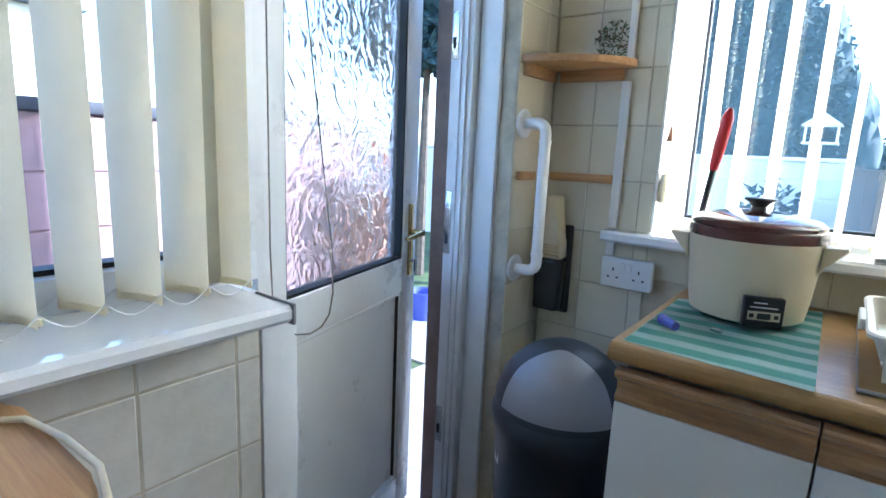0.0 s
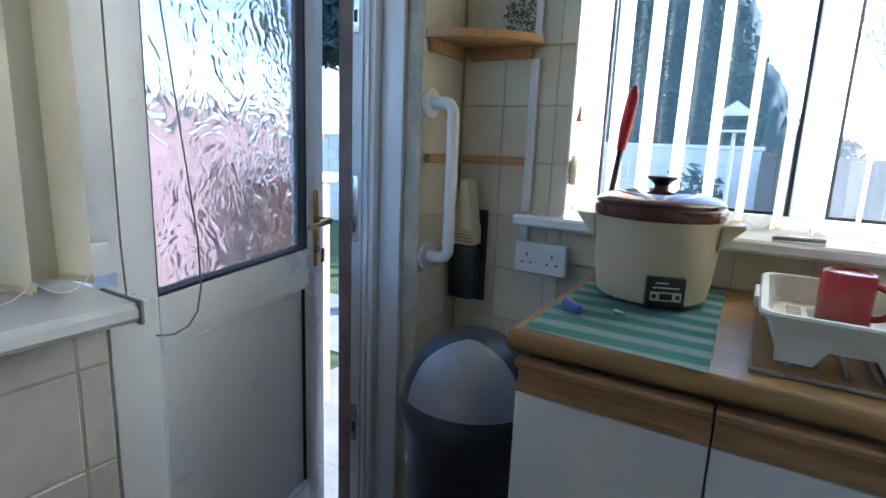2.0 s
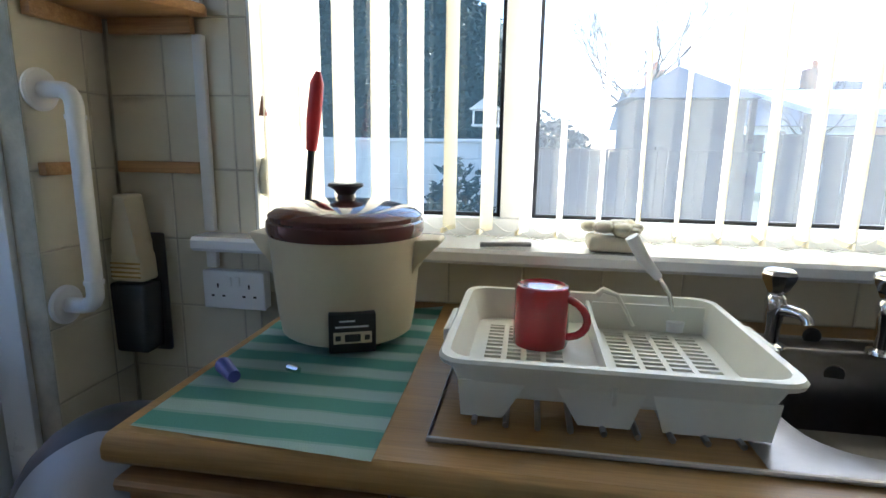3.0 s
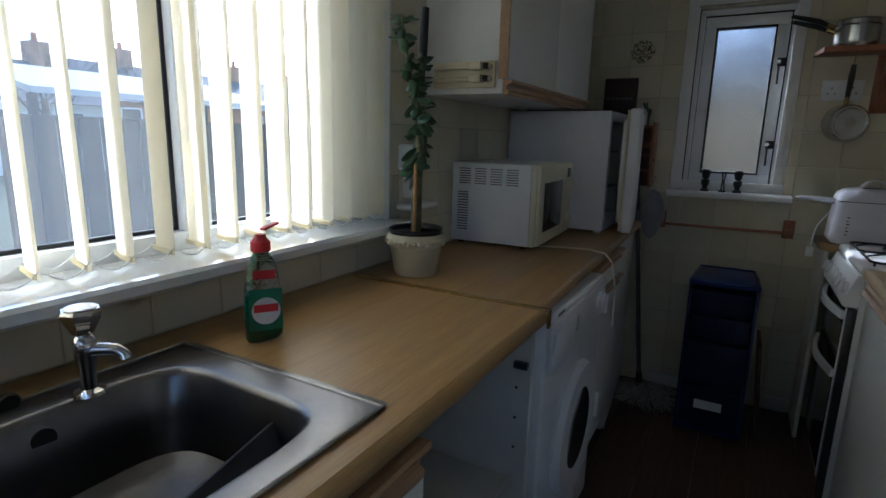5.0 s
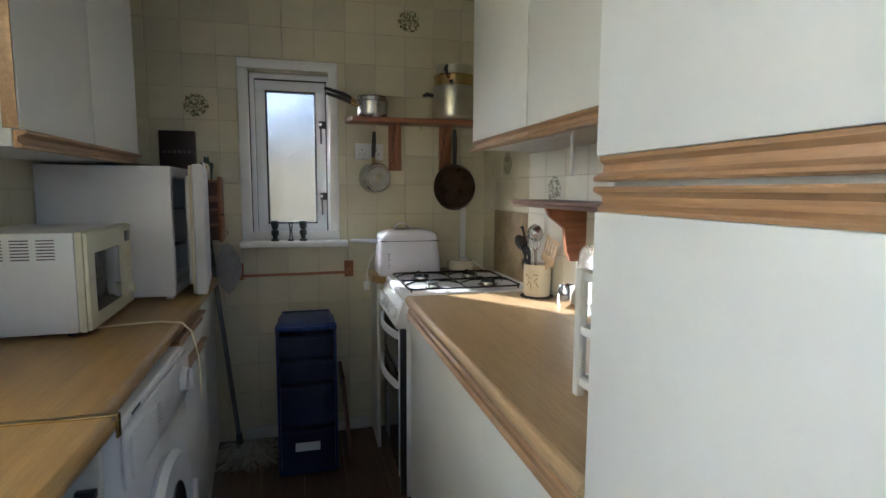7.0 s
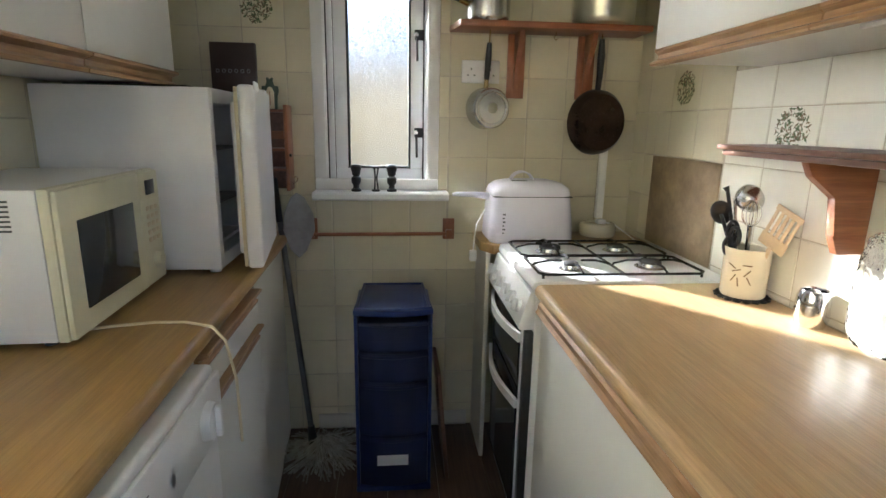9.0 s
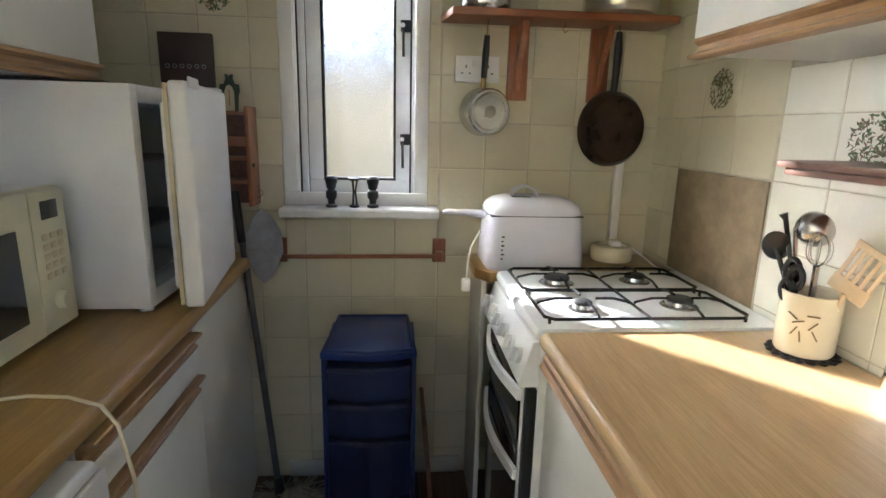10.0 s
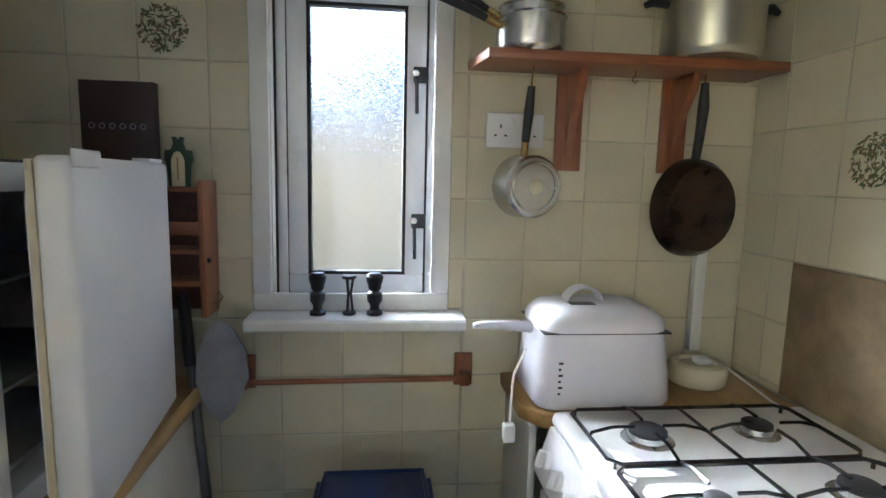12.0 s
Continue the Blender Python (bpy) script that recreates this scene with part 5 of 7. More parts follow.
solid("flex", tube([(0.30, -1.487, 0.9525), (0.27, -1.44, 0.9525), (0.30, -1.405, 0.9525), (0.37, -1.392, 0.9525), (0.44, -1.388, 0.951), (0.49, -1.400, 0.949), (0.525, -1.425, 0.946), (0.545, -1.460, 0.940), (0.551, -1.50, 0.925), (0.556, -1.54, 0.87)], 0.0034, 10), M_CREAM, "cream mains flex looped round the table corner", "cable")


# ---- vertical blinds ----
def blind(name, label, headrail, n, start, step, ang, z0, z1, w=0.089):
    o = thing(name, start, label, "vertical blind")
    part("headrail", headrail, M_WPL, o)
    d = Vector((math.cos(radians(ang)), math.sin(radians(ang)), 0))
    nrm = Vector((-d.y, d.x, 0))
    rng = random.Random(5)
    pts1 = []
    for i in range(n):
        c = Vector(start) + Vector(step) * i
        a = ang + rng.uniform(-2, 2)
        dd = Vector((math.cos(radians(a)), math.sin(radians(a)), 0))
        nn = Vector((-dd.y, dd.x, 0))
        bm = bmesh.new()
        rows = []
        for z in (z0, z0 + 0.03, (z0 + z1) / 2, z1):
            row = []
            for k in range(7):
                u = -1 + 2 * k / 6
                off = 0.007 * (1 - u * u) + 0.002 * math.sin(i * 2.1 + z * 3)
                row.append(bm.verts.new((c.x + dd.x * u * w / 2 + nn.x * off, c.y + dd.y * u * w / 2 + nn.y * off, z)))
            rows.append(row)
        for a_, b_ in zip(rows, rows[1:]):
            for k in range(6):
                bm.faces.new([a_[k], a_[k + 1], b_[k + 1], b_[k]])
        sl = part("slat", bm, M_SLAT, o, "cream fabric slat")
        part("weight", box(-w / 2 + 0.004, w / 2 - 0.004, -0.0025, 0.0025, z0 + 0.002, z0 + 0.012, 0.001, 1, Matrix.Translation((c.x + nn.x * 0.006, c.y + nn.y * 0.006, 0)) @ Matrix.Rotation(radians(a), 4, "Z")), M_SLAT, sl)
        pts1.append((c, dd))
    for side in (-1, 1):
        bm = bmesh.new()
        for (c, dd), (c2, d2) in zip(pts1, pts1[1:]):
            p, q = c + dd * side * (w / 2), c2 + d2 * side * (w / 2)
            pp = [p.lerp(q, t) + Vector((0, 0, z0 + 0.018 - 0.022 * math.sin(math.pi * t) - c.lerp(c2, t).z)) for t in (0, 0.17, 0.33, 0.5, 0.67, 0.83, 1)]
            tube(pp, 0.0011, 4, bm)
        part("bead_chain", bm, M_WPL, o, "bead chain")
    return o


blind("blind_north", "cream vertical blind across the sink window", box(0.50, 2.655, 0.01, 0.05, 2.075, 2.110, 0.003), 28, (0.53, 0.033, 0), (0.0775, 0, 0), 79, 1.052, 2.073, 0.093)
bw_ = blind("blind_west", "cream vertical blind across the window by the back door", box(0.085, 0.125, -2.74, -1.045, 2.035, 2.070, 0.003), 23, (0.112, -1.067, 0), (0, -0.074, 0), 19, 0.996, 2.033, 0.087)
part("slat", box(0.086, 0.0885, -1.122, -1.044, 0.998, 2.033, 0.001), M_SLAT, bw_, "cream fabric slat turned flat against the frame")
pc = thing("pull_chain", (0.165, -0.985, 1.0), "looped metal bead chain hanging beside the back door", "bead chain")
part("chain", tube([(0.13, -1.00, 2.0), (0.13, -1.0, 1.05), (0.132, -0.998, 0.96), (0.138, -0.992, 0.925), (0.148, -0.982, 0.905), (0.162, -0.968, 0.895), (0.177, -0.950, 0.896), (0.188, -0.933, 0.908), (0.194, -0.920, 0.93), (0.195, -0.912, 0.97), (0.190, -0.910, 1.05), (0.14, -0.93, 1.5), (0.13, -0.95, 2.0)], 0.0016, 5), M_STEEL, pc)
sc = thing("cord_weights", (0.50, -0.02, 1.2), "cream cord pulls hanging in the window reveal", "cord pull")
part("pull", lathe([(0.0, 0.0), (0.012, 0.008), (0.014, 0.05), (0.008, 0.085), (0.0, 0.088)], 12, (0.508, 0.012, 1.115)), M_CREAMIC, sc)
part("cord", tube([(0.508, 0.012, 1.20), (0.508, 0.012, 2.05)], 0.001, 4), M_WPL, sc)
part("tassel", lathe([(0.0, 0.0), (0.010, 0.0), (0.002, 0.04), (0, 0.042)], 8, (0.515, 0.0, 1.29)), M_RED, sc)

# ---- galley, south side ----
wts = tagged(new("worktop"), "pale oak-effect worktop with a light worn edge", "worktop")
wts.location = (2.7, -1.6, 0.86)
SYF = -1.352
prof = [(SYF - 0.016, 0.862), (SYF - 0.005, 0.866), (SYF, 0.874), (SYF, 0.886), (SYF - 0.005, 0.895), (SYF - 0.010, 0.8985), (SYF - 0.016, 0.900)]
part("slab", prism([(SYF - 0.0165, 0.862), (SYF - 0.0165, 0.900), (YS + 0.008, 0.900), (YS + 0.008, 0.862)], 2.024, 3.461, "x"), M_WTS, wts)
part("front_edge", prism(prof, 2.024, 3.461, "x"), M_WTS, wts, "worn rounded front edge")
bp_ = thing("base_cabinet", (2.7, -1.6, 0), "white panelled peninsula base with an oak top rail", "kitchen cabinet", "base units under the worktops")
part("front_panel", box(2.024, 3.457, -1.392, -1.374, 0.0, 0.812, 0.002), M_LAM, bp_)
part("rail", join(prism([(-1.374, 0.814), (-1.360, 0.814), (-1.354, 0.822), (-1.362, 0.832), (-1.362, 0.845), (-1.374, 0.858), (-1.392, 0.858), (-1.392, 0.814)], 2.024, 3.457, "x")), M_OAK, bp_, "oak top rail")
part("end_panel", box(3.439, 3.457, YS + 0.01, -1.393, 0.0, 0.860, 0.001), M_LAM, bp_)
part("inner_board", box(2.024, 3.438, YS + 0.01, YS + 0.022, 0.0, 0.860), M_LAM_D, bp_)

TC0, TC1, TY = 1.50, 2.023, -1.362
tc = thing("tall_cabinet", (1.72, -1.6, 0), "tall white larder cabinet with oak finger rails at mid height", "kitchen cabinet")
part("side_panel", box(TC1 - 0.016, TC1, YS + 0.002, TY - 0.020, 0.0, 2.28, 0.001), M_LAM, tc)
part("side_panel", box(TC0, TC0 + 0.016, YS + 0.002, TY - 0.020, 0.0, 2.28, 0.001), M_LAM, tc)
part("top_board", box(TC0 + 0.016, TC1 - 0.016, YS + 0.002, TY - 0.020, 2.264, 2.28), M_LAM, tc)
part("mid_shelf", box(TC0 + 0.016, TC1 - 0.016, YS + 0.002, TY - 0.022, 1.332, 1.348), M_LAM_D, tc)


def moulding_n(x0, x1, y, z0, z1, out=0.02, flip=False):
    """Routed strip along x, facing +y."""
    h = z1 - z0
    pr = [(0, 0), (0.55, 0), (0.62, 0.16), (0.25, 0.34), (0.32, 0.62), (0.95, 0.80), (1.0, 0.92), (0.9, 1.0), (0, 1.0)]
    if flip:
        pr = [(a, 1 - b) for a, b in pr][::-1]
    return prism([(y + a * out, z0 + b * h) for a, b in pr], x0, x1, "x")


d = part("upper_door", box(TC0 + 0.002, TC1, TY - 0.018, TY, 1.3805, 2.275, 0.0015), M_LAM, tc)
part("rail", moulding_n(TC0 + 0.002, TC1, TY - 0.018, 1.345, 1.380, 0.022, True), M_OAK, d, "routed oak finger rail")
d = part("lower_door", box(TC0 + 0.002, TC1, TY - 0.018, TY, 0.10, 1.3025, 0.0015), M_LAM, tc)
part("rail", moulding_n(TC0 + 0.002, TC1, TY - 0.018, 1.303, 1.338, 0.022), M_OAK, d, "routed oak finger rail")
part("edge_strip", box(TC0 + 0.012, TC0 + 0.020, TY + 0.0002, TY + 0.002, 0.10, 1.19), M_OAK, d)
part("plinth", box(TC0 + 0.016, TC1 - 0.016, TY - 0.07, TY - 0.055, 0.0, 0.098), M_LAM_D, tc)

cw = thing("wall_cabinet", (2.7, -1.8, 1.49), "white wall cabinet pair with an oak rail above the pale worktop", "kitchen cabinet", "wall cabinets")
part("carcass", box(2.024, 3.485, YS + 0.002, -1.662, 1.500, 2.28, 0.002), M_LAM, cw)
for a, b in ((2.026, 2.328), (2.332, 2.928), (2.932, 3.485)):
    d = part("door", box(a, b, -1.660, -1.642, 1.535, 2.275, 0.0015), M_LAM, cw)
    part("rail", moulding_n(a, b, -1.660, 1.493, 1.5345, 0.030, True), M_OAK, d, "routed oak finger rail")
hk = solid("wall_bracket", join(box(2.72, 2.90, -1.70, -1.692, 1.478, 1.486, 0.001), box(2.722, 2.730, -1.70, -1.692, 1.36, 1.478, 0.001)), M_WPL, "thin white folding airer arm under the wall cabinet", "bracket")
hk.location.z = 0.0135

sh = thing("wall_shelf", (2.8, -1.85, 1.30), "dark brown moulded shelf on a pine bracket", "shelf")
part("board", prism([(2.025, YS + 0.008), (3.352, YS + 0.008), (3.352, -1.785), (3.33, -1.750), (2.025, -1.750)], 1.287, 1.299, "z", 0.003), M_DARKW, sh)
part("edge_mould", prism([(2.025, YS + 0.008), (3.337, YS + 0.008), (3.337, -1.79), (3.32, -1.760), (2.025, -1.760)], 1.273, 1.2865, "z", 0.004), M_DARKW, sh)
for x in (2.22, 3.08):
    part("bracket", prism([(YS + 0.008, 1.08), (-1.885, 1.08), (-1.868, 1.12), (-1.86, 1.20), (-1.80, 1.242), (-1.785, 1.272), (YS + 0.008, 1.272)], x - 0.01, x + 0.01, "x", 0.002), M_RED, sh, "stained pine bracket")
for i, (x, r, h) in enumerate(((2.62, 0.026, 0.016),)):
    solid("small_dish", lathe([(0.0, 0.0), (r * 0.7, 0), (r, h), (r * 0.92, h), (r * 0.6, 0.004), (0, 0.004)], 24, (x, -1.83, 1.2995)), M_CREAMIC, "small cream dish on the dark shelf", "dish")
for i in range(6):
    solid("saucer", lathe([(0.0, 0.0), (0.030, 0.0), (0.052 + 0.002 * (i % 3), 0.010), (0.050, 0.012), (0.028, 0.003), (0.0, 0.003)], 28, (2.46 + 0.004 * ((i * 7) % 3 - 1), -1.825, 1.2995 + i * 0.0095)), M_WPL if i % 2 else M_CREAMIC, "small saucer in a stack on the dark shelf", "saucer", "stacked saucers")
tray2 = thing("picture_frame", (2.45, -1.86, 1.31), "thin brown-edged tray leaning behind the saucers", "tray")
tm = Matrix.Translation((2.43, -1.872, 1.2995)) @ Matrix.Rotation(radians(7), 4, "Y")
part("rim", frame_rect("y", 0.0, 0.012, -0.09, 0.09, 0.0, 0.150, 0.008, 0.002), M_DARKW, tray2)
bpy.data.objects["rim"].data.transform(tm)
part("face", box(-0.082, 0.082, 0.004, 0.008, 0.008, 0.142, 0, 1, tm), M_WPL, tray2)

# white plate rack
KX0, KX1, KY0, KY1 = 2.024, 2.345, -1.895, -1.512
pr_ = thing("plate_rack", (2.15, -1.7, 0.9), "white painted open rack with two slatted shelves holding crockery", "rack")
for x in (KX0, KX1 - 0.020):
    for y in (KY0, KY1 - 0.020):
        part("post", box(x, x + 0.020, y, y + 0.020, 0.9003, 1.172, 0.002), M_GLOSS, pr_)
for z in (0.925, 1.035, 1.150):
    part("rail", box(KX0 + 0.0202, KX1 - 0.0202, KY1 - 0.016, KY1 - 0.004, z, z + 0.018, 0.001), M_GLOSS, pr_)
    part("rail", box(KX0 + 0.0202, KX1 - 0.0202, KY0 + 0.004, KY0 + 0.016, z, z + 0.018, 0.001), M_GLOSS, pr_)
    for x in (KX0 + 0.004, KX1 - 0.016):
        part("rail", box(x, x + 0.012, KY0 + 0.0202, KY1 - 0.0202, z, z + 0.018, 0.001), M_GLOSS, pr_)
    for k in range(11):
        y = KY0 + 0.032 + k * 0.027
        part("slat", box(KX0 + 0.0165, KX1 - 0.0165, y, y + 0.012, z + 0.010, z + 0.015, 0.001, 1), M_GLOSS, pr_)
plate = thing("plate", (2.2, -1.72, 0.94), "white plate standing in the lower shelf of the rack", "plate", "plates in the rack")
part("dish", lathe([(0.0, 0.0), (0.035, 0.0), (0.052, 0.010), (0.050, 0.012), (0.033, 0.003), (0.0, 0.003)], 32, m=Matrix.Translation((2.27, -1.70, 0.994)) @ Matrix.Rotation(radians(82), 4, "Y")), M_WPL, plate)
for i in range(1, 6):
    copy_thing(plate, pose(2.2 - 0.018 * i, -1.72, 0.94))
bl = thing("bowl", (2.22, -1.68, 1.05), "brown glazed bowl with a metal rim on the rack", "bowl")
part("dish", lathe([(0.0, 0.0), (0.04, 0.0), (0.062, 0.030), (0.066, 0.060), (0.062, 0.060), (0.056, 0.03), (0.0, 0.006)], 32, (2.20, -1.68, 1.0502)), M_BROWN, bl)
solid("blue_carton", box(2.235, 2.275, -1.80, -1.765, 1.0502, 1.12, 0.002), mat("blue_card", (0.08, 0.25, 0.55), 0.6), "small pale blue carton on the rack", "carton")
for i, (dx, dy, mt) in enumerate(((0.02, 0.0, M_STEEL), (0.045, 0.015, M_BLACK), (0.0, -0.03, M_STEEL))):
    o = thing("serving_fork", (2.30, -1.72, 1.17), "long %s serving fork lying across the top of the rack" % ("steel" if mt is M_STEEL else "black"), "utensil", "utensils on the rack")
    p0, p1 = Vector((2.10 + dx, -1.70 + dy, 1.180)), Vector((2.40 + dx, -1.76 + dy, 1.215))
    part("handle", tube([p0, p0.lerp(p1, 0.62)], 0.0045, 8), mt, o)
    for k in range(3):
        a = p0.lerp(p1, 0.62)
        part("tine", tube([a, p0.lerp(p1, 0.72) + Vector((0, (k - 1) * 0.011, 0)), p1 + Vector((0, (k - 1) * 0.011, -0.008))], 0.0018, 6), mt, o)
bm = bmesh.new()
made = bmesh.ops.create_icosphere(bm, subdivisions=5, radius=1)["verts"]
for v in made:
    c = v.co.copy()
    q = Vector([math.copysign(abs(a) ** 0.55, a) for a in c])
    crease = 1 + 0.10 * noise.noise(c * 3.1) + 0.07 * noise.noise(c * 8.3)
    v.co = Vector((2.955 + q.x * 0.066 * crease * (1.0 - 0.12 * c.z), -1.902 + q.y * 0.028 * crease, 1.028 + q.z * 0.122 * (1 + 0.04 * noise.noise(c * 6))))
    v.co.z = max(v.co.z, 0.9004)
solid("plastic_bag", bm, M_PLBAG, "crumpled clear plastic bag standing by the wall", "bag")
jg = solid("steel_jug", lathe([(0.0, 0.0), (0.030, 0.0), (0.036, 0.02), (0.034, 0.07), (0.028, 0.085), (0.026, 0.082), (0.03, 0.05), (0, 0.006)], 24, (3.13, -1.905, 0.9003)), M_CHROME, "small dented chrome jug against the wall", "jug")

# utensil crock on a cast mat
QX, QY = 3.335, -1.878
mt_ = thing("trivet", (QX, QY, 0.9), "black openwork leaf-patterned trivet mat", "trivet")
bm = bmesh.new()
for ring, (rad, n, rr_) in enumerate(((0.024, 8, 0.009), (0.042, 12, 0.009), (0.059, 17, 0.008))):
    for k in range(n):
        a = 2 * math.pi * k / n + ring
        c = (QX + rad * math.cos(a), QY + rad * math.sin(a), 0.9045)
        tube([(c[0] + rr_ * math.cos(b), c[1] + rr_ * math.sin(b), c[2]) for b in [math.pi * 2 * j / 8 for j in range(8)]], 0.0028, 5, bm, True)
part("openwork", bm, M_BLACK, mt_, kind="stuff")
cr = thing("utensil_crock", (QX, QY, 0.908), "cream stoneware crock with bamboo motif full of utensils", "utensil pot")
part("pot", lathe([(0.0, 0.0), (0.051, 0.0), (0.055, 0.006), (0.056, 0.123), (0.058, 0.128), (0.056, 0.130), (0.051, 0.126), (0.050, 0.01), (0.0, 0.008)], 36, (QX, QY, 0.908)), M_CREAMIC, cr)
for i, (a, z, ta) in enumerate(((118, 0.055, 60), (124, 0.075, 20), (112, 0.085, -30), (130, 0.045, 100), (150, 0.07, 50), (155, 0.05, 120), (148, 0.09, 0))):
    m_ = Matrix.Translation((QX + 0.0565 * math.cos(radians(a)), QY + 0.0565 * math.sin(radians(a)), 0.908 + z)) @ Matrix.Rotation(radians(a), 4, "Z") @ Matrix.Rotation(radians(ta), 4, "X")
    part("leaf_mark", box(-0.0006, 0.0006, -0.011, 0.011, -0.0014, 0.0014, 0, 1, m_), M_MOTIF2, cr, "small brown bamboo leaf mark")


def utensil(name, label, pts, r, mt, head=None, hm=None):
    o = thing(name, pts[0], label, "utensil", "utensils in the crock")
    part("handle", tube(pts, r, 8), mt, o)
    if head is not None:
        part("head", head, hm or mt, o)
    return o


B = Vector((QX, QY, 0.925))
# ladle
tip = B + Vector((0.040, 0.030, 0.235))
utensil("ladle", "steel ladle with a deep round bowl", [B + Vector((0.0, 0.015, 0)), tip], 0.004, M_STEEL, lathe([(0.0, -0.034), (0.020, -0.028), (0.034, -0.010), (0.037, 0.004), (0.035, 0.004), (0.03, -0.008), (0.018, -0.024), (0.0, -0.030)], 24, m=Matrix.Translation(tip + Vector((-0.015, -0.03, 0.0))) @ Matrix.Rotation(radians(25), 4, "Z") @ Matrix.Rotation(radians(78), 4, "X")))
# spatula, wooden
m_ = Matrix.Translation((QX - 0.085, QY - 0.012, 1.095)) @ Matrix.Rotation(radians(-28), 4, "Y") @ Matrix.Rotation(radians(20), 4, "Z")
bm = bmesh.new()
bm_box(bm, -0.036, 0.036, -0.002, 0.002, -0.055, -0.020, 0.0015, 2, m_)
bm_box(bm, -0.036, 0.036, -0.002, 0.002, 0.045, 0.060, 0.0015, 2, m_)
for k in range(5):
    x = -0.033 + k * 0.0145
    bm_box(bm, x, x + 0.008, -0.002, 0.002, -0.021, 0.046, 0.001, 1, m_)
utensil("slotted_spatula", "pale wooden slotted spatula", [B + Vector((-0.01, -0.01, 0)), Vector(m_ @ Vector((0, 0, -0.05)))], 0.006, mat("pale_wood", (0.62, 0.48, 0.30), 0.6, 0, 0.1, 20), bm)
# black slotted spoon
tip = B + Vector((0.060, 0.050, 0.190))
m_ = Matrix.Translation(tip) @ Matrix.Rotation(radians(-40), 4, "Z") @ Matrix.Rotation(radians(52), 4, "Y")
utensil("slotted_spoon", "black nylon slotted spoon", [B, tip], 0.005, M_BLACK, lathe([(0.0, -0.004), (0.020, -0.003), (0.030, 0.004), (0.0285, 0.006), (0.018, 0.0), (0.0, -0.001)], 20, m=m_ @ Matrix.Diagonal((1.5, 0.9, 1, 1))))
# scissors
for k, (dx, dy, dz, rr_) in enumerate(((0.018, 0.038, 0.150, 0.020), (-0.004, 0.046, 0.140, 0.019), (0.010, 0.050, 0.112, 0.017))):
    c = B + Vector((dx, dy, dz))
    o = utensil("scissors", "black-handled kitchen scissors standing in the crock", [B + Vector((0.0, 0.01, 0.0)), c + Vector((0, 0, -rr_))], 0.005, M_BLACK)
    part("finger_loop", tube([(c.x + rr_ * 0.75 * math.cos(a), c.y + 0.2 * rr_ * math.cos(a), c.z + rr_ * 1.25 * math.sin(a)) for a in [math.pi * 2 * j / 16 for j in range(16)]], 0.0055, 8, closed=True), M_BLACK, o)
utensil("sieve_handle", "steel strainer handle with a ring end", [B + Vector((0.01, 0, 0)), B + Vector((0.052, 0.045, 0.25)), B + Vector((0.055, 0.05, 0.262))], [0.004, 0.005, 0.009], M_BLACK)
utensil("whisk", "steel whisk standing in the crock", [B, B + Vector((-0.02, 0.02, 0.17))], 0.006, M_STEEL, join(*[tube([(QX - 0.02 + 0.022 * math.cos(q) * math.sin(t), QY + 0.02 + 0.022 * math.sin(q) * math.sin(t), 1.095 + 0.032 * (1 - math.cos(t))) for t in [math.pi * j / 8 for j in range(9)]], 0.001, 4) for q in [math.pi * i / 4 for i in range(8)]]))

# cooker
GX0, GX1, GY1 = 3.468, 3.964, -1.345
ckr = thing("gas_cooker", (3.70, -1.62, 0), "white slot-in gas cooker with a double oven and black grates", "cooker")
part("body", box(GX0, GX1, YS + 0.012, GY1 - 0.014, 0.02, 0.878, 0.003), M_WPL, ckr)
hob = part("hob", prism([(YS + 0.012, 0.879), (GY1 - 0.002, 0.879), (GY1, 0.890), (GY1 - 0.006, 0.904), (GY1 - 0.02, 0.906), (YS + 0.012, 0.906)], GX0 - 0.001, GX1 + 0.001, "x", 0.002), M_WPL, ckr, "white enamel hob")
part("control_fascia", prism([(GY1 - 0.014, 0.762), (GY1 + 0.030, 0.762), (GY1 + 0.034, 0.772), (GY1 + 0.004, 0.874), (GY1 - 0.014, 0.874)], GX0, GX1, "x", 0.003), M_WPL, ckr, "sloping white control fascia")
for k in range(6):
    x = GX0 + 0.055 + k * 0.079
    m_ = Matrix.Translation((x, GY1 + 0.019, 0.818)) @ Matrix.Rotation(radians(-73), 4, "X")
    kb = part("knob", join(lathe([(0.0, 0.0), (0.021, 0.0), (0.019, 0.012), (0.0, 0.014)], 20, m=m_), box(-0.005, 0.005, -0.019, 0.019, 0.010, 0.026, 0.002, 2, m_)), M_WPL, ckr)
ov = part("side_trim", box(GX0 + 0.001, GX0 + 0.026, GY1 - 0.0135, GY1 + 0.012, 0.03, 0.755, 0.003), M_BLACK, ckr)
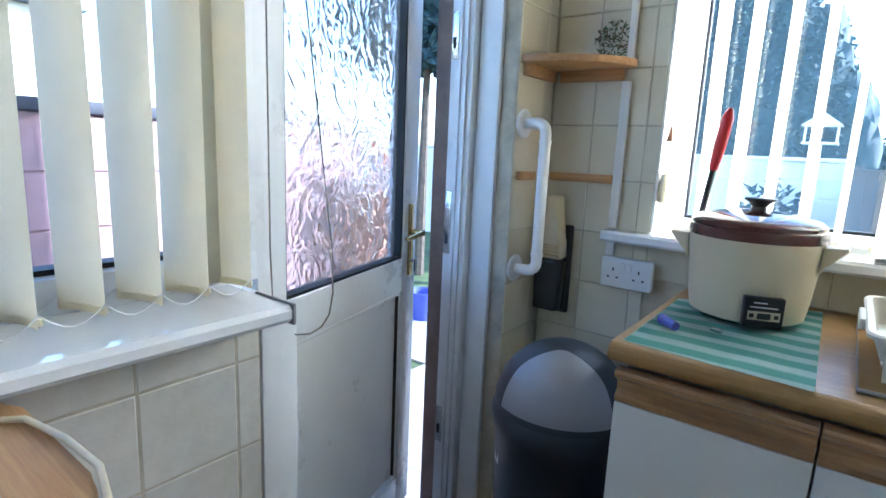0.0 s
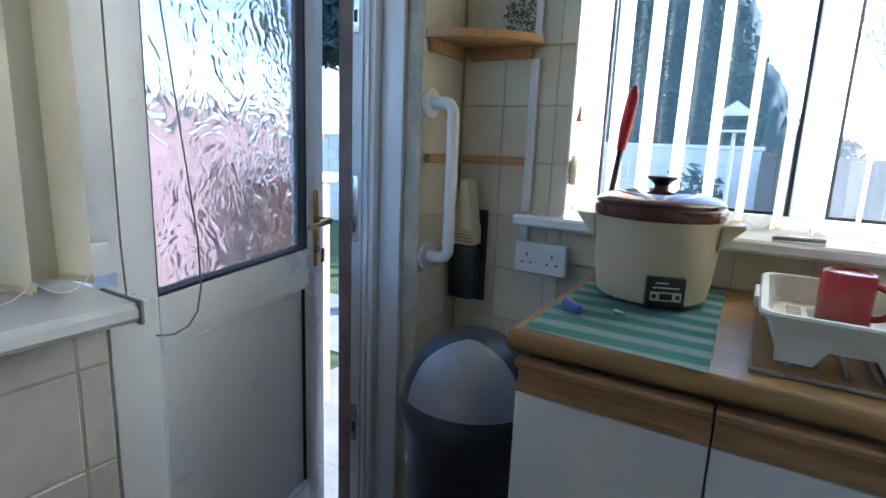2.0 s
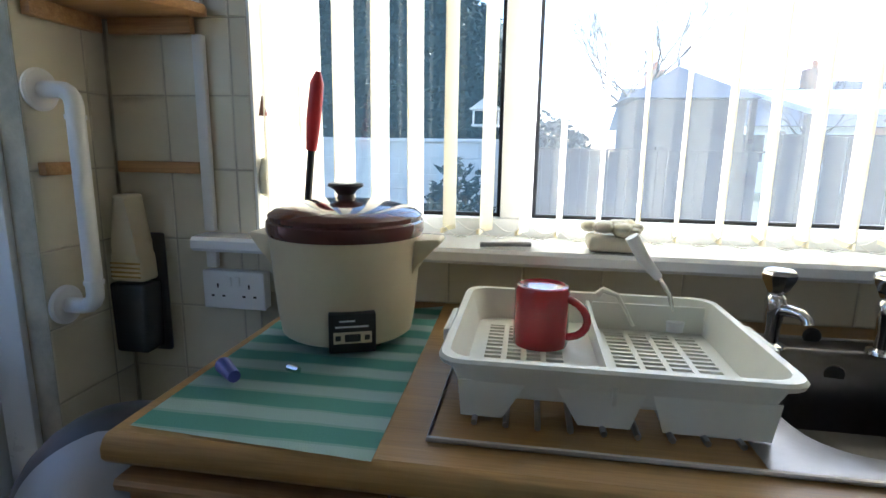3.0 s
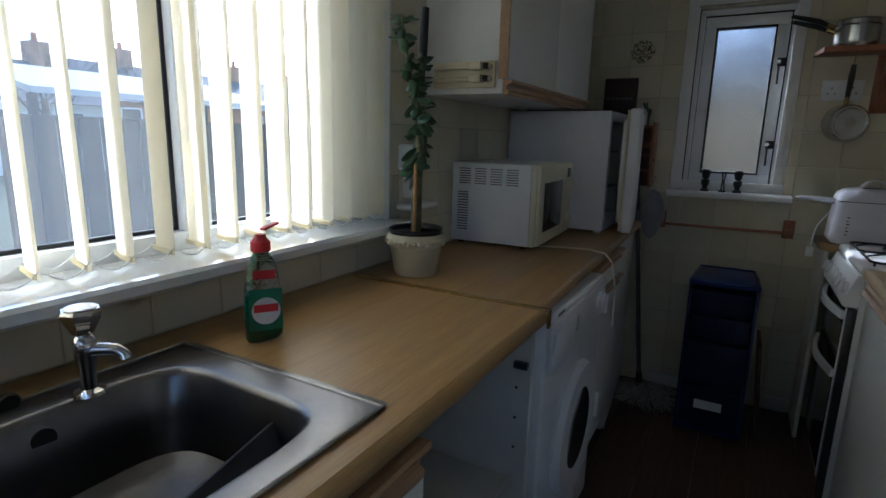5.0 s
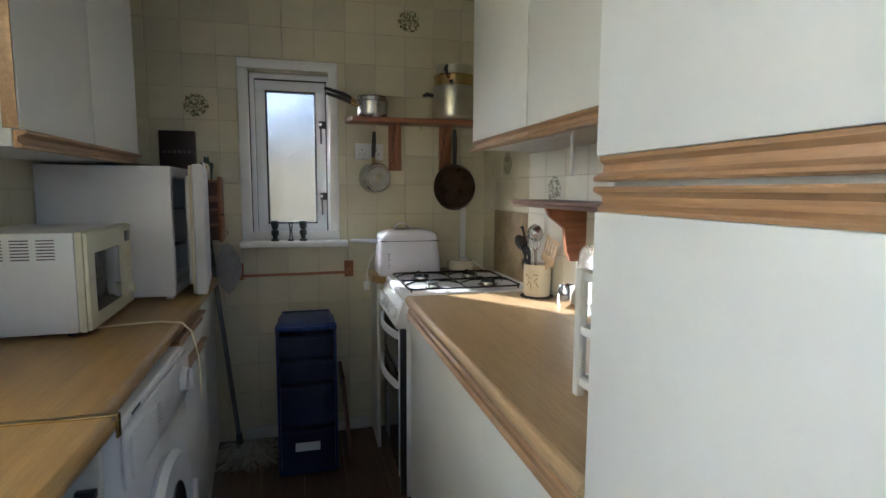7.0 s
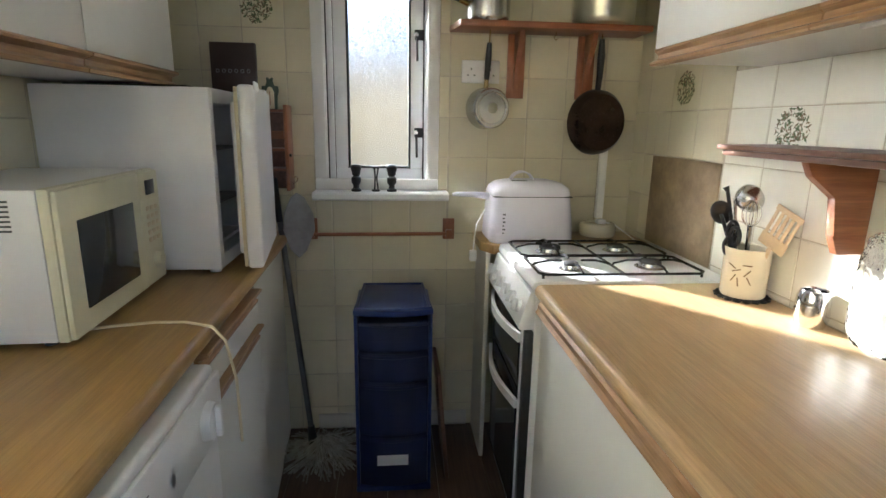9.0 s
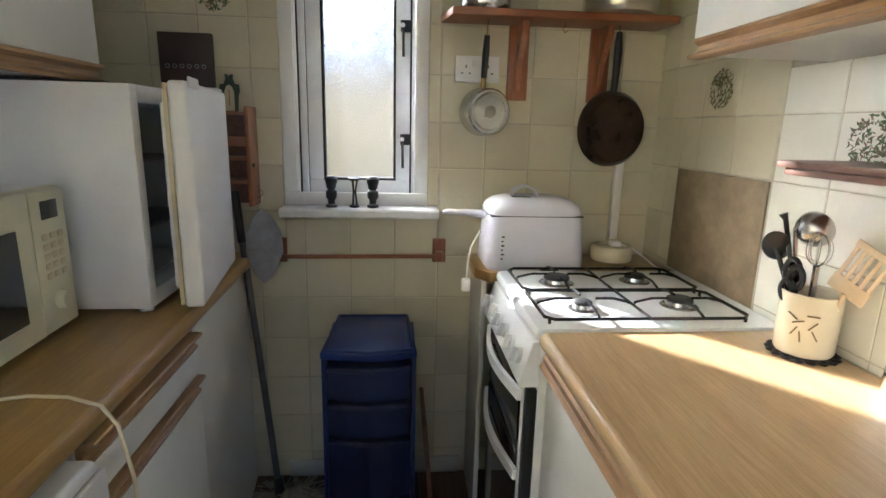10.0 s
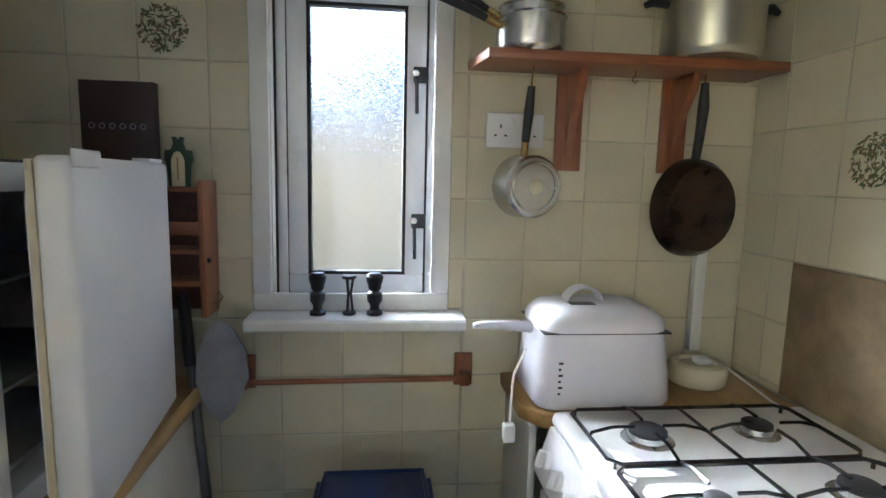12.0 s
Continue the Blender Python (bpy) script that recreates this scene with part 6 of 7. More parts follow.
for z0, z1 in ((0.545, 0.752), (0.10, 0.535)):
    dz = part("oven_door", box(GX0 + 0.028, GX1 - 0.004, GY1 - 0.0135, GY1 + 0.010, z0, z1, 0.004), M_ENAM, ckr, "black glass oven door")
    part("door_window", box(GX0 + 0.075, GX1 - 0.05, GY1 + 0.010, GY1 + 0.012, z0 + 0.03, z1 - 0.07), M_DARK, dz)
    n = 12
    pts = [(GX0 + 0.040 + (GX1 - GX0 - 0.06) * i / n, GY1 + 0.012 + 0.030 * math.sin(math.pi * i / n), z1 - 0.030) for i in range(n + 1)]
    bmh = bmesh.new()
    lo, hi = [], []
    for (x, y, z) in pts:
        lo.append([bmh.verts.new((x, y, z - 0.014)), bmh.verts.new((x, y + 0.012, z - 0.014)), bmh.verts.new((x, y + 0.012, z + 0.014)), bmh.verts.new((x, y, z + 0.014))])
    for a, b in zip(lo, lo[1:]):
        for i in range(4):
            bmh.faces.new([a[i], b[i], b[(i + 1) % 4], a[(i + 1) % 4]])
    bmh.faces.new(lo[0])
    bmh.faces.new(lo[-1][::-1])
    part("door_handle", bmh, M_WPL, dz, "bowed white handle")
part("door_trim", box(GX0 + 0.028, GX0 + 0.046, GY1 + 0.0101, GY1 + 0.014, 0.10, 0.752, 0.001), M_WPL, ckr)
for (x, y, r) in ((3.835, -1.50, 0.040), (3.85, -1.745, 0.033), (3.605, -1.50, 0.026), (3.625, -1.765, 0.036)):
    b_ = part("burner", lathe([(r + 0.012, 0.0), (r + 0.008, 0.003), (r, 0.004), (r - 0.002, 0.014), (0.0, 0.014)], 32, (x, y, 0.9062)), M_STEEL, ckr, "ribbed aluminium burner ring")
    part("burner_cap", lathe([(0.0, 0.0), (r - 0.003, 0.0), (r - 0.003, 0.006), (r - 0.008, 0.009), (0.0, 0.010)], 32, (x, y, 0.9203)), M_IRON, b_, "matt black burner cap")
for (x0, x1) in ((3.492, 3.712), (3.720, 3.944)):
    y0, y1 = -1.875, -1.375
    zt = 0.934
    gt = part("pan_support", tube([(x0 + 0.02, y0, zt - 0.014), (x1 - 0.02, y0, zt - 0.014), (x1, y0 + 0.02, zt - 0.014), (x1, y1 - 0.02, zt - 0.014), (x1 - 0.02, y1, zt - 0.014), (x0 + 0.02, y1, zt - 0.014), (x0, y1 - 0.02, zt - 0.014), (x0, y0 + 0.02, zt - 0.014)], 0.0042, 8, closed=True), M_ENAM, ckr, "black enamelled wire pan support")
    xm = (x0 + x1) / 2
    for yc in (-1.50, -1.752):
        for dx, dy in ((1, 0), (-1, 0), (0, 1), (0, -1)):
            e = Vector((xm + dx * (x1 - x0) / 2, yc + dy * 0.118, zt - 0.014))
            i_ = Vector((xm + dx * 0.030, yc + dy * 0.030, zt))
            mid = Vector((xm + dx * 0.075, yc + dy * 0.075, zt))
            part("prong", tube([e, e + Vector((0, 0, 0.004)), mid, i_], 0.0036, 6), M_ENAM, gt)
    part("cross_bar", tube([(x0, -1.625, zt - 0.014), (x1, -1.625, zt - 0.014)], 0.0038, 8), M_ENAM, gt)
    for x in (x0 + 0.01, x1 - 0.01):
        for y in (y0 + 0.01, y1 - 0.01):
            part("rubber_foot", tube([(x, y, 0.9063), (x, y, zt - 0.014)], 0.004, 6), M_ENAM, gt)

# corner worktop with fryer
wc = tagged(new("worktop"), "short oak-effect corner worktop with a rough cut edge", "worktop")
wc.location = (4.1, -1.6, 0.86)
part("slab", prism([(3.968, YS + 0.008), (XE - 0.008, YS + 0.008), (XE - 0.008, -1.285), (4.03, -1.285), (3.968, -1.325)], 0.864, 0.899, "z", 0.004), M_WT, wc)
solid("side_board", box(3.985, XE - 0.008, -1.318, -1.302, 0.0, 0.863, 0.001), M_LAM_D, "cream side panel under the corner worktop", "panel")
DX0, DX1, DY0, DY1 = 3.975, 4.195, -1.640, -1.310
FM = Matrix.Identity(4)
fy = thing("deep_fat_fryer", (4.08, -1.47, 0.9), "lilac-white deep fat fryer with a folding handle on the corner worktop", "deep fryer")
bm = bmesh.new()


def rr2(x0, x1, y0, y1, z, r, n=6):
    out = []
    for (a0, b0, s_) in ((x1 - r, y1 - r, 0), (x0 + r, y1 - r, 90), (x0 + r, y0 + r, 180), (x1 - r, y0 + r, 270)):
        for k in range(n):
            a = radians(s_ + 90 * k / (n - 1))
            out.append(bm.verts.new((a0 + r * math.cos(a), b0 + r * math.sin(a), z)))
    return out


loft([rr2(DX0 + .01, DX1 - .01, DY0 + .01, DY1 - .01, 0.9005, 0.04), rr2(DX0, DX1, DY0, DY1, 0.915, 0.05), rr2(DX0 + 0.002, DX1, DY0 + 0.004, DY1 - 0.004, 0.98, 0.05), rr2(DX0 + 0.008, DX1, DY0 + 0.014, DY1 - 0.012, 1.075, 0.055)], True, True)
part("body", bm, M_FRYER, fy)
bm = bmesh.new()
loft([rr2(DX0 + 0.008, DX1, DY0 + 0.014, DY1 - 0.012, 1.078, 0.055), rr2(DX0 + 0.008, DX1, DY0 + 0.014, DY1 - 0.012, 1.090, 0.055), rr2(DX0 + 0.014, DX1 - .005, DY0 + 0.021, DY1 - 0.019, 1.107, 0.054), rr2(DX0 + 0.032, DX1 - .015, DY0 + 0.042, DY1 - 0.040, 1.122, 0.045), rr2(DX0 + 0.06, DX1 - .04, DY0 + 0.08, DY1 - 0.08, 1.131, 0.03)], True, True)
fl = part("lid", bm, M_FRYER, fy)
part("seam", box(DX0 + 0.012, DX1 - 0.004, DY0 + 0.018, DY1 - 0.016, 1.0745, 1.0785, 0.0), M_BLACK, fy, "dark lid seam")
part("vent", box(DX0 + 0.06, DX0 + 0.09, -1.46, -1.40, 1.1312, 1.133, 0.001), M_BLACK, fl)
part("lid_grip", join(*[tube([(DX0 + 0.105 + 0.012 * k, -1.450 + 0.045 * math.cos(a), 1.120 + 0.042 * math.sin(a)) for a in [math.pi * q / 10 for q in range(11)]], 0.0035, 8) for k in range(4)]), M_FRYER, fl, "ribbed lilac-white lifting grip")
part("handle", tube([(4.07, -1.318, 1.070), (4.065, -1.26, 1.076), (4.06, -1.195, 1.078), (4.06, -1.178, 1.076)], [0.014, 0.011, 0.009, 0.006], 12), M_FRYER, fy)
for i in range(6):
    part("print_mark", box(DX0 - 0.0005 + 0.0012, DX0 + 0.0025, -1.365 - (0.004 if i % 2 else 0), -1.359, 0.940 + i * 0.014, 0.945 + i * 0.014), M_BLACK, fy, "tiny printed mark")
part("base_slot", box(DX0 + 0.004, DX0 + 0.02, -1.55, -1.49, 0.9006, 0.912, 0.003), M_BLACK, fy)
solid("fryer_plug", box(3.955, 3.980, -1.262, -1.236, 0.84, 0.88, 0.004, 2), M_WPL, "white plug hanging on its flex below the corner worktop", "plug")
solid("fryer_flex", tube([(4.06, -1.305, 1.02), (4.02, -1.268, 0.97), (3.98, -1.255, 0.93), (3.968, -1.250, 0.882)], 0.003, 6), M_WPL, "thin white flex from the fryer", "cable")
rd = thing("round_warmer", (4.14, -1.80, 0.9), "small round cream electric ring with a white flex", "appliance")
part("body", lathe([(0.0, 0.004), (0.066, 0.004), (0.072, 0.012), (0.073, 0.045), (0.066, 0.055), (0.05, 0.058), (0.045, 0.050), (0.0, 0.050)], 32, (4.135, -1.785, 0.8995)), M_CREAMIC, rd)
part("cap", box(4.12, 4.155, -1.815, -1.780, 0.9505, 0.968, 0.004), M_WPL, rd)
solid("warmer_flex", tube([(4.13, -1.812, 0.958), (4.10, -1.845, 0.95), (4.04, -1.872, 0.925), (3.985, -1.884, 0.9095), (3.96, -1.886, 0.909)], 0.003, 6), M_WPL, "thin white flex trailing to the wall", "cable")
solid("corner_trunking", box(XE - 0.030, XE - 0.0072, -1.835, -1.805, 0.96, 1.40, 0.002), M_GLOSS, "cream cable trunking in the corner of the tiled wall", "trunking")
solid("bare_board", box(3.607, 4.043, YS + 0.001, YS + 0.0075, 0.905, 1.232, 0.001), M_PLY, "bare stained board where splashback tiles are missing", "board")

# ---- east wall ----
we = setting("window_east", join(frame_rect("x", XE + 0.045, XE + 0.105, EWIN[0] + 0.004, EWIN[1] - 0.004, 1.071, EWIN[3] - 0.004, 0.026, 0.003)), M_UPVC)
part("architrave", frame_rect("x", XE - 0.016, XE - 0.0005, -1.136, -0.645, 1.070, 1.985, 0.046, 0.005), M_GLOSS, we)
for a, b in ((EWIN[0], EWIN[0] + 0.003), (EWIN[1] - 0.003, EWIN[1])):
    part("reveal", box(XE - 0.0004, XE + 0.045, a, b, 1.071, EWIN[3]), M_GLOSS, we)
part("window_sill", prism([(XE - 0.105, 1.040), (XE - 0.112, 1.046), (XE - 0.112, 1.064), (XE - 0.105, 1.070), (XE + 0.045, 1.070), (XE + 0.045, 1.052), (XE - 0.002, 1.052), (XE - 0.002, 1.040)], -1.172, -0.643, "y", 0.001), M_GLOSS, we, "white painted window board")
sash = part("sash", frame_rect("x", XE + 0.050, XE + 0.085, -1.074, -0.722, 1.104, 1.892, 0.050, 0.004), M_UPVC, we)
part("gasket", frame_rect("x", XE + 0.0535, XE + 0.088, -1.083, -0.7195, 1.096, 1.901, 0.010, 0), M_RUB, we)
# added dark strip: the left reveal's shadow line and mould, no real seal
part("reveal_dark_strip", box(XE + 0.034, XE + 0.0445, -0.6975, -0.6932, 1.0705, EWIN[3] - 0.001), M_RUB, we, "dark strip drawing the shadow line and mouldy edge of the reveal")
part("inner_gasket", frame_rect("x", XE + 0.052, XE + 0.080, -1.0265, -0.7695, 1.1515, 1.8445, 0.010, 0), M_RUB, we)
part("jamb", box(XE + 0.047, XE + 0.100, -1.0935, -1.0795, 1.095, 1.895, 0.002), M_UPVC, we)
g = part("pane", box(XE + 0.062, XE + 0.068, -1.023, -0.773, 1.155, 1.841), M_FROST, we, "patterned obscure glass")
g.visible_shadow = False
for z in (1.30, 1.675):
    hd = part("latch", box(XE + 0.036, XE + 0.052, -1.078, -1.040, z - 0.020, z + 0.018, 0.003), M_BLACK, we, "black window fastener")
    part("latch_knob", disc((XE + 0.030, -1.046, z), 0.009, 0.010, "x", 16, 0.002), M_STEEL, hd)
    part("latch_lever", tube([(XE + 0.030, -1.048, z - 0.012), (XE + 0.028, -1.050, z - 0.10)], 0.005, 8), M_BLACK, hd)

for i, y in enumerate((-0.808, -0.885, -0.948)):
    o = thing("figurine" if i != 1 else "candlestick", (XE - 0.05, y, 1.071), "small dark cast soldier figure on the window board" if i != 1 else "small dark triple-stemmed candlestick on the window board", "ornament")
    X = XE - 0.050
    if i != 1:
        part("figure", lathe([(0.0, 0.0), (0.020, 0.0), (0.020, 0.008), (0.012, 0.013), (0.012, 0.024), (0.019, 0.036), (0.019, 0.054), (0.011, 0.060), (0.016, 0.066), (0.017, 0.076), (0.020, 0.084), (0.022, 0.096), (0.015, 0.105), (0.0, 0.107)], 20, (X, y, 1.0702)), M_BLACK, o)
    else:
        part("stem", join(*[tube([(X + 0.008 * math.cos(a), y + 0.009 * math.sin(a), 1.077), (X + 0.004 * math.cos(a), y + 0.004 * math.sin(a), 1.124), (X + 0.008 * math.cos(a), y + 0.010 * math.sin(a), 1.162)], 0.0035, 6) for a in (0.5, 2.6, 4.7)]), M_BLACK, o)
        part("foot", disc((X, y, 1.0702), 0.017, 0.008, "z", 20, 0.002), M_BLACK, o)
        part("cup", disc((X, y, 1.161), 0.018, 0.008, "z", 20, 0.002), M_BLACK, o)

tr = thing("towel_rail", (XE, -0.89, 0.9), "stained pine towel rail on two wooden end blocks", "towel rail")
for y in (-0.622, -1.182):
    part("end_block", box(XE - 0.020, XE - 0.0065, y - 0.024, y + 0.024, 0.868, 0.955, 0.003), M_REDZ, tr)
    part("boss", box(XE - 0.055, XE - 0.0202, y - 0.013, y + 0.013, 0.878, 0.912, 0.004), M_REDZ, tr)
part("rod", tube([(XE - 0.043, -0.636, 0.893), (XE - 0.043, -1.168, 0.896)], 0.0075, 12), M_RED, tr)
socket("socket_outlet", (XE, -1.222, 1.494), "e", 0.150, 0.086, "white double wall socket behind a hanging pan", 0.008)
ps = thing("wall_shelf", (XE, -1.54, 1.68), "stained pine shelf on two shaped wooden brackets", "shelf")
part("board", prism([(XE - 0.007, -1.172), (XE - 0.165, -1.196), (XE - 0.165, -1.912), (XE - 0.007, -1.912)], 1.680, 1.702, "z", 0.002), M_RED, ps)
for y in (-1.435, -1.715):
    part("bracket_back", box(XE - 0.022, XE - 0.0065, y - 0.034, y + 0.034, 1.440, 1.6795, 0.002), M_REDZ, ps)
    part("bracket_web", prism([(XE - 0.0222, 1.47), (XE - 0.035, 1.50), (XE - 0.050, 1.57), (XE - 0.105, 1.64), (XE - 0.115, 1.6795), (XE - 0.0222, 1.6795)], y - 0.010, y + 0.010, "y", 0.002), M_REDZ, ps)
for y in (-1.565,):
    part("cup_hook", tube([(XE - 0.10, y, 1.680), (XE - 0.10, y, 1.668), (XE - 0.10, y + 0.008, 1.658), (XE - 0.10, y, 1.650), (XE - 0.10, y - 0.008, 1.656)], 0.0015, 6), M_BRASS, ps)


def pan(name, at, r, h, label, m=None, mt=None, handle=None, two=False, lid=False):
    o = thing(name, at, label, "cooking pan")
    mt = mt or M_STEEL
    part("vessel", lathe([(0.0, 0.0), (r * 0.90, 0.0), (r * 0.98, 0.008), (r, 0.02), (r, h - 0.004), (r + 0.004, h), (r + 0.001, h + 0.002), (r - 0.004, h - 0.002), (r - 0.004, 0.01), (0.0, 0.006)], 40, at), mt, o)
    if handle:
        a, L, rise = handle
        d_ = Vector((math.cos(radians(a)), math.sin(radians(a)), 0))
        p = Vector(at) + Vector((0, 0, h * 0.72))
        part("ferrule", tube([p + d_ * (r + 0.001), p + d_ * (r + 0.035) + Vector((0, 0, rise * 0.25))], 0.009, 10), M_BRASS, o)
        part("handle", tube([p + d_ * (r + 0.035) + Vector((0, 0, rise * 0.25)), p + d_ * (r + 0.07) + Vector((0, 0, rise * 0.55)), p + d_ * (r + L) + Vector((0, 0, rise))], [0.009, 0.011, 0.008], 10), M_BLACK, o)
    if two:
        for s_ in (-1, 1):
            part("side_handle", tube([(at[0], at[1] + s_ * (r - 0.001), at[2] + h * 0.75), (at[0], at[1] + s_ * (r + 0.035), at[2] + h * 0.78), (at[0], at[1] + s_ * (r + 0.055), at[2] + h * 0.72)], [0.010, 0.012, 0.007], 10), M_BLACK, o)
    return o


pan("saucepan", (4.145, -1.305, 1.7025), 0.080, 0.082, "steel saucepan with a black handle on the pine shelf", handle=(105, 0.16, 0.045))
o = pan("saucepan", (4.145, -1.305, 1.7095), 0.0735, 0.098, "smaller steel saucepan nested inside another on the shelf", handle=(100, 0.17, 0.055))
pan("stockpot", (4.120, -1.735, 1.7025), 0.112, 0.165, "large dull aluminium stockpot with black side handles", mt=M_ALU, two=True)
pan("steamer_pan", (4.120, -1.735, 1.712), 0.1055, 0.215, "brassy pan nested in the stockpot with a black handle", mt=M_BRASS, handle=(160, 0.05, 0.01))
pan("lid_pan", (4.120, -1.735, 1.722), 0.099, 0.255, "thin aluminium pan at the top of the nested stack", mt=M_ALU, handle=(150, 0.04, 0.05))

# hanging pans
hp = thing("hanging_saucepan", (XE - 0.06, -1.318, 1.40), "small steel saucepan hung by its black handle under the shelf", "cooking pan")
PMx = Matrix.Translation((XE - 0.020, -1.315, 1.398)) @ Matrix.Rotation(radians(15), 4, "Z") @ Matrix.Rotation(radians(-90), 4, "Y")
part("vessel", lathe([(0.080, 0.0), (0.078, 0.035), (0.076, 0.068), (0.070, 0.074), (0.0, 0.076), (0.0, 0.070), (0.070, 0.066), (0.074, 0.03), (0.076, 0.0)], 40, m=PMx), M_STEEL, hp)
part("base_ring", lathe([(0.056, 0.0765), (0.060, 0.078), (0.062, 0.0765)], 32, m=PMx), M_STEEL, hp)
part("base_mark", lathe([(0.0, 0.0768), (0.018, 0.0775), (0.020, 0.0765)], 20, m=PMx), M_ALU, hp)
part("ferrule", tube([(XE - 0.045, -1.315, 1.472), (XE - 0.052, -1.315, 1.510)], 0.009, 10), M_BRASS, hp)
part("handle", tube([(XE - 0.052, -1.315, 1.508), (XE - 0.075, -1.315, 1.58), (XE - 0.090, -1.315, 1.635)], [0.010, 0.012, 0.009], 10), M_BLACK, hp)
part("hook", tube([(XE - 0.090, -1.315, 1.634), (XE - 0.094, -1.315, 1.655), (XE - 0.100, -1.315, 1.668), (XE - 0.100, -1.315, 1.6795)], 0.0025, 6), M_BRASS, hp)
fp = thing("frying_pan", (XE - 0.06, -1.765, 1.36), "worn brown-black frying pan hung under the shelf", "cooking pan")
PF = Matrix.Translation((XE - 0.050, -1.762, 1.352)) @ Matrix.Rotation(radians(14), 4, "Z") @ Matrix.Rotation(radians(-90), 4, "Y")
part("vessel", lathe([(0.128, -0.004), (0.124, 0.020), (0.108, 0.042), (0.085, 0.045), (0.0, 0.046), (0.0, 0.041), (0.085, 0.040), (0.104, 0.037), (0.119, 0.018), (0.124, -0.004)], 48, m=PF), M_PANB, fp)
for k, r_ in enumerate((0.035, 0.055, 0.075)):
    bmr = bmesh.new()
    n = 14 + k * 8
    for i in range(n):
        a = 2 * math.pi * i / n
        lathe([(0.0, 0.0), (0.003, 0.0), (0.002, 0.001), (0.0, 0.001)], 8, (r_ * math.cos(a), r_ * math.sin(a), 0.0462), bm=bmr)
    bmesh.ops.transform(bmr, matrix=PF, verts=bmr.verts)
    part("base_dimples", bmr, M_PANB, fp, kind="stuff")
part("handle", tube([(XE - 0.060, -1.758, 1.47), (XE - 0.075, -1.755, 1.53), (XE - 0.090, -1.750, 1.60), (XE - 0.092, -1.748, 1.66)], [0.011, 0.012, 0.014, 0.009], 10), M_BLACK, fp)
part("hook", tube([(XE - 0.092, -1.748, 1.658), (XE - 0.092, -1.748, 1.6795)], 0.002, 6), M_BRASS, fp)

# spice rack, board, thermometer, pad
sr = thing("spice_rack", (XE, -0.45, 1.2), "stained pine spice rack with open shelves on the wall", "spice rack")
for y0, y1 in ((-0.562, -0.548), (-0.262, -0.248)):
    part("side", box(XE - 0.105, XE - 0.0065, y0, y1, 1.075, 1.395 if y0 < -0.5 else 1.378, 0.003), M_REDZ, sr)
for z in (1.150, 1.225, 1.368):
    part("shelf", box(XE - 0.100, XE - 0.0065, -0.5475, -0.2625, z, z + 0.010, 0.001), M_RED, sr)
part("front_slat", box(XE - 0.105, XE - 0.098, -0.5475, -0.2625, 1.27, 1.30, 0.001), M_RED, sr)
part("back", box(XE - 0.0105, XE - 0.0066, -0.5475, -0.2625, 1.075, 1.368), M_DARKW, sr)
part("peg", tube([(XE - 0.09, -0.563, 1.21), (XE - 0.09, -0.570, 1.21)], 0.006, 10), M_BLACK, sr)
part("hook", tube([(XE - 0.06, -0.5625, 1.10), (XE - 0.06, -0.578, 1.105), (XE - 0.06, -0.585, 1.118), (XE - 0.06, -0.578, 1.128), (XE - 0.06, -0.570, 1.122)], 0.0018, 6), M_STEEL, sr)
db = solid("cook_book", box(XE - 0.068, XE - 0.045, -0.452, -0.290, 1.3785, 1.612, 0.003, 2), M_DBROWN, "dark brown recipe binder standing on the spice rack", "book")
for i in range(6):
    part("eyelet", tube([(XE - 0.0688, -0.315 - 0.022 * i + 0.006 * math.cos(a), 1.512 + 0.006 * math.sin(a)) for a in [math.pi * 2 * j / 10 for j in range(10)]], 0.0012, 5, closed=True), M_GREY, db)
th = thing("thermometer", (XE - 0.07, -0.50, 1.38), "green and cream ornamental wall thermometer on the rack", "thermometer")
M_GRN = mat("dark_green_metal", (0.035, 0.075, 0.05), 0.4, 0, 0.2, 20)
part("backplate", prism([(-0.475, 1.3785), (-0.522, 1.3785), (-0.524, 1.43), (-0.530, 1.44), (-0.528, 1.462), (-0.514, 1.462), (-0.508, 1.478), (-0.512, 1.492), (-0.503, 1.492), (-0.4985, 1.482), (-0.494, 1.492), (-0.485, 1.492), (-0.489, 1.478), (-0.483, 1.462), (-0.469, 1.462), (-0.467, 1.44), (-0.473, 1.43)], XE - 0.070, XE - 0.062, "x", 0.001), M_GRN, th)
part("scale", prism([(-0.484, 1.380), (-0.513, 1.380), (-0.513, 1.440), (-0.5065, 1.455), (-0.4985, 1.460), (-0.490, 1.455), (-0.484, 1.440)], XE - 0.075, XE - 0.0705, "x", 0.001), M_CREAM, th)
part("tube_line", box(XE - 0.0760, XE - 0.0752, -0.4998, -0.4972, 1.395, 1.445), M_RED, th)
pad = thing("oven_pad", (XE - 0.06, -0.575, 1.05), "grey quilted oven pad hanging by a loop from the rack", "oven pad")
bm = prism([(0.0, 0.0), (0.030, -0.020), (0.062, -0.085), (0.066, -0.150), (0.030, -0.235), (0.0, -0.262), (-0.032, -0.225), (-0.055, -0.150), (-0.050, -0.080), (-0.022, -0.018)], -0.006, 0.006, "y", 0.004, 2)
bm.transform(Matrix.Translation((XE - 0.085, -0.580, 1.068)) @ Matrix.Rotation(radians(-75), 4, "Z"))
part("pad", bm, M_GREY, pad)
part("loop", tube([(XE - 0.085, -0.585, 1.083), (XE - 0.075, -0.583, 1.10), (XE - 0.062, -0.580, 1.105)], 0.002, 6), M_CREAM, pad)

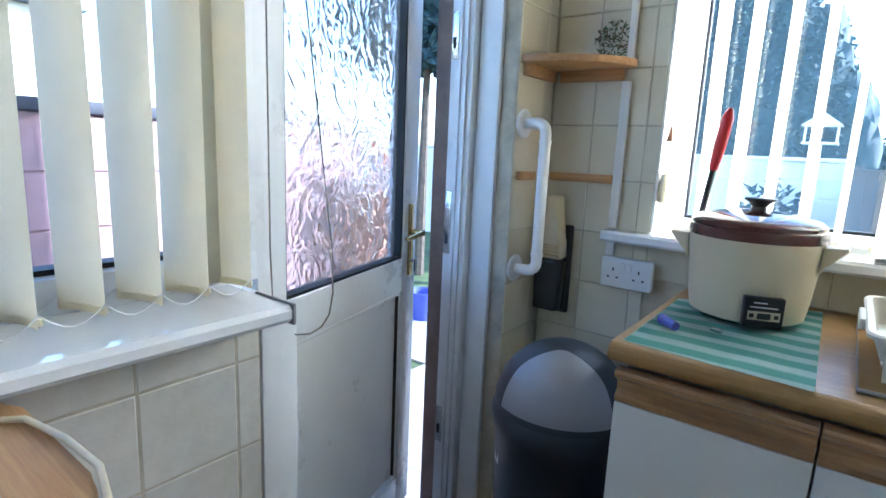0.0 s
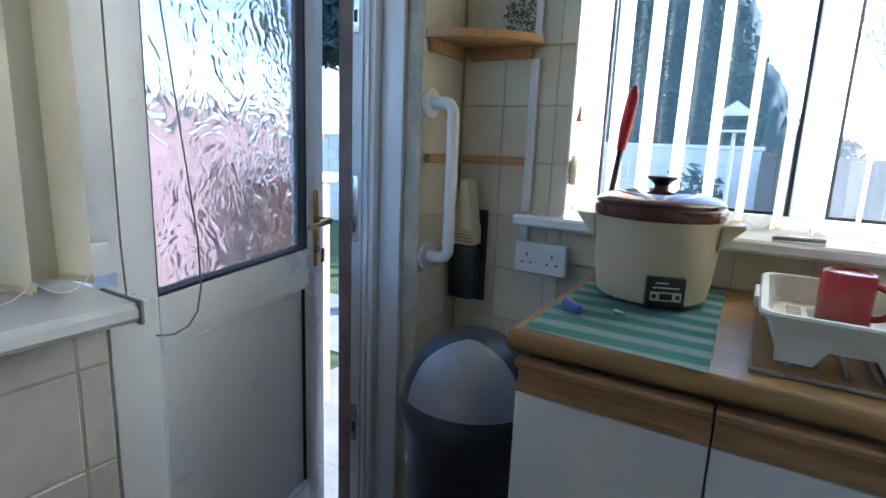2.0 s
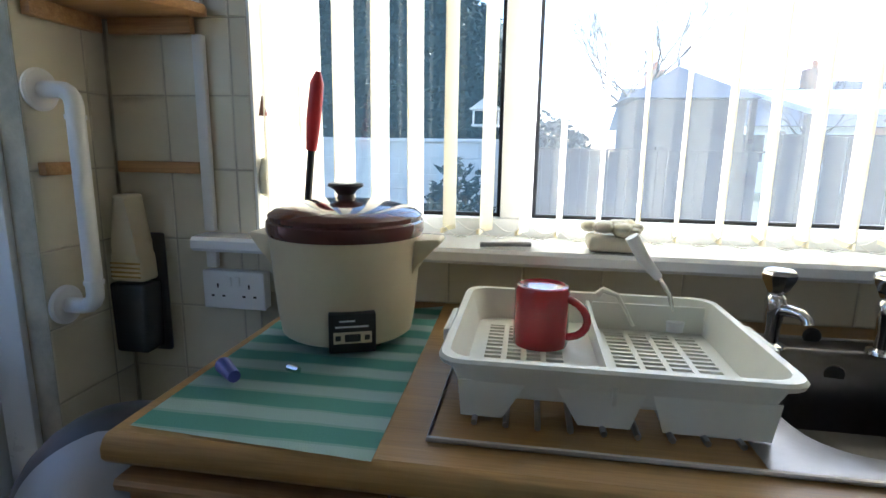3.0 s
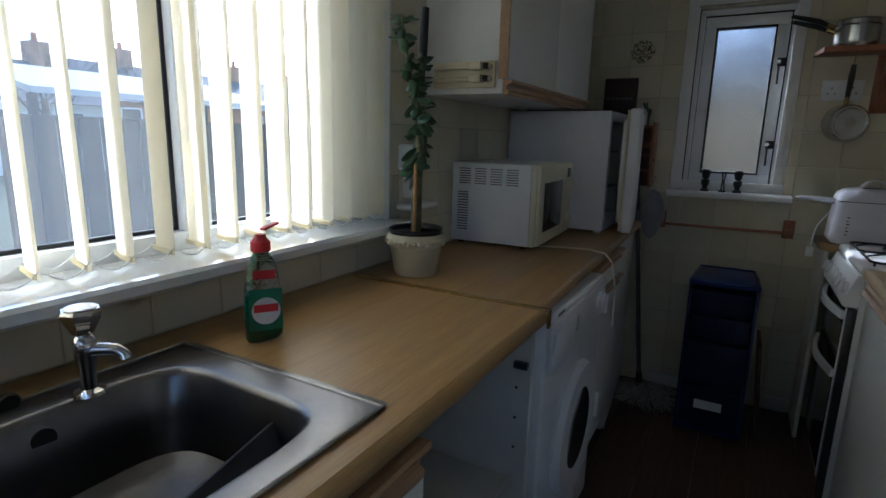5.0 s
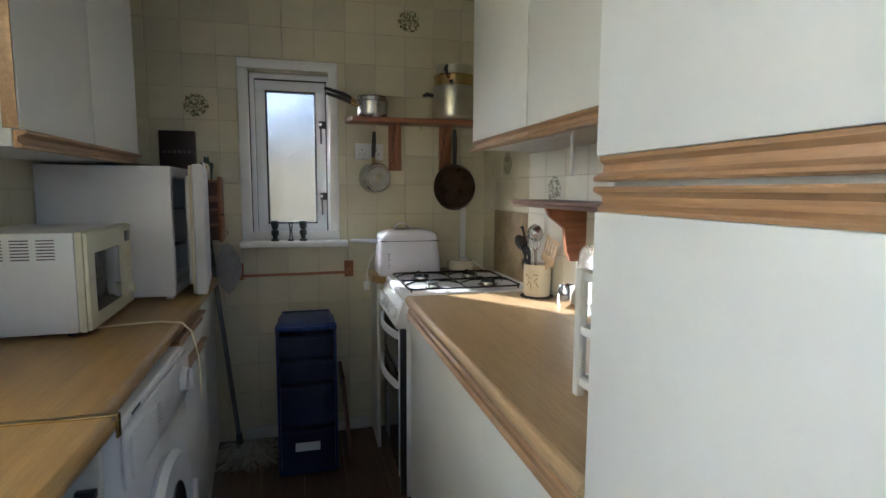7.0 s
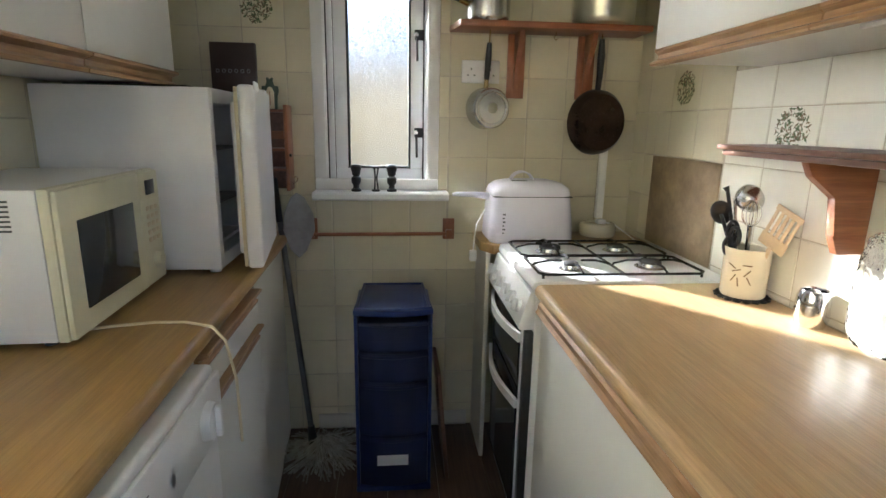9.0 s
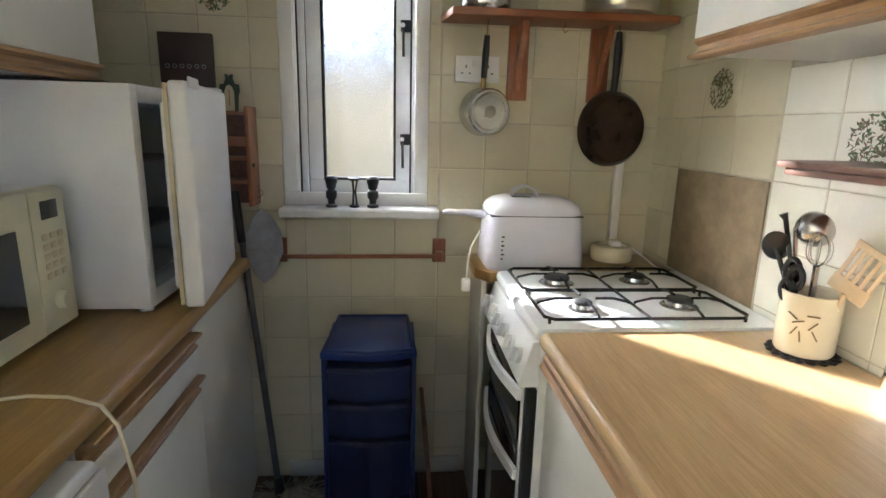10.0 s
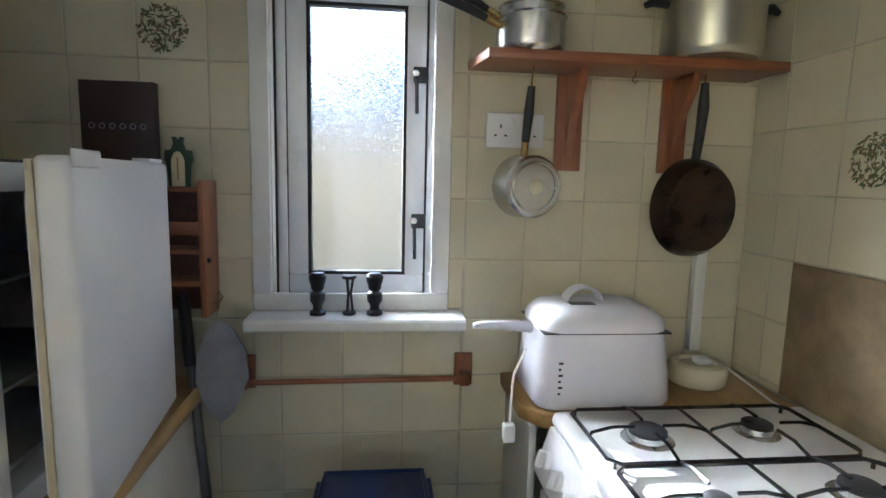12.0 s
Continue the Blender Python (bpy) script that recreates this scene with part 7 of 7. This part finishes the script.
# mop
mp_ = thing("mop", (4.06, -0.64, 0), "string mop with a dark handle leaning on the wall", "mop")
part("pole", tube([(4.050, -0.622, 0.045), (4.180, -0.497, 1.06)], 0.0115, 12), mat("mop_steel", (0.16, 0.16, 0.17), 0.35, 0.7, 0.2, 12), mp_)
part("socket_cap", tube([(4.049, -0.623, 0.03), (4.059, -0.614, 0.12)], [0.022, 0.014], 12), M_BLACK, mp_)
part("grip", tube([(4.167, -0.509, 0.95), (4.187, -0.490, 1.12)], 0.014, 10), M_BLACK, mp_)
bm = bmesh.new()
rng = random.Random(21)
for k in range(190):
    a = rng.uniform(0, 6.28)
    L = rng.uniform(0.09, 0.20)
    r1 = L * 0.5
    w_ = rng.uniform(-0.5, 0.5)
    cxm, cym = 4.045, -0.66

    def clampx(v):
        return min(v, XE - 0.02)
    pts = [(cxm, cym, 0.06 + 0.02 * rng.random()), (clampx(cxm + r1 * 0.5 * math.cos(a)), cym + r1 * 0.5 * math.sin(a), 0.05 + 0.02 * rng.random()), (clampx(cxm + r1 * math.cos(a + w_ * 0.5)), cym + r1 * math.sin(a + w_ * 0.5), 0.02 + 0.02 * rng.random()), (clampx(cxm + L * math.cos(a + w_)), cym + L * math.sin(a + w_), 0.004 + 0.01 * rng.random())]
    tube(pts, 0.0036, 4, bm)
part("string", bm, M_MOP, mp_, "grey-white cotton strings", "stuff")

# blue drawer tower
tw = thing("drawer_tower", (3.9, -0.95, 0), "navy blue plastic drawer tower against the tiled wall", "drawer tower")
TX0, TX1, TY0, TY1 = 3.755, 4.065, -1.092, -0.815
part("top", prism([(TX0 + 0.012, TY0 + 0.002), (TX0, TY0 + 0.06), (TX0 - 0.012, (TY0 + TY1) / 2), (TX0, TY1 - 0.06), (TX0 + 0.012, TY1 - 0.002), (TX1, TY1 - 0.02), (TX1, TY0 + 0.02)], 0.702, 0.722, "z", 0.004), M_NAVY, tw)
part("top_recess", box(TX0 + 0.03, TX1 - 0.02, TY0 + 0.035, TY1 - 0.035, 0.7222, 0.7235, 0.001), M_NAVY, tw)
part("top_lip", tube([(TX0 + 0.022, TY0 + 0.016, 0.724), (TX0 + 0.004, (TY0 + TY1) / 2, 0.724), (TX0 + 0.022, TY1 - 0.016, 0.724), (TX1 - 0.008, TY1 - 0.026, 0.724), (TX1 - 0.008, TY0 + 0.026, 0.724)], 0.006, 8, closed=True), M_NAVY, tw)
for y in (TY0 + 0.004, TY1 - 0.016):
    part("side", box(TX0 + 0.02, TX1, y, y + 0.012, 0.04, 0.701, 0.003), M_NAVY, tw)
part("back", box(TX1 - 0.01, TX1 - 0.001, TY0 + 0.017, TY1 - 0.017, 0.04, 0.701), M_NAVY, tw)
zz = 0.05
for k, h_ in enumerate((0.205, 0.205, 0.115, 0.115)):
    dr_ = part("drawer", prism([(TX0 + 0.016, TY0 + 0.018), (TX0 + 0.002, TY0 + 0.07), (TX0 - 0.006, (TY0 + TY1) / 2), (TX0 + 0.002, TY1 - 0.07), (TX0 + 0.016, TY1 - 0.018), (TX1 - 0.015, TY1 - 0.018), (TX1 - 0.015, TY0 + 0.018)], zz, zz + h_ - 0.012, "z", 0.004), M_NAVYD, tw, "translucent navy drawer")
    part("drawer_lip", tube([(TX0 + 0.012, TY0 + 0.02, zz + h_ - 0.018), (TX0 - 0.004, TY0 + 0.075, zz + h_ - 0.018), (TX0 - 0.012, (TY0 + TY1) / 2, zz + h_ - 0.018), (TX0 - 0.004, TY1 - 0.075, zz + h_ - 0.018), (TX0 + 0.012, TY1 - 0.02, zz + h_ - 0.018)], 0.006, 8), M_NAVYD, dr_)
    zz += h_
part("base", box(TX0 + 0.01, TX1, TY0 + 0.003, TY1 - 0.003, 0.02, 0.038, 0.004), M_NAVY, tw)
for x in (TX0 + 0.04, TX1 - 0.03):
    for y in (TY0 + 0.03, TY1 - 0.03):
        part("castor", disc((x, y - 0.006, 0.0105), 0.0105, 0.012, "y", 14, 0.001), M_BLACK, tw)
part("label_card", box(TX0 - 0.0145, TX0 - 0.0125, -1.005, -0.895, 0.145, 0.185), M_WPL, tw, "white paper label")
solid("folded_board", box(3.85, 4.10, -1.165, -1.150, 0.0, 0.44, 0.002, 1, Matrix.Translation((0, 0, 0)) @ Matrix.Translation((4, -1.15, 0)) @ Matrix.Rotation(radians(-5), 4, "X") @ Matrix.Translation((-4, 1.15, 0))), M_DARKW, "thin brown board leaning beside the drawer tower", "board")

# ---- outside ----
gnd = setting("ground", box(-60, 60, -60, 90, -0.40, -0.30), M_GRASS)
setting("pavement_path", box(-1.35, XE + 1.2, 0.26, 2.4, -0.299, -0.285), M_CONC)
setting("pavement_side", box(-1.45, -0.13, -5.0, 0.258, -0.299, -0.285), M_CONC)
setting("pavement_back", box(-4.0, -1.36, 1.3, 2.4, -0.299, -0.285), M_CONC)


def block_wall(name, label, plane, at0, at1, u0, u1, z0, z1, bw, bh, material, coping=None, seed=1):
    w = thing(name, ((at0 + at1) / 2, (u0 + u1) / 2, z0) if plane == "x" else ((u0 + u1) / 2, (at0 + at1) / 2, z0), label, "garden wall")
    w["kind"] = "structure"
    part("core", box(at0 + 0.012, at1 - 0.012, u0, u1, z0, z1) if plane == "x" else box(u0, u1, at0 + 0.012, at1 - 0.012, z0, z1), material, w)
    z, r = z1 - bh, 0
    g = 0.004
    while z > z0 - bh * 0.5:
        u = u0 - (bw / 2 if r % 2 else 0)
        while u < u1 - 0.02:
            a, b = max(u, u0), min(u + bw, u1)
            if b - a > 0.03:
                args = (at0, at1, a + g, b - g, max(z, z0) + g, z + bh - g) if plane == "x" else (a + g, b - g, at0, at1, max(z, z0) + g, z + bh - g)
                part("block", box(*args, 0.004, 1), material, w)
            u += bw
        z -= bh
        r += 1
    if coping:
        a = (at0 - 0.03, at1 + 0.03, u0 - 0.03, u1 + 0.03, z1, z1 + 0.05) if plane == "x" else (u0 - 0.03, u1 + 0.03, at0 - 0.03, at1 + 0.03, z1, z1 + 0.05)
        part("coping", box(*a, 0.008, 2), coping, w)
    return w


block_wall("garden_wall_west", "pink painted block wall with a dark coping", "x", -1.70, -1.50, -4.2, 0.75, -0.30, 1.32, 0.45, 0.225, M_PINK, M_COPE)
pot = thing("plant_tub", (-1.7, 2.2, 0.9), "terracotta plant pot on a low orange wall", "plant pot")

# fences and buildings beyond the back garden
def fence(name, label, x0, x1, y, z0, z1, panel_w=1.8):
    f = thing(name, ((x0 + x1) / 2, y, z0), label, "fence")
    n = int((x1 - x0) / 0.118)
    rng = random.Random(int(x0 * 10) + 99)
    me = {}
    for i in range(n):
        x = x0 + i * 0.118
        off = rng.uniform(-0.004, 0.004)
        part("board", box(x + 0.002, x + 0.116, y + off + (0.012 if i % 2 else 0), y + off + 0.016 + (0.012 if i % 2 else 0), z0 + 0.03, z1 - 0.03 + rng.uniform(-0.004, 0.004), 0.002, 1), M_FENCE, f)
    x = x0
    while x <= x1 + 0.1:
        part("post", box(x - 0.045, x + 0.045, y + 0.03, y + 0.12, z0, z1 + 0.03, 0.005), M_FENCE, f)
        x += panel_w
    part("cap", box(x0, x1, y - 0.02, y + 0.05, z1 - 0.029, z1 - 0.005, 0.003), M_FENCE, f)
    return f


fence("garden_fence", "grey weathered board fence at the end of the garden", 0.9, 3.95, 6.0, -0.30, 1.25)
fence("garden_fence", "taller grey board fence beside the neighbouring garden", 4.0, 9.4, 5.8, -0.30, 1.45)


def hedge(name, label, x0, x1, y0, y1, z0, z1, n, seed, size=0.16, kind="shrub", material=None):
    h = thing(name, ((x0 + x1) / 2, (y0 + y1) / 2, z0), label, kind)
    rng = random.Random(seed)
    bm = bmesh.new()
    for i in range(n):
        u, v, w = rng.random(), rng.random(), rng.random()
        k = math.sin(math.pi * min(1, 0.15 + u * 0.85)) ** 0.3
        c = Vector((x0 + (x1 - x0) * u, y0 + (y1 - y0) * v, z0 + (z1 - z0) * w * (0.82 + 0.18 * noise.noise(Vector((u * 6, v * 3, seed)))) * k))
        for t in range(2):
            d1 = Vector((rng.uniform(-1, 1), rng.uniform(-1, 1), rng.uniform(-0.4, 1))).normalized() * size * rng.uniform(0.4, 1)
            d2 = d1.cross(Vector((rng.uniform(-1, 1), rng.uniform(-1, 1), rng.uniform(-1, 1)))).normalized() * size * 0.22
            vs = [bm.verts.new(c + p) for p in (-d1 * 0.4, d2, d1, -d2)]
            bm.faces.new(vs)
    if name == "conifer_hedge":
        heart = bmesh.new()
        for k in range(9):
            u = (k + 0.5) / 9
            top = z0 + (z1 - z0) * 0.80 * math.sin(math.pi * min(1, 0.15 + u * 0.85)) ** 0.3
            made = bmesh.ops.create_icosphere(heart, subdivisions=4, radius=1)["verts"]
            for v in made:
                v.co *= 1 + 0.16 * noise.noise(v.co * 5 + Vector((k, 0, seed)))
                v.co = Vector((x0 + (x1 - x0) * u + v.co.x * (x1 - x0) / 8, (y0 + y1) / 2 + v.co.y * (y1 - y0) * 0.36, (z0 + top) / 2 + v.co.z * (top - z0) / 2))
        part("inner_mass", heart, material or M_HEDGE, h, kind="stuff")
    ob = part("crown", bm, material or M_HEDGE, h, kind="stuff")
    for i in range(3):
        x = x0 + (x1 - x0) * (i + 0.5) / 3
        part("trunk", tube([(x, (y0 + y1) / 2, -0.31), (x + 0.04, (y0 + y1) / 2, z0 + (z1 - z0) * 0.6)], [0.07, 0.03], 8), M_BARK, h)
    return h


def bare_tree(label, x, y, h, seed, spread=1.0):
    t = thing("bare_tree", (x, y, -0.3), label, "tree")
    rng = random.Random(seed)
    part("trunk", tube([(x, y, -0.32), (x + 0.05, y, h * 0.22), (x, y, h * 0.45)], [h * 0.035, h * 0.026, h * 0.018], 8), M_BARK, t)
    bm = bmesh.new()

    def grow(p, d, L, r, depth):
        q = p + d * L
        m_ = p.lerp(q, 0.5) + Vector((rng.uniform(-1, 1), rng.uniform(-1, 1), rng.uniform(-1, 1))) * L * 0.07
        tube([p, m_, q], [r, r * 0.8, r * 0.55], 3, bm)
        if depth > 0:
            for _ in range(3):
                nd = (d + Vector((rng.uniform(-1, 1), rng.uniform(-1, 1), rng.uniform(-0.3, 0.8))) * 0.62 * spread).normalized()
                grow(p.lerp(q, rng.uniform(0.5, 1.0)), nd, L * rng.uniform(0.62, 0.8), r * 0.55, depth - 1)
    for k in range(6):
        a = k * 1.05 + rng.random()
        grow(Vector((x, y, h * (0.25 + 0.035 * k))), Vector((math.cos(a) * 0.8, math.sin(a) * 0.8, 0.8)).normalized(), h * 0.22, h * 0.007, 5)
    part("branches", bm, M_BARK, t, "fine bare winter twigs", "stuff")
    return t


block_wall("garden_wall_north", "white rendered low garden wall", "y", 6.3, 6.5, -14.0, 0.85, -0.30, 1.30, 0.45, 0.22, M_WHITER, M_WHITER)
hedge("conifer_hedge", "dark dense conifer behind the white wall", -2.6, 0.9, 6.8, 8.2, 0.2, 5.2, 16000, 4, 0.13)
hedge("shrub", "thin dark shrub in front of the white wall", -0.2, 0.7, 5.4, 5.9, -0.3, 1.25, 420, 8, 0.16)
block_wall("gate_wall", "orange rendered garden wall with a white coping", "y", 0.60, 0.74, -1.49, -1.07, -0.285, 0.995, 0.42, 0.32, M_BRICKO, M_WHITER)
pot.location = (-1.16, 0.66, 1.046)
part("pot", lathe([(0.0, 0.0), (0.056, 0.0), (0.074, 0.165), (0.081, 0.167), (0.084, 0.205), (0.077, 0.207), (0.068, 0.165), (0.0, 0.15)], 32, (-1.16, 0.66, 1.0465)), M_TERRA, pot)
part("soil", lathe([(0.0, 0.172), (0.070, 0.170)], 24, (-1.16, 0.66, 1.0465)), M_SOIL, pot)
hedge("conifer_hedge", "dark leggy evergreen beyond the gate wall", -4.3, -2.2, 2.9, 4.0, 2.15, 4.3, 2600, 14, 0.2)
solid("blue_tub", lathe([(0.0, 0.0), (0.10, 0.0), (0.14, 0.26), (0.13, 0.26), (0.09, 0.01), (0.0, 0.01)], 24, (-2.05, 2.1, 0.62)), mat("blue_tub_plastic", (0.06, 0.08, 0.35), 0.5), "blue plastic tub on the garden path", "tub").location.z = -0.905

hedge("shrub", "dull green shrub behind the end fence", 0.75, 2.3, 8.6, 9.6, 0.2, 2.1, 1300, 31, 0.2)

# summerhouse with a pointed roof
gz = thing("summerhouse", (3.1, 7.3, -0.3), "grey timber summerhouse with a pointed felt roof", "garden building")
part("wall", box(2.50, 3.92, 6.75, 8.3, -0.30, 1.92, 0.01), M_FENCE, gz)
apex = (3.19, 7.5, 2.46)
bm = bmesh.new()
base = [(2.36, 6.6, 1.93), (4.06, 6.6, 1.93), (4.06, 8.45, 1.93), (2.36, 8.45, 1.93)]
vs = [bm.verts.new(p) for p in base]
va = bm.verts.new(apex)
for i in range(4):
    bm.faces.new([vs[i], vs[(i + 1) % 4], va])
bm.faces.new(vs[::-1])
part("roof", bm, M_SLATE, gz, "pointed grey felt roof")
part("finial", lathe([(0.03, 0), (0.02, 0.08), (0.0, 0.14)], 10, apex), M_SLATE, gz)


def house(name, label, x0, x1, y0, y1, eave, ridge, wallm, chimneys=()):
    h = thing(name, ((x0 + x1) / 2, (y0 + y1) / 2, -0.3), label, "house")
    part("wall", box(x0, x1, y0, y1, -0.35, eave), wallm, h)
    ym = (y0 + y1) / 2
    part("roof", prism([(y0 - 0.4, eave - 0.1), (ym, ridge), (y1 + 0.4, eave - 0.1)], x0 - 0.3, x1 + 0.3, "x"), M_SLATE, h)
    for (cx_, w_) in chimneys:
        c_ = part("chimney", box(cx_ - w_, cx_ + w_, ym - 0.35, ym + 0.35, ridge - 0.6, ridge + 0.75, 0.02), M_BRICKO, h)
        part("chimney_pot", lathe([(0.12, 0), (0.10, 0.35), (0.0, 0.36)], 10, (cx_, ym, ridge + 0.75)), M_TERRA, c_)
    n = int((x1 - x0) / 2.2)
    for i in range(n):
        xx = x0 + (i + 0.5) * (x1 - x0) / n
        w = part("window", frame_rect("y", y0 - 0.03, y0 + 0.02, xx - 0.5, xx + 0.5, eave - 1.5, eave - 0.35, 0.07, 0.0), M_UPVC, h)
        part("glass", box(xx - 0.43, xx + 0.43, y0 - 0.012, y0 - 0.004, eave - 1.43, eave - 0.42), M_DARK, w)
    return h


house("bungalow", "low slate-roofed bungalow with a brick chimney", 5.3, 13.5, 21, 27, 2.3, 3.9, M_WHITER, ((6.3, 0.35), (12.6, 0.35)))
house("bungalow", "far terraced roof seen over the fence", 15.0, 32.0, 24, 31, 2.7, 4.6, M_BRICKO, ((18.0, 0.4), (25.0, 0.4), (30.0, 0.4)))
house("house_far", "white rendered neighbouring house beyond the pink wall", -16.0, -9.0, -7.0, 1.5, 3.2, 5.0, M_WHITER, ())
solid("lean_to", prism([(5.9, 1.75), (7.8, 2.15), (7.8, 2.08), (5.9, 1.68)], 4.3, 7.9, "x"), M_WHITER, "pale corrugated lean-to roof behind the fence", "roof")
for x in (4.35, 7.8):
    for y, z in ((6.0, 1.68), (7.7, 2.05)):
        solid("lean_to_post", box(x - 0.04, x + 0.04, y - 0.04, y + 0.04, -0.30, z), M_FENCE, "timber post carrying the lean-to roof", "post", "lean-to posts")
bare_tree("bare winter tree behind the summerhouse", 3.4, 11.5, 5.6, 5)
bare_tree("bare winter tree beyond the fence", 9.5, 17.0, 4.8, 9)
bare_tree("bare winter tree by the far houses", 14.5, 19.0, 5.0, 12)
# outside the small window
block_wall("side_wall_east", "buff block wall across the side passage", "x", 5.55, 5.75, -4.0, 2.2, -0.30, 1.66, 0.45, 0.225, mat("buff_block", (0.42, 0.35, 0.24), 0.9, 0, 0.2, 6, 0.6, 60), None)
house("neighbour_house", "slate-roofed neighbouring house across the passage", 8.2, 12.0, -9.0, 1.0, 2.15, 3.9, M_WHITER)
bd = thing("bird_table", (0.62, 4.6, -0.3), "white bird table on a thin pole", "bird table")
part("pole", tube([(0.62, 4.6, -0.3), (0.62, 4.6, 1.45)], 0.02, 8), M_WHITER, bd)
part("roof", prism([(0.46, 1.62), (0.62, 1.74), (0.78, 1.62)], 4.45, 4.75, "y"), M_WHITER, bd)
part("floor", box(0.48, 0.76, 4.46, 4.74, 1.45, 1.47), M_WHITER, bd)
part("post", tube([(0.50, 4.48, 1.47), (0.50, 4.48, 1.62)], 0.01, 6), M_WHITER, bd)
part("post", tube([(0.74, 4.72, 1.47), (0.74, 4.72, 1.62)], 0.01, 6), M_WHITER, bd)

# ---- tiles and planks, last ----
tiles(wall_e, "e", XE, YS, 0.0, 0.0, 2.36, -1.492 - PITCH * 3, 1.518 - PITCH * 10, [(-1.136, -0.645, 1.070, 1.985), (-1.174, -0.641, 1.040, 1.072)], M_TILE)
tiles(wall_s, "s", YS, 3.598, XE - 0.008, 0.90, 2.36, 3.772 - 0.174 * 6, 1.551 - 0.158 * 10, [(3.605, 4.045, 0.8, 1.235)], M_TILE, 0.158, 0.174)
tiles(wall_s, "s", YS, 1.97, 3.598, 0.90, 1.50, 3.772 - 0.174 * 14, 1.551 - 0.158 * 10, [], M_TILE_S, 0.158, 0.174)
tiles(wall_n, "n", 0.0, XW + 0.008, 0.49, 0.0, 2.36, 0.45 - PITCH * 3, 1.488 - PITCH * 10, [], M_TILE_N)
tiles(wall_n, "n", 0.0, 0.49, 2.66, 0.902, 1.002, 0.45 - PITCH * 3, 1.488 - PITCH * 10, [], M_TILE_N)
tiles(wall_n, "n", 0.0, 2.66, XE - 0.008, 0.902, 2.2, 0.45 - PITCH * 3, 1.488 - PITCH * 10, [(2.6, 2.71, 0.9, 1.04)], M_TILE)
tiles(wall_w, "w", XW, -0.222, -0.008, 0.0, 2.36, -0.222, 1.488 - PITCH * 10, [], M_TILE_N)
tiles(wall_w, "s", -0.222, 0.108, XW, 0.0, 2.08, 0.10, 1.488 - PITCH * 10, [], M_TILE_N)
tiles(wall_w, "w", XW, -2.6, -1.042, 0.0, 0.955, -1.087 - PITCH * 10, 0.874 - PITCH * 6, [], M_TILE_W)
motif(wall_e, "e", XE, -0.450, 1.744, 0.115, 2)
motif(wall_s, "s", YS, 3.862, 1.470, 0.115, 3)
motif(wall_s, "s", YS, 3.337, 1.336, 0.115, 4)
motif(wall_n, "n", 0.0, 0.335, 1.565, 0.115, 5)
motif(wall_e, "e", XE, -1.515, 2.225, 0.115, 8)
rng = random.Random(9)
w_ = 0.19
pm = {}
y = -3.4
row = 0
while y < -0.02:
    x = 0.155 - rng.uniform(0, 0.6)
    while x < XE - 0.002:
        a, b = max(x, 0.155), min(x + 1.2, XE - 0.002)
        c, d = y, min(y + w_, -0.003)
        if b - a > 0.02 and not (a > 1.42 and d < YS):
            if c < YS < d and a > 1.42:
                c = YS + 0.001
            k = (round(b - a, 2), round(d - c, 2))
            ob = part("plank", box(a + 0.0008, b - 0.0008, c + 0.0008, d - 0.0008, -0.008, 0.0, 0.001, 1), M_FLOOR, floor)
        x += 1.2
    y += w_
    row += 1
